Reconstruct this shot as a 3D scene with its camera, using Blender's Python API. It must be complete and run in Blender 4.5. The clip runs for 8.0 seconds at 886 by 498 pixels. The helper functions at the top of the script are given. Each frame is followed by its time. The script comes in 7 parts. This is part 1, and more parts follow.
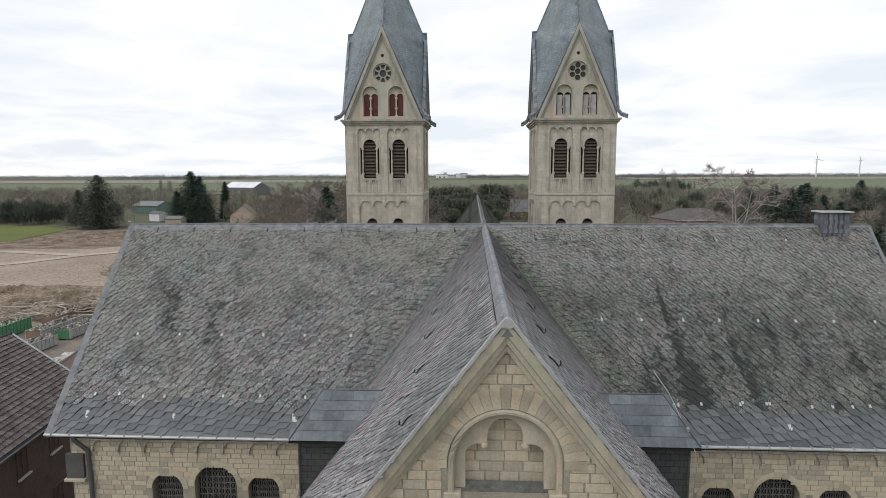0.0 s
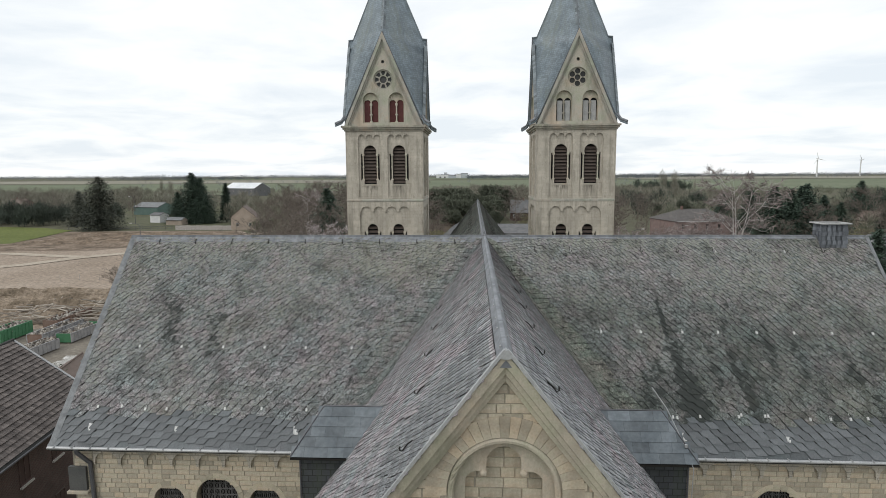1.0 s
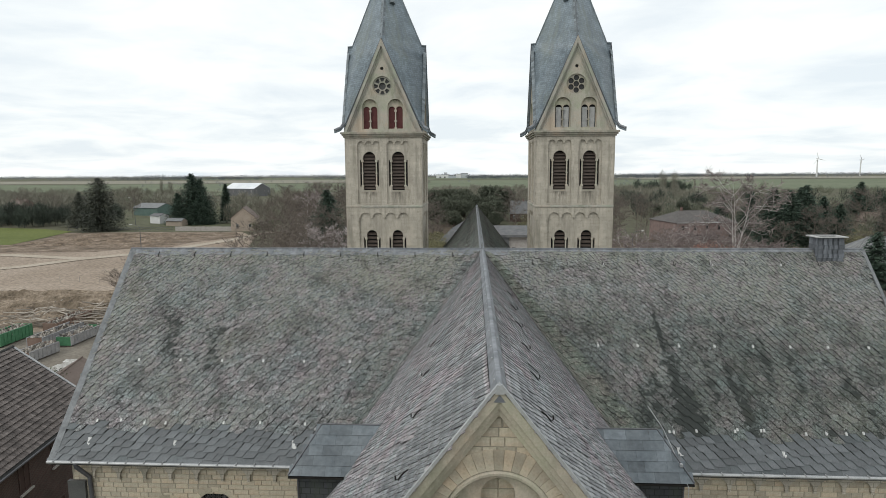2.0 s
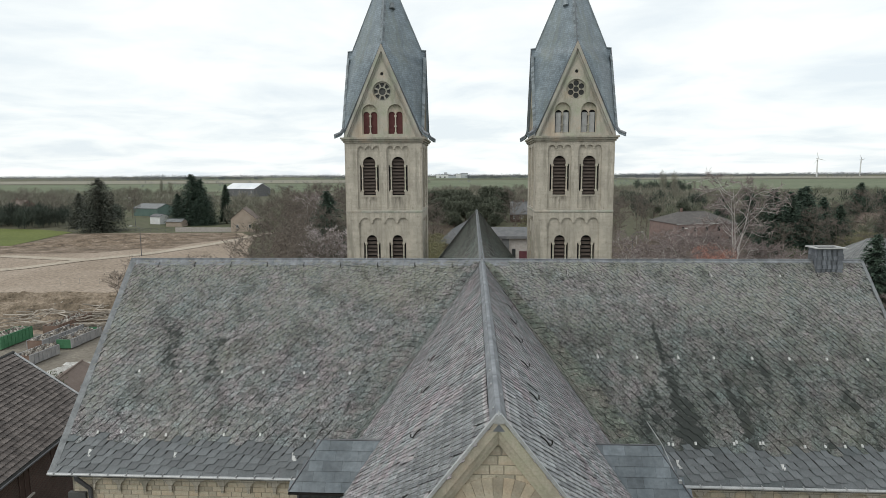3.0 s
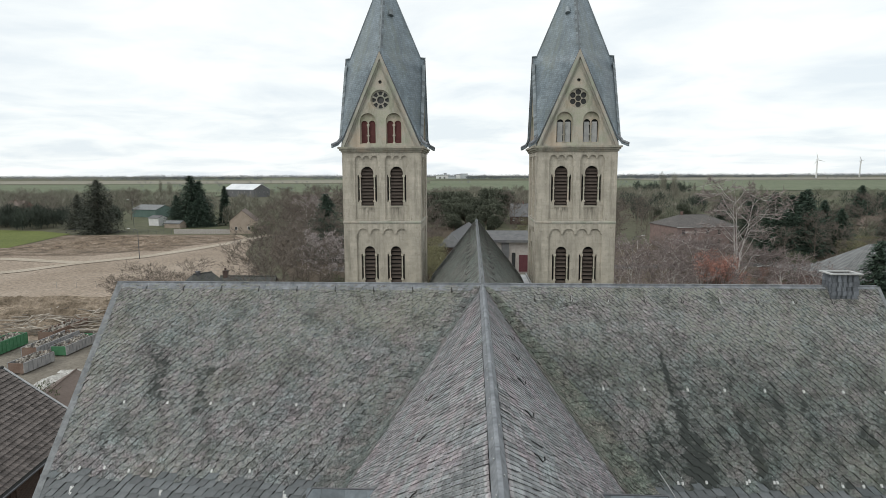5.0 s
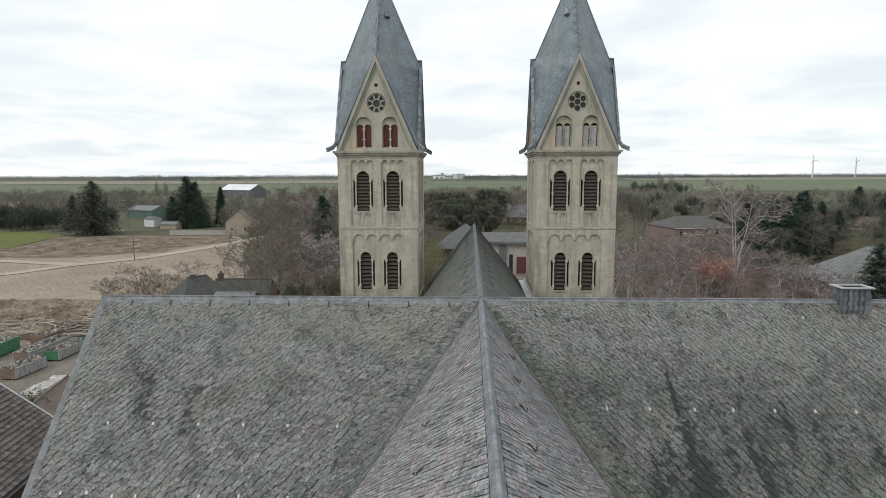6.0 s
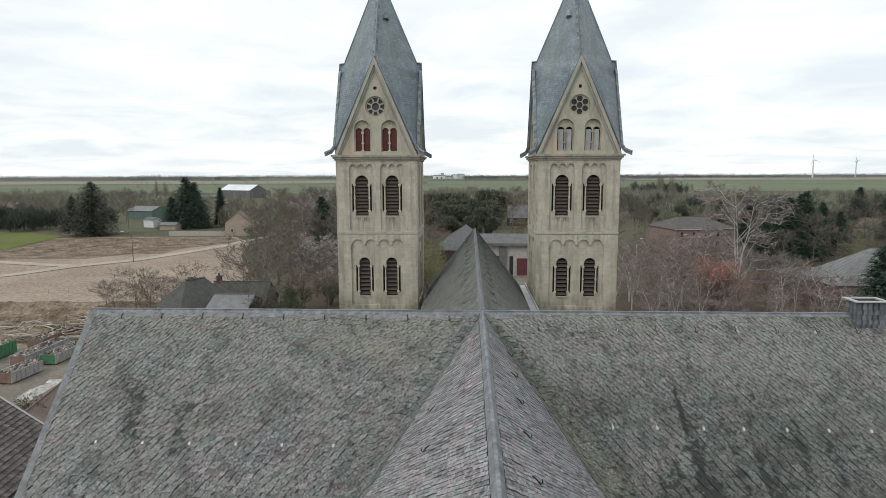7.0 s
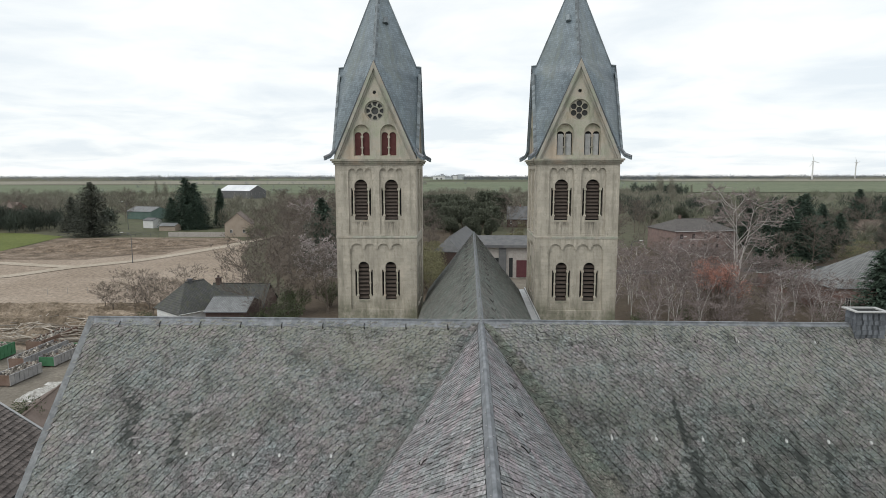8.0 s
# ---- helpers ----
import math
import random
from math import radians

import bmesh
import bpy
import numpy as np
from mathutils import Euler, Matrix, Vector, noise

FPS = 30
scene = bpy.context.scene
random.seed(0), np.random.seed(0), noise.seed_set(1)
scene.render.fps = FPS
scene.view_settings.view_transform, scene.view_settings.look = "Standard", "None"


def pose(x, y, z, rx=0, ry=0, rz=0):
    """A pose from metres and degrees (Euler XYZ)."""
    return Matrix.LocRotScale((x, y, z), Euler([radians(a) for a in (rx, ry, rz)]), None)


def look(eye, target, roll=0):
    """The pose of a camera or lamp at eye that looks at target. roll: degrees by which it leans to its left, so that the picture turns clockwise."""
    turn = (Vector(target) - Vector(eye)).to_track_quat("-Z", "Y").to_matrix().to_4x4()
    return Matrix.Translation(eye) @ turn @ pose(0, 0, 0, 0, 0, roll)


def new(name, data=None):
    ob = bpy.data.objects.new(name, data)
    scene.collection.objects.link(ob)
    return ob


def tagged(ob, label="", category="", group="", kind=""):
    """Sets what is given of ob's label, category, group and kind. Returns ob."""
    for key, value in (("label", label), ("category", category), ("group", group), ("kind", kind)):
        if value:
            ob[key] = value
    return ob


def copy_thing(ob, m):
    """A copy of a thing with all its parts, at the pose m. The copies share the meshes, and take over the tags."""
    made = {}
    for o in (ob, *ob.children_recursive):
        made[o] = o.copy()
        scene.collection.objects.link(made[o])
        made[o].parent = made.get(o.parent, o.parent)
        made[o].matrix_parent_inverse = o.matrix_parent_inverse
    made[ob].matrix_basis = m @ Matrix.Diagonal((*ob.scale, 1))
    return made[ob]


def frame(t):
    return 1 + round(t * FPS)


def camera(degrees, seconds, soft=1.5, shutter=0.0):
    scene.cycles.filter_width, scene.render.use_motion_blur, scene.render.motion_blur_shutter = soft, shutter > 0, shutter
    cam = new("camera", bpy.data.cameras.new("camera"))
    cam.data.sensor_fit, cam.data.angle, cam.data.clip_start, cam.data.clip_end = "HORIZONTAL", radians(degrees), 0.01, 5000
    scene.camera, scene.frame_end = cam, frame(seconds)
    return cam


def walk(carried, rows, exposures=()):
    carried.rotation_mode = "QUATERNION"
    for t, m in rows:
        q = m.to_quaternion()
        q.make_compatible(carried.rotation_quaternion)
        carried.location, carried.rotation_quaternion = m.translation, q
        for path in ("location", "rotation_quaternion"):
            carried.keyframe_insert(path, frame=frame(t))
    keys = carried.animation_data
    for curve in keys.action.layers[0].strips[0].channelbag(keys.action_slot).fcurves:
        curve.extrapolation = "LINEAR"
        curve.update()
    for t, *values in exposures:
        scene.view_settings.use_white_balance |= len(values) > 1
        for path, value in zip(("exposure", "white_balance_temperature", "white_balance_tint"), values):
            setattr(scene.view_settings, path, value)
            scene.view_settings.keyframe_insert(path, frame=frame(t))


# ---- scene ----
cam = camera(73.2, 8.0, soft=0.75)
PATH = [
    (0, (-0.508, -0.210, 25.128), (-1.478, 19.600, 22.588), -0.2),
    (0.5, (-0.503, -0.259, 25.369), (-1.493, 19.551, 22.829), -0.3),
    (1, (-0.485, -0.273, 25.606), (-1.475, 19.537, 23.066), -0.3),
    (1.5, (-0.425, -0.301, 25.883), (-1.415, 19.508, 23.342), -0.3),
    (3, (-0.389, -0.283, 26.586), (-1.379, 19.526, 24.036), -0.3),
    (3.5, (-0.401, -0.196, 26.780), (-1.400, 19.614, 24.230), -0.3),
    (4, (-0.416, 0.077, 26.968), (-1.426, 19.897, 24.429), -0.2),
    (4.5, (-0.401, 0.410, 27.180), (-1.411, 20.220, 24.640), -0.2),
    (6, (-0.459, 1.682, 27.764), (-1.339, 21.502, 25.224), -0.2),
    (6.5, (-0.482, 2.131, 27.926), (-1.362, 21.951, 25.386), -0.2),
    (7, (-0.488, 2.451, 28.096), (-1.368, 22.271, 25.556), -0.2),
    (7.5, (-0.515, 2.534, 28.272), (-1.395, 22.354, 25.742), -0.2),
    (8, (-0.454, 2.562, 28.388), (-1.324, 22.382, 25.868), -0.1),
]
walk(cam, [(t, look(eye, target, roll)) for t, eye, target, roll in PATH],
     exposures=[(0, 0, 6430, 10), (1, 0, 6430, 8), (3.5, 0, 6430, 5.5), (6, 0, 6430, 6.5), (8, 0, 6430, 7)])

# ---- world, sun, exposure ----
SUN_ELEVATION, SUN_ROTATION = radians(41), radians(229)
world = bpy.data.worlds.new("overcast_sky")
scene.world = world
world.use_nodes = True
wt = world.node_tree
wt.nodes.clear()


def wnode(kind, **settings):
    n = wt.nodes.new(kind)
    if "operation" in settings:
        n.operation = settings["operation"]
    return n


sky = wnode("ShaderNodeTexSky")
sky.sky_type, sky.sun_disc, sky.sun_elevation, sky.sun_rotation = "NISHITA", False, SUN_ELEVATION, SUN_ROTATION
sky_light = wnode("ShaderNodeBackground")
sky_light.inputs["Strength"].default_value = 0.12
wt.links.new(sky.outputs[0], sky_light.inputs["Color"])
# cloud deck: noise on a flat layer overhead, seen in perspective towards the horizon
coord = wnode("ShaderNodeTexCoord")
sep = wnode("ShaderNodeSeparateXYZ")
wt.links.new(coord.outputs["Generated"], sep.inputs[0])
lift = wnode("ShaderNodeMath", operation="MAXIMUM")
wt.links.new(sep.outputs["Z"], lift.inputs[0])
lift.inputs[1].default_value = 0.0
lift2 = wnode("ShaderNodeMath", operation="ADD")
wt.links.new(lift.outputs[0], lift2.inputs[0])
lift2.inputs[1].default_value = 0.13
flat = []
for axis in ("X", "Y"):
    d = wnode("ShaderNodeMath", operation="DIVIDE")
    wt.links.new(sep.outputs[axis], d.inputs[0])
    wt.links.new(lift2.outputs[0], d.inputs[1])
    flat.append(d)
layer = wnode("ShaderNodeCombineXYZ")
wt.links.new(flat[0].outputs[0], layer.inputs["X"])
wt.links.new(flat[1].outputs[0], layer.inputs["Y"])
clouds = wnode("ShaderNodeTexNoise")
clouds.inputs["Scale"].default_value = 1.1
clouds.inputs["Detail"].default_value = 6.0
clouds.inputs["Roughness"].default_value = 0.55
clouds.inputs["Distortion"].default_value = 0.3
wt.links.new(layer.outputs[0], clouds.inputs["Vector"])
tone = wnode("ShaderNodeValToRGB")
tone.color_ramp.elements[0].position, tone.color_ramp.elements[0].color = 0.36, (0.80, 0.84, 0.89, 1)
tone.color_ramp.elements[1].position, tone.color_ramp.elements[1].color = 0.58, (1.0, 1.0, 1.0, 1)
wt.links.new(clouds.outputs["Fac"], tone.inputs["Fac"])
cloud_light = wnode("ShaderNodeBackground")
cloud_light.inputs["Strength"].default_value = 1.08
wt.links.new(tone.outputs["Color"], cloud_light.inputs["Color"])
mixed = wnode("ShaderNodeMixShader")
mixed.inputs[0].default_value = 0.94
wt.links.new(sky_light.outputs[0], mixed.inputs[1])
wt.links.new(cloud_light.outputs[0], mixed.inputs[2])
wo = wnode("ShaderNodeOutputWorld")
wt.links.new(mixed.outputs[0], wo.inputs["Surface"])

sun_data = bpy.data.lights.new("sun", "SUN")
sun_data.energy, sun_data.angle, sun_data.color = 1.0, radians(28), (1.0, 0.96, 0.9)
sun = new("sun", sun_data)
sun.matrix_world = look((-82, -72, 95), (0, 0, 0))

# ---- materials ----
def material(name, rough=0.8, metal=0.0, spec=0.4):
    m = bpy.data.materials.new(name)
    m.use_nodes = True
    b = m.node_tree.nodes["Principled BSDF"]
    b.inputs["Roughness"].default_value = rough
    b.inputs["Metallic"].default_value = metal
    b.inputs["Specular IOR Level"].default_value = spec
    return m, m.node_tree, b


def add(nt, kind, **values):
    n = nt.nodes.new(kind)
    for key, value in values.items():
        if key == "operation":
            n.operation = value
        elif key == "data_type":
            n.data_type = value
        elif key == "blend_type":
            n.blend_type = value
        elif key == "offset":
            n.offset = value
        else:
            n.inputs[key].default_value = value
    return n


def coords(nt, scale=(1, 1, 1), turn=(0, 0, 0)):
    c = add(nt, "ShaderNodeTexCoord")
    m = add(nt, "ShaderNodeMapping")
    m.inputs["Scale"].default_value = scale
    m.inputs["Rotation"].default_value = turn
    nt.links.new(c.outputs["Object"], m.inputs["Vector"])
    return m.outputs[0]


def grain(nt, vector, scale, detail=4.0, rough=0.6):
    n = add(nt, "ShaderNodeTexNoise", Scale=scale, Detail=detail, Roughness=rough)
    nt.links.new(vector, n.inputs["Vector"])
    return n.outputs["Fac"]


def ramp(nt, fac, stops):
    r = add(nt, "ShaderNodeValToRGB")
    while len(r.color_ramp.elements) < len(stops):
        r.color_ramp.elements.new(0.5)
    for e, (p, c) in zip(r.color_ramp.elements, stops):
        e.position = p
        e.color = (*c, 1) if len(c) == 3 else (c[0], c[0], c[0], 1)
    nt.links.new(fac, r.inputs["Fac"])
    return r.outputs["Color"]


def blend(nt, a, b, fac, mode="MIX"):
    m = add(nt, "ShaderNodeMix", data_type="RGBA", blend_type=mode)
    for sock, v in ((m.inputs[6], a), (m.inputs[7], b)):
        if isinstance(v, (tuple, list)):
            sock.default_value = (*v, 1)
        else:
            nt.links.new(v, sock)
    if isinstance(fac, (int, float)):
        m.inputs[0].default_value = fac
    else:
        nt.links.new(fac, m.inputs[0])
    return m.outputs[2]


def bump(nt, b, height, strength=0.3, distance=0.02):
    n = add(nt, "ShaderNodeBump", Strength=strength, Distance=distance)
    nt.links.new(height, n.inputs["Height"])
    nt.links.new(n.outputs[0], b.inputs["Normal"])


def plain(name, c1, c2, scale=3.0, rough=0.8, metal=0.0, fine=40.0, relief=0.15, stretch=(1, 1, 1), island=False, each=False, spread=0.35, spec=0.4):
    """Two-tone surface: broad stains and fine grain, optionally varied piece by piece."""
    m, nt, b = material(name, rough, metal, spec)
    v = coords(nt, stretch)
    broad = ramp(nt, grain(nt, v, scale, 5), [(0.3, c1), (0.7, c2)])
    g = grain(nt, v, fine, 3)
    col = blend(nt, broad, ramp(nt, g, [(0.25, (0.62,)), (0.75, (1.3,))]), 0.6, "MULTIPLY")
    if island or each:
        src = add(nt, "ShaderNodeNewGeometry").outputs["Random Per Island"] if island else add(nt, "ShaderNodeObjectInfo").outputs["Random"]
        col = blend(nt, col, ramp(nt, src, [(0.0, (1 - spread,)), (1.0, (1 + spread,))]), 1.0, "MULTIPLY")
    nt.links.new(col, b.inputs["Base Color"])
    if relief:
        bump(nt, b, g, relief, 0.02)
    return m


def add_range(nt, value, low, high):
    r = add(nt, "ShaderNodeMapRange")
    r.inputs[1].default_value, r.inputs[2].default_value = low, high
    nt.links.new(value, r.inputs[0])
    return r.outputs[0]


# dark algae runs below old leaks on the transept slope: x, upper z, lower z, half width, depth
STAINS = ((6.66, 20.9, 19.5, 0.10, 0.8), (6.80, 20.2, 16.9, 0.20, 0.95), (6.96, 18.8, 17.0, 0.44, 1.0), (5.97, 19.0, 17.6, 0.22, 0.75), (5.50, 18.6, 17.3, 0.18, 0.6), (8.95, 18.6, 16.9, 0.17, 0.9),
          (8.72, 19.3, 18.2, 0.12, 0.75), (10.2, 19.9, 18.8, 0.16, 0.7), (11.08, 19.5, 18.5, 0.16, 0.65), (11.5, 18.6, 17.1, 0.16, 0.62), (12.75, 19.4, 17.7, 0.18, 0.75), (13.2, 18.6, 16.9, 0.16, 0.6),
          (8.05, 19.8, 18.3, 0.14, 0.6), (8.95, 20.7, 19.9, 0.4, 0.45), (4.1, 19.1, 17.6, 0.28, 0.6), (-11.85, 20.9, 19.2, 0.34, 0.62), (-10.15, 20.3, 18.8, 0.3, 0.55), (-4.2, 19.2, 17.3, 0.34, 0.6), (-4.9, 18.2, 17.0, 0.28, 0.5))


def slate(name, base, tint, lichen, moss, streak=0.0, each=False, yellow=0.0, crest=0.0):
    """Natural slate: piece to piece tone, grey-green lichen in patches, dark algae running down the slope."""
    m, nt, b = material(name, 0.62, 0.0, 0.35)
    v = coords(nt)
    src = add(nt, "ShaderNodeObjectInfo").outputs["Random"] if each else add(nt, "ShaderNodeNewGeometry").outputs["Random Per Island"]
    col = ramp(nt, src, [(0.0, [c * 0.62 for c in base]), (0.35, base), (0.8, tint), (1.0, [c * 1.42 for c in base])])
    fine = grain(nt, v, 17.0, 6, 0.75)
    col = blend(nt, col, ramp(nt, fine, [(0.40, (0.34,)), (0.60, (1.66,))]), 1.0, "MULTIPLY")
    pit = ramp(nt, grain(nt, v, 4.6, 6, 0.82), [(0.405, (0.2,)), (0.475, (1.0,))])
    col = blend(nt, col, pit, ramp(nt, grain(nt, v, 0.45, 4, 0.6), [(0.38, (0.6,)), (0.58, (1.0,))]), "MULTIPLY")
    crust = ramp(nt, grain(nt, v, 13.0, 6, 0.85), [(0.545, (0.0,)), (0.61, (0.55,))])
    col = blend(nt, col, (0.33, 0.335, 0.315), crust)
    col = blend(nt, col, ramp(nt, grain(nt, v, 16.0, 5, 0.8), [(0.40, (0.35,)), (0.47, (1.0,))]), 0.8, "MULTIPLY")
    warm = ramp(nt, grain(nt, v, 1.3, 5, 0.7), [(0.36, (0.90, 1.01, 1.0)), (0.49, (0.99, 0.995, 0.995)), (0.60, (1.10, 0.97, 0.995))])
    col = blend(nt, col, warm, 1.0, "MULTIPLY")
    patch = ramp(nt, grain(nt, v, 0.5, 6, 0.65), [(0.40, (0.0,)), (0.62, (1.0,))])
    speck = ramp(nt, grain(nt, v, 9.0, 4, 0.7), [(0.42, (0.0,)), (0.66, (1.0,))])
    if crest:
        cz = add(nt, "ShaderNodeSeparateXYZ")
        nt.links.new(add(nt, "ShaderNodeTexCoord").outputs["Object"], cz.inputs[0])
        up = add(nt, "ShaderNodeMapRange")
        up.inputs[1].default_value, up.inputs[2].default_value, up.inputs[4].default_value = 19.5, 22.8, crest
        nt.links.new(cz.outputs["Z"], up.inputs[0])
        patch = blend(nt, patch, up.outputs[0], 1.0, "ADD")
    l = blend(nt, patch, speck, 1.0, "MULTIPLY")
    col = blend(nt, col, (0.235, 0.243, 0.208), blend(nt, (0, 0, 0), l, lichen))
    dark = ramp(nt, grain(nt, v, 0.9, 6, 0.7), [(0.50, (0.0,)), (0.64, (1.0,))])
    tuft = ramp(nt, grain(nt, v, 11.0, 5, 0.8), [(0.40, (0.15,)), (0.56, (1.0,))])
    dark = blend(nt, dark, tuft, 1.0, "MULTIPLY")
    col = blend(nt, col, (0.038, 0.044, 0.036), blend(nt, (0, 0, 0), dark, moss))
    if streak:
        c = add(nt, "ShaderNodeTexCoord")
        s = add(nt, "ShaderNodeSeparateXYZ")
        nt.links.new(c.outputs["Object"], s.inputs[0])
        slant = add(nt, "ShaderNodeMath", operation="MULTIPLY_ADD")
        slant.inputs[1].default_value = 0.13
        nt.links.new(s.outputs["Z"], slant.inputs[0])
        nt.links.new(s.outputs["X"], slant.inputs[2])
        line = add(nt, "ShaderNodeCombineXYZ")
        nt.links.new(slant.outputs[0], line.inputs["X"])
        nt.links.new(s.outputs["Z"], line.inputs["Z"])
        mp = add(nt, "ShaderNodeMapping")
        mp.inputs["Scale"].default_value = (1.7, 1.0, 0.32)
        nt.links.new(line.outputs[0], mp.inputs["Vector"])
        run = grain(nt, mp.outputs[0], 1.0, 8, 0.72)
        worn = ramp(nt, grain(nt, v, 0.62, 6, 0.72), [(0.40, (0.1,)), (0.58, (1.0,))])
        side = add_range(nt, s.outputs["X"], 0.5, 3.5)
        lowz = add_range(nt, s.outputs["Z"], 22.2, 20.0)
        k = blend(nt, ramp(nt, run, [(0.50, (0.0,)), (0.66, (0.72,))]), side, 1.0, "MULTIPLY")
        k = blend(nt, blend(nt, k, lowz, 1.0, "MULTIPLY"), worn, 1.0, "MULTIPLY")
        # broad grey-green darkening of the right half, stronger lower down
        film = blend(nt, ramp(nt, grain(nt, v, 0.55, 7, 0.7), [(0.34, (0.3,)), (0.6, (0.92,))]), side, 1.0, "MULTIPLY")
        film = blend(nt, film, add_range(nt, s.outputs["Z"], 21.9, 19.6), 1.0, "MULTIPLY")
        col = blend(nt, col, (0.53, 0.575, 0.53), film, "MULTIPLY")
        warp = add(nt, "ShaderNodeMath", operation="MULTIPLY_ADD")
        warp.inputs[1].default_value = 0.7
        nt.links.new(grain(nt, coords(nt, (1, 1, 0.45)), 1.6, 7, 0.75), warp.inputs[0])
        nt.links.new(slant.outputs[0], warp.inputs[2])
        for x0, z1, z0, half, power in STAINS:
            off = add(nt, "ShaderNodeMath", operation="SUBTRACT")
            off.inputs[1].default_value = x0 + 0.13 * 19.0 + 0.35
            nt.links.new(warp.outputs[0], off.inputs[0])
            far = add(nt, "ShaderNodeMath", operation="ABSOLUTE")
            nt.links.new(off.outputs[0], far.inputs[0])
            core = ramp(nt, add_range(nt, far.outputs[0], half * 2.0, half * 0.5), [(0.0, (0.0,)), (1.0, (power,))])
            span = ramp(nt, add_range(nt, s.outputs["Z"], z0 - 0.3, z1 + 0.5), [(0.0, (0.0,)), (0.16, (1.0,)), (0.6, (1.0,)), (1.0, (0.0,))])
            k = blend(nt, k, blend(nt, core, span, 1.0, "MULTIPLY"), 1.0, "LIGHTEN")
        # the growth stops at slate edges and breaks up into flakes
        crumble = blend(nt, ramp(nt, grain(nt, v, 3.4, 7, 0.8), [(0.35, (0.0,)), (0.65, (0.62,))]), ramp(nt, src, [(0.0, (0.0,)), (1.0, (0.38,))]), 1.0, "ADD")
        k = blend(nt, k, crumble, 0.58)
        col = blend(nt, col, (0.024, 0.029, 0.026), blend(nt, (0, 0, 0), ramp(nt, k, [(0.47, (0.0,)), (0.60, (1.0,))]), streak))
    if yellow:
        y = ramp(nt, grain(nt, v, 0.33, 5, 0.6), [(0.56, (0.0,)), (0.72, (1.0,))])
        col = blend(nt, col, (0.20, 0.17, 0.085), blend(nt, (0, 0, 0), y, yellow))
    nt.links.new(col, b.inputs["Base Color"])
    bump(nt, b, fine, 0.25, 0.01)
    return m


def stone(name, base, dark, warm, each=False, island=False, grime=0.5):
    m, nt, b = material(name, 0.9, 0.0, 0.25)
    v = coords(nt)
    col = ramp(nt, grain(nt, v, 1.1, 5), [(0.3, base), (0.7, warm)])
    fine = grain(nt, v, 30.0, 5, 0.7)
    col = blend(nt, col, ramp(nt, fine, [(0.25, (0.72,)), (0.75, (1.22,))]), 0.7, "MULTIPLY")
    run = ramp(nt, grain(nt, coords(nt, (1.3, 1.3, 0.28)), 1.0, 6, 0.7), [(0.47, (0.0,)), (0.75, (1.0,))])
    col = blend(nt, col, dark, blend(nt, (0, 0, 0), run, grime))
    tone = ramp(nt, grain(nt, v, 0.7, 5, 0.7), [(0.34, (0.86, 0.95, 0.86)), (0.5, (1.0, 1.0, 1.0)), (0.66, (1.08, 0.97, 0.90))])
    col = blend(nt, col, tone, 1.0, "MULTIPLY")
    film = ramp(nt, grain(nt, coords(nt, (0.9, 0.9, 0.35)), 1.0, 7, 0.75), [(0.52, (0.0,)), (0.68, (0.55,))])
    col = blend(nt, col, (0.20, 0.205, 0.145), film)
    if each or island:
        src = add(nt, "ShaderNodeObjectInfo").outputs["Random"] if each else add(nt, "ShaderNodeNewGeometry").outputs["Random Per Island"]
        col = blend(nt, col, ramp(nt, src, [(0.0, (0.74, 0.74, 0.72)), (0.45, (0.98, 0.975, 0.95)), (0.8, (1.08, 1.06, 1.01)), (1.0, (1.04, 0.97, 0.90))]), 1.0, "MULTIPLY")
    nt.links.new(col, b.inputs["Base Color"])
    bump(nt, b, fine, 0.35, 0.02)
    return m


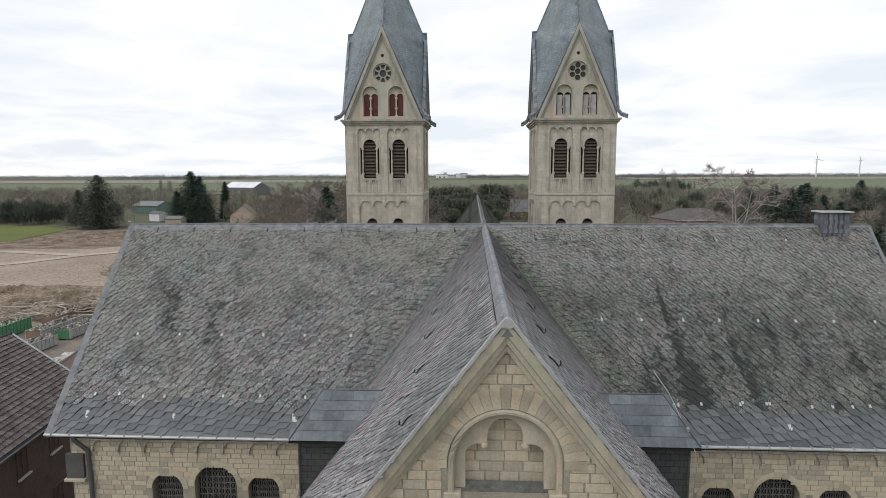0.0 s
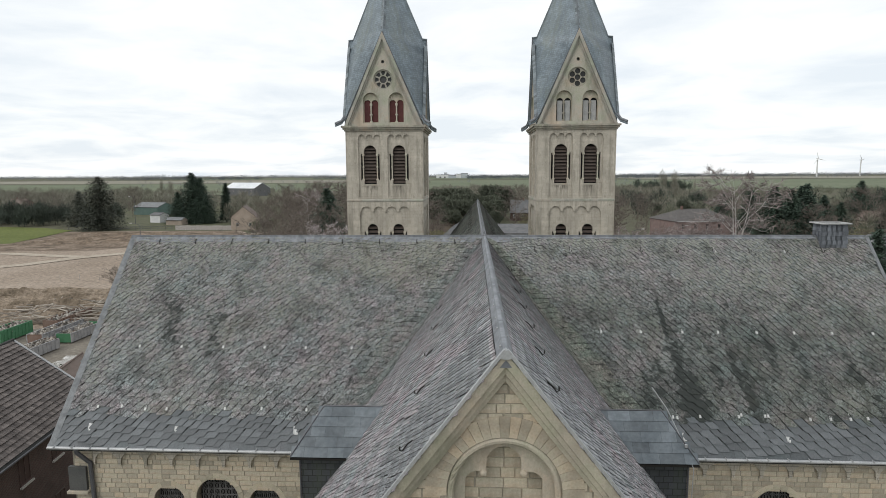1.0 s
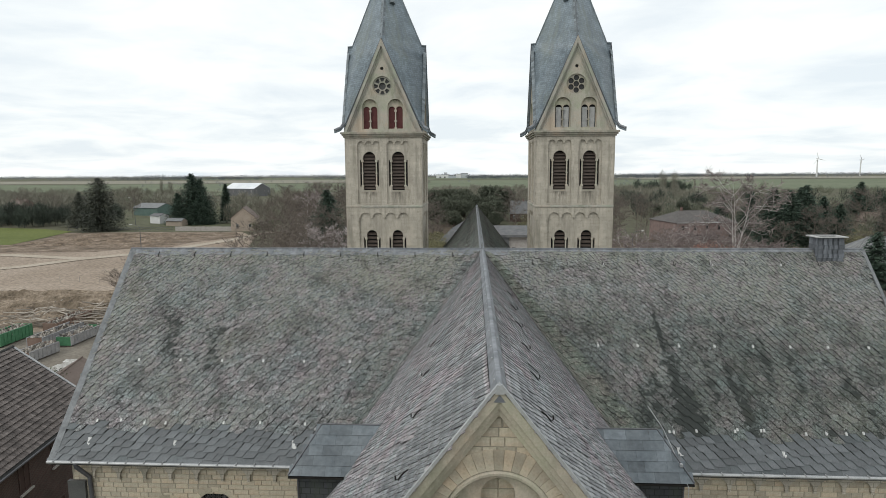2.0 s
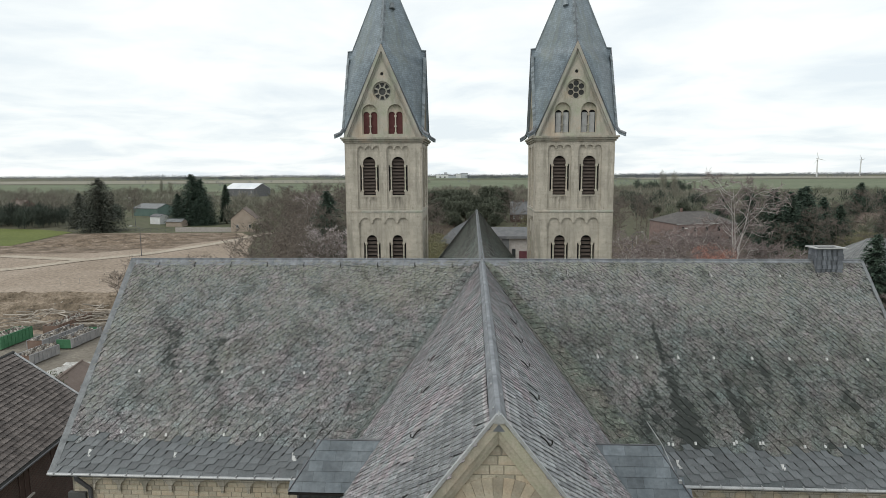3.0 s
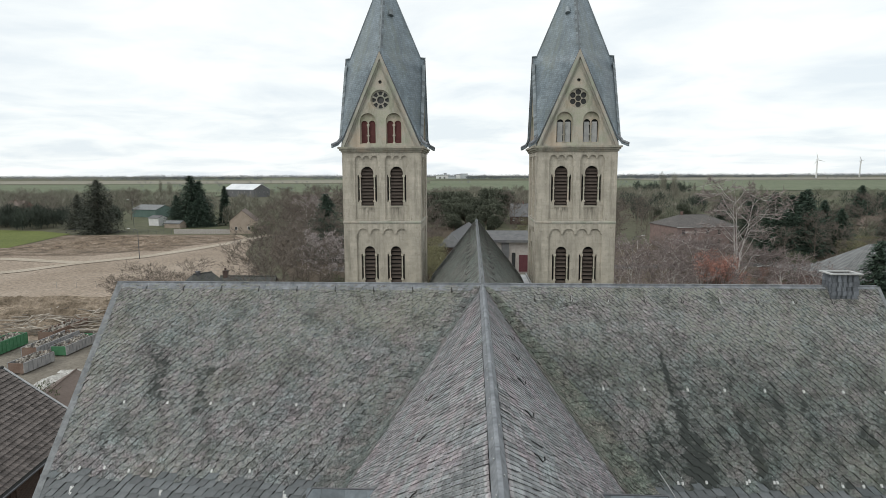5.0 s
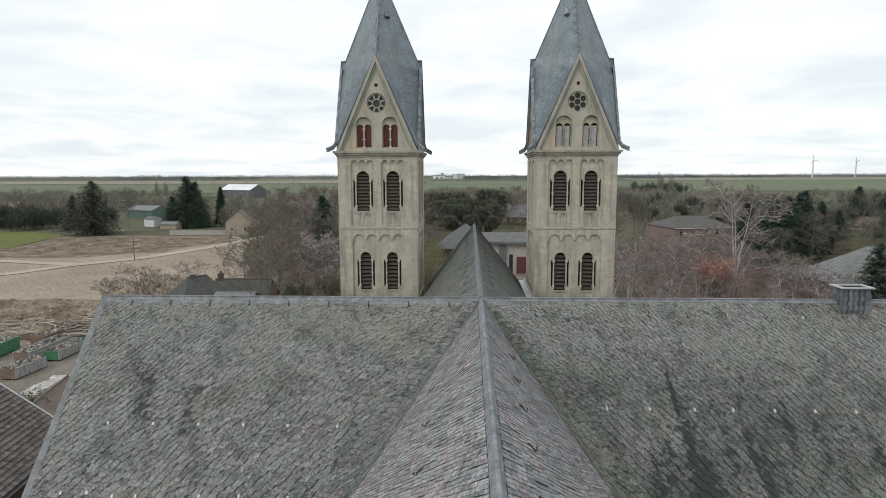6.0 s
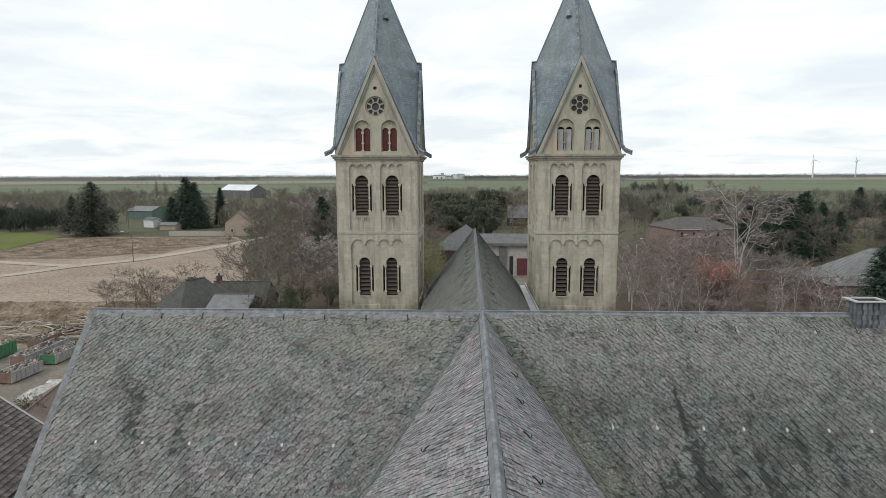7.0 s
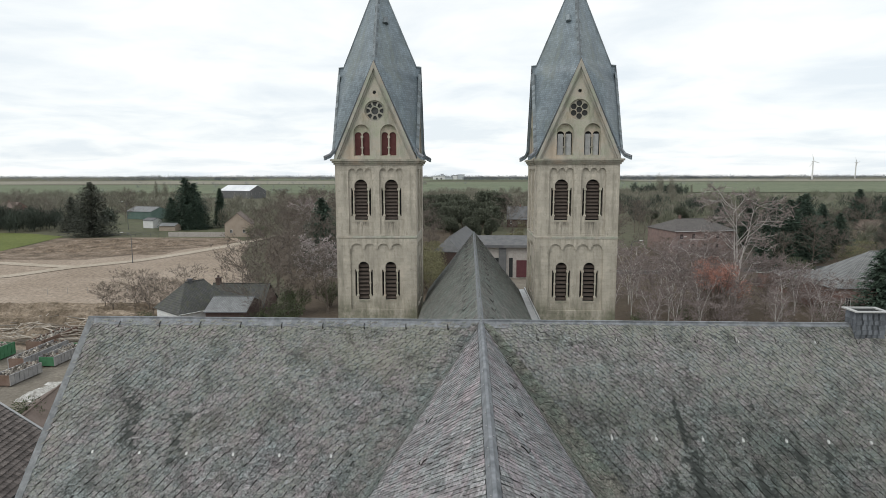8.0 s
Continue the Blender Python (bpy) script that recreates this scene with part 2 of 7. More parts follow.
def courses(name, c1, c2, gap, width, height, axes="xz", offset=0.5, rough=0.85, joint=0.012, bumpy=0.5, grime=None, runs=0.0, moss=None):
    """Coursed surface seen from far: bricks, ashlar or tiles at real size on one pair of axes."""
    m, nt, b = material(name, rough)
    c = add(nt, "ShaderNodeTexCoord")
    s = add(nt, "ShaderNodeSeparateXYZ")
    nt.links.new(c.outputs["Object"], s.inputs[0])
    j = add(nt, "ShaderNodeCombineXYZ")
    if axes == "sum":
        a = add(nt, "ShaderNodeMath", operation="ADD")
        nt.links.new(s.outputs["X"], a.inputs[0])
        nt.links.new(s.outputs["Y"], a.inputs[1])
        nt.links.new(a.outputs[0], j.inputs["X"])
    else:
        nt.links.new(s.outputs[axes[0].upper()], j.inputs["X"])
    nt.links.new(s.outputs["Z" if axes == "sum" else axes[1].upper()], j.inputs["Y"])
    t = add(nt, "ShaderNodeTexBrick", offset=offset)
    t.inputs["Scale"].default_value = 1.0
    t.inputs["Brick Width"].default_value = width
    t.inputs["Row Height"].default_value = height
    t.inputs["Mortar Size"].default_value = joint
    t.inputs["Color1"].default_value = (*c1, 1)
    t.inputs["Color2"].default_value = (*c2, 1)
    t.inputs["Mortar"].default_value = (*gap, 1)
    nt.links.new(j.outputs[0], t.inputs["Vector"])
    v = coords(nt)
    stain = ramp(nt, grain(nt, v, 0.8, 6, 0.65), [(0.3, (0.7,)), (0.7, (1.2,))])
    col = blend(nt, t.outputs["Color"], stain, 0.8, "MULTIPLY")
    fine = grain(nt, v, 18.0, 4)
    col = blend(nt, col, ramp(nt, fine, [(0.3, (0.75,)), (0.7, (1.2,))]), 0.6, "MULTIPLY")
    if grime:
        run = ramp(nt, grain(nt, coords(nt, (1.5, 1.5, 0.22)), 1.0, 7, 0.72), [(0.47, (0.0,)), (0.66, (0.8,))])
        col = blend(nt, col, grime, run)
        spot = ramp(nt, grain(nt, v, 2.6, 6, 0.8), [(0.56, (0.0,)), (0.66, (0.6,))])
        col = blend(nt, col, [c * 0.8 for c in grime], spot)
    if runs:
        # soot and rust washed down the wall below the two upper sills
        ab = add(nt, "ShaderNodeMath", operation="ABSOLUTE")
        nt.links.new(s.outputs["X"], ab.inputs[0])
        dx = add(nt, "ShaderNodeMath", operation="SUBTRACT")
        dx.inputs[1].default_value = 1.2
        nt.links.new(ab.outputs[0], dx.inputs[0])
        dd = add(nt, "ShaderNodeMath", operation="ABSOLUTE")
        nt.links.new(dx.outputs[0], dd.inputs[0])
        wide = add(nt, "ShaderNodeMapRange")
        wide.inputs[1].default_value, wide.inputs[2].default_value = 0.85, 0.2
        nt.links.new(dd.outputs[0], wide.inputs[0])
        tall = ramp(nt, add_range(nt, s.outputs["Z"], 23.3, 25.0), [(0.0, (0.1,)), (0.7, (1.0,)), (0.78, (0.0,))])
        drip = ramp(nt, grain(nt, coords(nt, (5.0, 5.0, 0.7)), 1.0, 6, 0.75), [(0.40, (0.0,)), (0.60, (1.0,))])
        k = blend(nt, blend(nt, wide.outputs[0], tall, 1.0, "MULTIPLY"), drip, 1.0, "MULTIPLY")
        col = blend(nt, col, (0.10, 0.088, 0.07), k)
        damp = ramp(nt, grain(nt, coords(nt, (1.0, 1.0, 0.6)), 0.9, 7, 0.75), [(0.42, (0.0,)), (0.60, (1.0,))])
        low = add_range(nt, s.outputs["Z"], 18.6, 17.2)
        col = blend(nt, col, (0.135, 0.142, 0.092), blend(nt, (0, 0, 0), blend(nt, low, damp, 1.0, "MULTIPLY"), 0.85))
    if moss:
        # green algae film in broad runs
        film = ramp(nt, grain(nt, coords(nt, (0.55, 0.55, 0.09)), 1.0, 7, 0.7), [(0.50, (0.0,)), (0.66, (0.5,))])
        col = blend(nt, col, moss, film)
    nt.links.new(col, b.inputs["Base Color"])
    bump(nt, b, t.outputs["Fac"], -bumpy, 0.02)
    return m


def ground_mat(name, stops, scale, fine=2.0, contrast=(0.7, 1.25), relief=0.6, far=0.0):
    m, nt, b = material(name, 0.95, 0.0, 0.2)
    v = coords(nt)
    col = ramp(nt, grain(nt, v, scale, 8, 0.65), stops)
    g = grain(nt, v, fine, 6, 0.7)
    col = blend(nt, col, ramp(nt, g, [(0.3, (contrast[0],)), (0.7, (contrast[1],))]), 1.0, "MULTIPLY")
    nt.links.new(col, b.inputs["Base Color"])
    bump(nt, b, g, relief, 0.15)
    return m


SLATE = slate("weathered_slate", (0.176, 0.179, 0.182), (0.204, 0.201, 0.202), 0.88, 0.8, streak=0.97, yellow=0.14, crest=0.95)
SLATE_EACH = slate("weathered_slate_piece", (0.290, 0.284, 0.296), (0.338, 0.330, 0.334), 0.24, 0.35, each=True)
SLATE_CHOIR = slate("choir_slate", (0.290, 0.284, 0.296), (0.338, 0.330, 0.334), 0.24, 0.35, crest=0.15)
SLATE_NAVE = slate("nave_slate", (0.212, 0.225, 0.208), (0.242, 0.252, 0.228), 0.6, 0.6)
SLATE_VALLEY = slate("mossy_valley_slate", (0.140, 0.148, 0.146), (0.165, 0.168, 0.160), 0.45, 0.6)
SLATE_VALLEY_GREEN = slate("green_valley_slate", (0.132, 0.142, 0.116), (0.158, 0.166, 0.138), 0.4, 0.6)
SLATE_EAVE = plain("eave_slate", (0.082, 0.096, 0.100), (0.128, 0.134, 0.142), 0.9, 0.55, fine=15, relief=0.25, island=True, spread=0.24)
SLATE_EAVE_EACH = plain("eave_slate_piece", (0.082, 0.096, 0.100), (0.128, 0.134, 0.142), 0.9, 0.55, fine=15, relief=0.25, each=True, spread=0.24)
TURRET_SLATE = plain("newer_slate", (0.088, 0.106, 0.120), (0.165, 0.188, 0.205), 1.3, 0.38, fine=9, relief=0.35, each=True, spread=0.26)
SLATE_WALL_EACH = plain("chimney_slate", (0.098, 0.108, 0.124), (0.150, 0.160, 0.178), 1.5, 0.5, fine=14, relief=0.2, each=True, spread=0.3)
SLATE_WALL = courses("slate_hung_wall", (0.058, 0.062, 0.068), (0.040, 0.043, 0.047), (0.018, 0.019, 0.020), 0.24, 0.17, "sum", rough=0.6, joint=0.012, bumpy=0.7, grime=(0.055, 0.068, 0.046))
UNDERLAY = plain("roof_underlay", (0.035, 0.036, 0.036), (0.055, 0.056, 0.054), 1.0, 0.9)
LEAD = plain("lead_sheet", (0.115, 0.124, 0.136), (0.272, 0.284, 0.304), 3.4, 0.6, 0.1, 14, 0.3, spec=0.4)
LEAD_WORN = plain("worn_verge_lead", (0.115, 0.122, 0.128), (0.235, 0.243, 0.25), 3.0, 0.65, 0.1, 9, 0.4)
ZINC = plain("zinc_trim", (0.36, 0.37, 0.38), (0.50, 0.50, 0.50), 2.0, 0.5, 0.4, 30, 0.05)
GREY_METAL = plain("grey_metal", (0.10, 0.10, 0.11), (0.15, 0.15, 0.16), 2.0, 0.5, 0.5, 30, 0.05)
DARK_METAL = plain("dark_iron", (0.022, 0.021, 0.02), (0.04, 0.036, 0.032), 4.0, 0.6, 0.6)
STONE = stone("tuff_stone", (0.485, 0.435, 0.36), (0.21, 0.195, 0.16), (0.515, 0.455, 0.365), grime=0.65)
STONE_EACH = stone("tuff_block", (0.484, 0.438, 0.366), (0.215, 0.197, 0.156), (0.525, 0.458, 0.365), each=True, grime=0.7)
MORTAR = plain("lime_mortar", (0.23, 0.206, 0.166), (0.36, 0.325, 0.262), 2.0, 0.95, relief=0.4)
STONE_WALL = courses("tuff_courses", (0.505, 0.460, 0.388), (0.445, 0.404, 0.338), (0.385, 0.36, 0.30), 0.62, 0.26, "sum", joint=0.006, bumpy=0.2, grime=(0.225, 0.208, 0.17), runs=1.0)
STONE_FRIEZE = courses("frieze_courses", (0.50, 0.455, 0.385), (0.42, 0.385, 0.325), (0.24, 0.22, 0.185), 0.42, 0.175, "sum", joint=0.010, bumpy=0.4, grime=(0.20, 0.19, 0.15))
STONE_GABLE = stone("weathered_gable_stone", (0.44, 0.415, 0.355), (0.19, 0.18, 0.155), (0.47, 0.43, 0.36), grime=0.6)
STONE_PALE = stone("pale_colonette_stone", (0.50, 0.46, 0.39), (0.30, 0.28, 0.235), (0.53, 0.485, 0.41), grime=0.4)
STONE_RAKE = stone("rake_stone", (0.385, 0.37, 0.33), (0.17, 0.165, 0.15), (0.42, 0.395, 0.345), grime=0.6)
# rose window backing plates: interior darkness put into two flat tones
GLOOM = plain("dim_backing", (0.026, 0.026, 0.026), (0.045, 0.045, 0.043), 2.0, 0.5, relief=0)
MURK = plain("murky_backing", (0.045, 0.046, 0.046), (0.075, 0.075, 0.072), 2.0, 0.5, relief=0)
STONE_DARK = stone("weathered_and_shaded_stone", (0.36, 0.335, 0.285), (0.125, 0.12, 0.105), (0.40, 0.365, 0.305), grime=0.8)
TRACERY = stone("tracery_stone", (0.33, 0.315, 0.28), (0.18, 0.17, 0.15), (0.37, 0.35, 0.30), grime=0.5)
STONE_MOSS = stone("mossy_stone", (0.30, 0.295, 0.225), (0.12, 0.13, 0.075), (0.25, 0.26, 0.18), grime=0.7)
# near-black plates behind openings: unlit interiors put into the colour
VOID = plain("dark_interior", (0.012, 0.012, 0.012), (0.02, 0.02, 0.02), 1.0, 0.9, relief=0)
LOUVRE = plain("brown_louvre_wood", (0.060, 0.045, 0.037), (0.100, 0.078, 0.065), 3.0, 0.8, stretch=(1, 1, 6))
RED_WOOD = plain("red_painted_wood", (0.085, 0.024, 0.023), (0.125, 0.038, 0.036), 3.0, 0.7)
PALE_WOOD = plain("pale_painted_wood", (0.36, 0.36, 0.36), (0.48, 0.48, 0.47), 3.0, 0.7)
SPIRE_SLATE = courses("spire_slate", (0.248, 0.298, 0.335), (0.172, 0.212, 0.243), (0.135, 0.165, 0.185), 0.26, 0.17, "sum", rough=0.45, joint=0.012, bumpy=0.6, grime=(0.120, 0.145, 0.160), moss=(0.20, 0.22, 0.18))
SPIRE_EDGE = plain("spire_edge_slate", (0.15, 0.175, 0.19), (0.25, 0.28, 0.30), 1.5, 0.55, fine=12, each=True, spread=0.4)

# ---- building helpers ----
def mesh(name, verts, faces, mat=None):
    me = bpy.data.meshes.new(name)
    me.from_pydata([tuple(v) for v in verts], [], faces)
    me.validate()
    if mat:
        me.materials.append(mat)
    return me


def finish(name, bm, mat):
    bmesh.ops.recalc_face_normals(bm, faces=bm.faces)
    me = bpy.data.meshes.new(name)
    bm.to_mesh(me)
    bm.free()
    me.materials.append(mat)
    return me


def part(name, data, mat, parent, label=""):
    """Links a bmesh or a mesh as one object under a thing or under a part."""
    me = finish(name, data, mat) if isinstance(data, bmesh.types.BMesh) else data
    ob = new(name, me)
    ob.parent = parent
    if label:
        ob["label"] = label
    return ob


def thing(name, label, category, at=(0, 0, 0), turn=0.0, group="", kind=""):
    ob = new(name)
    ob.empty_display_size = 0.2
    ob.matrix_basis = pose(*at, 0, 0, turn)
    return tagged(ob, label, category, group, kind)


def solid(name, data, mat, label, category, group="", kind="", at=(0, 0, 0), turn=0.0):
    me = finish(name, data, mat) if isinstance(data, bmesh.types.BMesh) else data
    ob = new(name, me)
    ob.matrix_basis = pose(*at, 0, 0, turn)
    return tagged(ob, label, category, group, kind)


def box(bm, x0, x1, y0, y1, z0, z1, bevel=0.0, m=None):
    vs = [bm.verts.new((x, y, z)) for z in (z0, z1) for y in (y0, y1) for x in (x0, x1)]
    fs = [bm.faces.new([vs[i] for i in f]) for f in ((0, 2, 3, 1), (4, 5, 7, 6), (0, 1, 5, 4), (2, 6, 7, 3), (0, 4, 6, 2), (1, 3, 7, 5))]
    if bevel:
        es = list({e for f in fs for e in f.edges})
        r = bmesh.ops.bevel(bm, geom=es, offset=bevel, segments=1, affect="EDGES")
        vs = list({v for f in r["faces"] for v in f.verts} | {v for v in vs if v.is_valid})
    if m is not None:
        bmesh.ops.transform(bm, matrix=m, verts=[v for v in vs if v.is_valid])
    return bm


def boxes(*rows, bevel=0.0):
    bm = bmesh.new()
    for r in rows:
        box(bm, *r, bevel=bevel)
    return bm


def tube(bm, points, radius, sides=6, caps=True):
    """A tube along points; radius may be one number or one a point."""
    rings = []
    n = len(points)
    pts = [Vector(p) for p in points]
    for i, p in enumerate(pts):
        d = (pts[min(i + 1, n - 1)] - pts[max(i - 1, 0)]).normalized()
        a = d.cross(Vector((0.31, 0.17, 0.93)))
        a = a.normalized() if a.length > 1e-4 else Vector((1, 0, 0))
        b = d.cross(a)
        r = radius[i] if isinstance(radius, (list, tuple)) else radius
        rings.append([bm.verts.new(p + r * (math.cos(2 * math.pi * k / sides) * a + math.sin(2 * math.pi * k / sides) * b)) for k in range(sides)])
    for r0, r1 in zip(rings, rings[1:]):
        for k in range(sides):
            bm.faces.new((r0[k], r0[(k + 1) % sides], r1[(k + 1) % sides], r1[k]))
    if caps:
        bm.faces.new(rings[0][::-1])
        bm.faces.new(rings[-1])
    return bm


def sheet(bm, outline, holes=(), depth=0.2, m=None):
    """A slab cut from a plane: outline and holes in (x, z), its face at y = 0, thickness towards +y."""
    edges, verts = [], []
    for loop in (outline, *holes):
        vs = [bm.verts.new((x, 0, z)) for x, z in loop]
        verts += vs
        edges += [bm.edges.new((vs[i], vs[(i + 1) % len(vs)])) for i in range(len(vs))]
    r = bmesh.ops.triangle_fill(bm, edges=edges, use_beauty=True, normal=(0, -1, 0))
    fs = [g for g in r["geom"] if isinstance(g, bmesh.types.BMFace)]
    r = bmesh.ops.extrude_face_region(bm, geom=fs)
    moved = [g for g in r["geom"] if isinstance(g, bmesh.types.BMVert)]
    bmesh.ops.translate(bm, vec=(0, depth, 0), verts=moved)
    if m is not None:
        bmesh.ops.transform(bm, matrix=m, verts=verts + moved)
    return bm


def arch(cx, half, z0, top, steps=18):
    """Outline of a round-headed opening."""
    spring = top - half
    pts = [(cx - half, z0), (cx + half, z0)]
    pts += [(cx + half * math.cos(math.pi * k / steps), spring + half * math.sin(math.pi * k / steps)) for k in range(steps + 1)]
    return pts


def scalloped(x0, x1, z0, top, n, steps=6, dip=0.0):
    """A sunk field with a row of n little round arches along its head."""
    w = (x1 - x0) / n
    r = w / 2 * 0.86
    pts = [(x0, z0), (x1, z0)]
    for i in range(n):
        cx = x1 - w * (i + 0.5)
        z = top - r
        pts.append((cx + w / 2, z - dip) if i == 0 else (cx + r, z - dip))
        pts += [(cx + r * math.cos(math.pi * k / steps), z + r * math.sin(math.pi * k / steps)) for k in range(steps + 1)]
        pts.append((cx - w / 2, z - dip) if i == n - 1 else (cx - r, z - dip))
    out = []
    for p in pts:
        if not out or (abs(p[0] - out[-1][0]) + abs(p[1] - out[-1][1])) > 1e-4:
            out.append(p)
    return out


def arc_band(bm, cx, cz, r0, r1, a0, a1, y0, y1, steps=1):
    """A curved block between two radii and two angles (degrees), from depth y0 to y1."""
    rows = []
    for k in range(steps + 1):
        a = radians(a0 + (a1 - a0) * k / steps)
        rows.append([bm.verts.new((cx + r * math.cos(a), y, cz + r * math.sin(a))) for r, y in ((r0, y0), (r1, y0), (r1, y1), (r0, y1))])
    for p, q in zip(rows, rows[1:]):
        for k in range(4):
            bm.faces.new((p[k], p[(k + 1) % 4], q[(k + 1) % 4], q[k]))
    bm.faces.new(rows[0])
    bm.faces.new(rows[-1][::-1])
    return bm


# slate outlines: straight head, one rounded lower corner, sides that lean
SLATE_SHAPE = [(0.0, -0.35), (1.0, -0.35), (1.0, 0.6), (0.97, 0.86), (0.86, 0.99), (0.3, 1.0), (-0.02, 0.95)]
SLATE_FACES = [(0, 1, 2, 3, 4, 5, 6)] + [(i, 7 + i, 8 + i, 1 + i) for i in range(1, 6)] + [(6, 13, 7, 0)]


def slate_coords(w, e, lift, lean, side, rng, thick=0.024, fill=0.94):
    """Points of one slate: its top side, then the rim dropped towards the roof. side: which flank stands proud."""
    top, low = [], []
    for a, b in SLATE_SHAPE:
        a = 1 - a if lean < 0 else a
        v = b * e * (1 + rng.uniform(-0.04, 0.04))
        x = a * w * fill + lean * v
        n = lift * (0.15 + 0.85 * (b + 0.35) / 1.35) + side * (0.5 - a)
        top.append((x, v, n))
        low.append((x, v, n - thick))
    return top, low


def lay_slates(roof, origin, along, down, length, slope, inside, piece_mat, rest_mat, near, w=0.29, e=0.225, rise=0.05, lean=lambda a: 0.35, side=0.0, seed=1, limit=150, lift=0.034, thick=0.024, fill=0.97):
    """Slates in courses over one roof plane: those in the stretch 'near' as single pieces, the others joined."""
    rng = random.Random(seed)
    origin, u, v = Vector(origin), Vector(along).normalized(), Vector(down).normalized()
    n = u.cross(v).normalized()
    verts, faces, singles = [], [], []
    basis = Matrix((u, v, n)).transposed()
    first = -(rise * length if rise > 0 else 0) - e
    rows = int((slope + abs(rise) * length - first) / e) + 1
    cells = int(length / w) + 60
    jitter = [rng.uniform(-0.05, 0.05) * w for _ in range(cells + 1)]
    for row in range(rows):
        b_row = first + row * e
        for c in range(cells):
            g = (c - 25) * w
            sl = lean(g)
            b = b_row + rise * g
            a = g + jitter[c] + sl * b + rng.uniform(-0.08, 0.08) * w
            ww = w + jitter[c + 1] - jitter[c] + rng.uniform(-0.03, 0.03) * w
            ca, cb = a + ww / 2 + sl * e / 2, b + e / 2
            if 0 < ca < length and 0.25 * e < cb < slope and inside(ca, cb):
                lf = lift * rng.uniform(0.6, 1.5)
                spot = origin + u * a + v * (b + rng.uniform(-0.014, 0.014)) + n * (0.014 + rng.random() * 0.006 + abs(side) * 0.5)
                if near(ca, cb) and len(singles) < limit:
                    singles.append((spot, ww, rng.uniform(-0.02, 0.02), sl))
                else:
                    tilt = rng.uniform(-0.03, 0.03)
                    top, low = slate_coords(ww, e, lf, sl, side, rng, thick, fill)
                    i = len(verts)
                    verts += [spot + u * (x - tilt * y) + v * (y + tilt * x) + n * z for x, y, z in top + low]
                    faces += [tuple(i + q for q in f) for f in SLATE_FACES]
    if verts:
        ob = part("slate_covering", mesh("slate_covering", verts, faces, rest_mat), None, roof)
        ob["kind"] = "stuff"
    kinds = {}
    for spot, ww, tilt, sl in singles:
        key = (sl, rng.randrange(5))
        if key not in kinds:
            top, low = slate_coords(w, e, lift * (0.8 + 0.1 * key[1]), sl, side, rng, thick, fill)
            kinds[key] = mesh("slate", top + low, SLATE_FACES, piece_mat)
        ob = new("slate", kinds[key])
        ob.parent = roof
        ob.matrix_basis = Matrix.LocRotScale(spot, (basis @ Matrix.Rotation(tilt, 3, "Z")).to_quaternion(), (ww / w, 1, 1))


def lay_graded(roof, origin, along, down, length, slope, inside, mats, piece_mat, near, w, e, rise, lean, seed, split, limit=0, side=0.0):
    """Old rising slating: courses climb along the roof, slates of mixed width grow from ridge to eave.
    w, e: width and exposure at ridge and eave. mats: covering above and below the slope length 'split'."""
    rng = random.Random(seed)
    origin, u, v = Vector(origin), Vector(along).normalized(), Vector(down).normalized()
    n = u.cross(v).normalized()
    heaps_of = ([], []), ([], [])
    singles = 0
    at = -max(rise, 0) * length - 0.3

    def grown(pair, b):
        return pair[0] + (pair[1] - pair[0]) * min(max(b / slope, 0), 1)
    while at < slope + max(-rise, 0) * length:
        ee = grown(e, at + 0.5 * rise * length)
        g = -slope * abs(lean) - 1.0 - rng.random() * 0.4
        wave = rng.uniform(0, 6.28)
        while g < length + slope * abs(lean) + 1.0:
            b = at + rise * g
            ww = grown(w, b) * rng.uniform(0.68, 1.32)
            ca, cb = g + ww / 2 + lean * ee / 2, b + ee / 2
            if 0 < ca < length and 0.3 * ee < cb < slope and inside(ca, cb):
                spot = origin + u * g + v * (b + 0.018 * math.sin(g * 0.8 + wave) + rng.uniform(-0.012, 0.012)) + n * (0.012 + rng.random() * 0.008 + abs(side) * 0.5)
                lift = (0.019 + 0.034 * ee) * rng.uniform(0.65, 1.5)
                tilt = rng.uniform(-0.035, 0.035) + (rng.uniform(-0.12, 0.12) if rng.random() < 0.03 else 0)
                top, low = slate_coords(ww, ee, lift, lean, side, rng, 0.014, 0.968)
                pts = [spot + u * (x - tilt * y) + v * (y + tilt * x) + n * z for x, y, z in top + low]
                if singles < limit and cb > split and near(ca, cb):
                    ob = part("slate", mesh("slate", [p - spot for p in pts], SLATE_FACES, piece_mat), None, roof)
                    ob.location = spot
                    singles += 1
                else:
                    verts, faces = heaps_of[1 if cb > split + rng.uniform(-0.25, 0.25) else 0]
                    i = len(verts)
                    verts += pts
                    faces += [tuple(i + q for q in f) for f in SLATE_FACES]
            g += ww
        at += ee
    for (verts, faces), mat in zip(heaps_of, mats):
        if verts:
            part("slate_covering", mesh("slate_covering", verts, faces, mat), None, roof)["kind"] = "stuff"


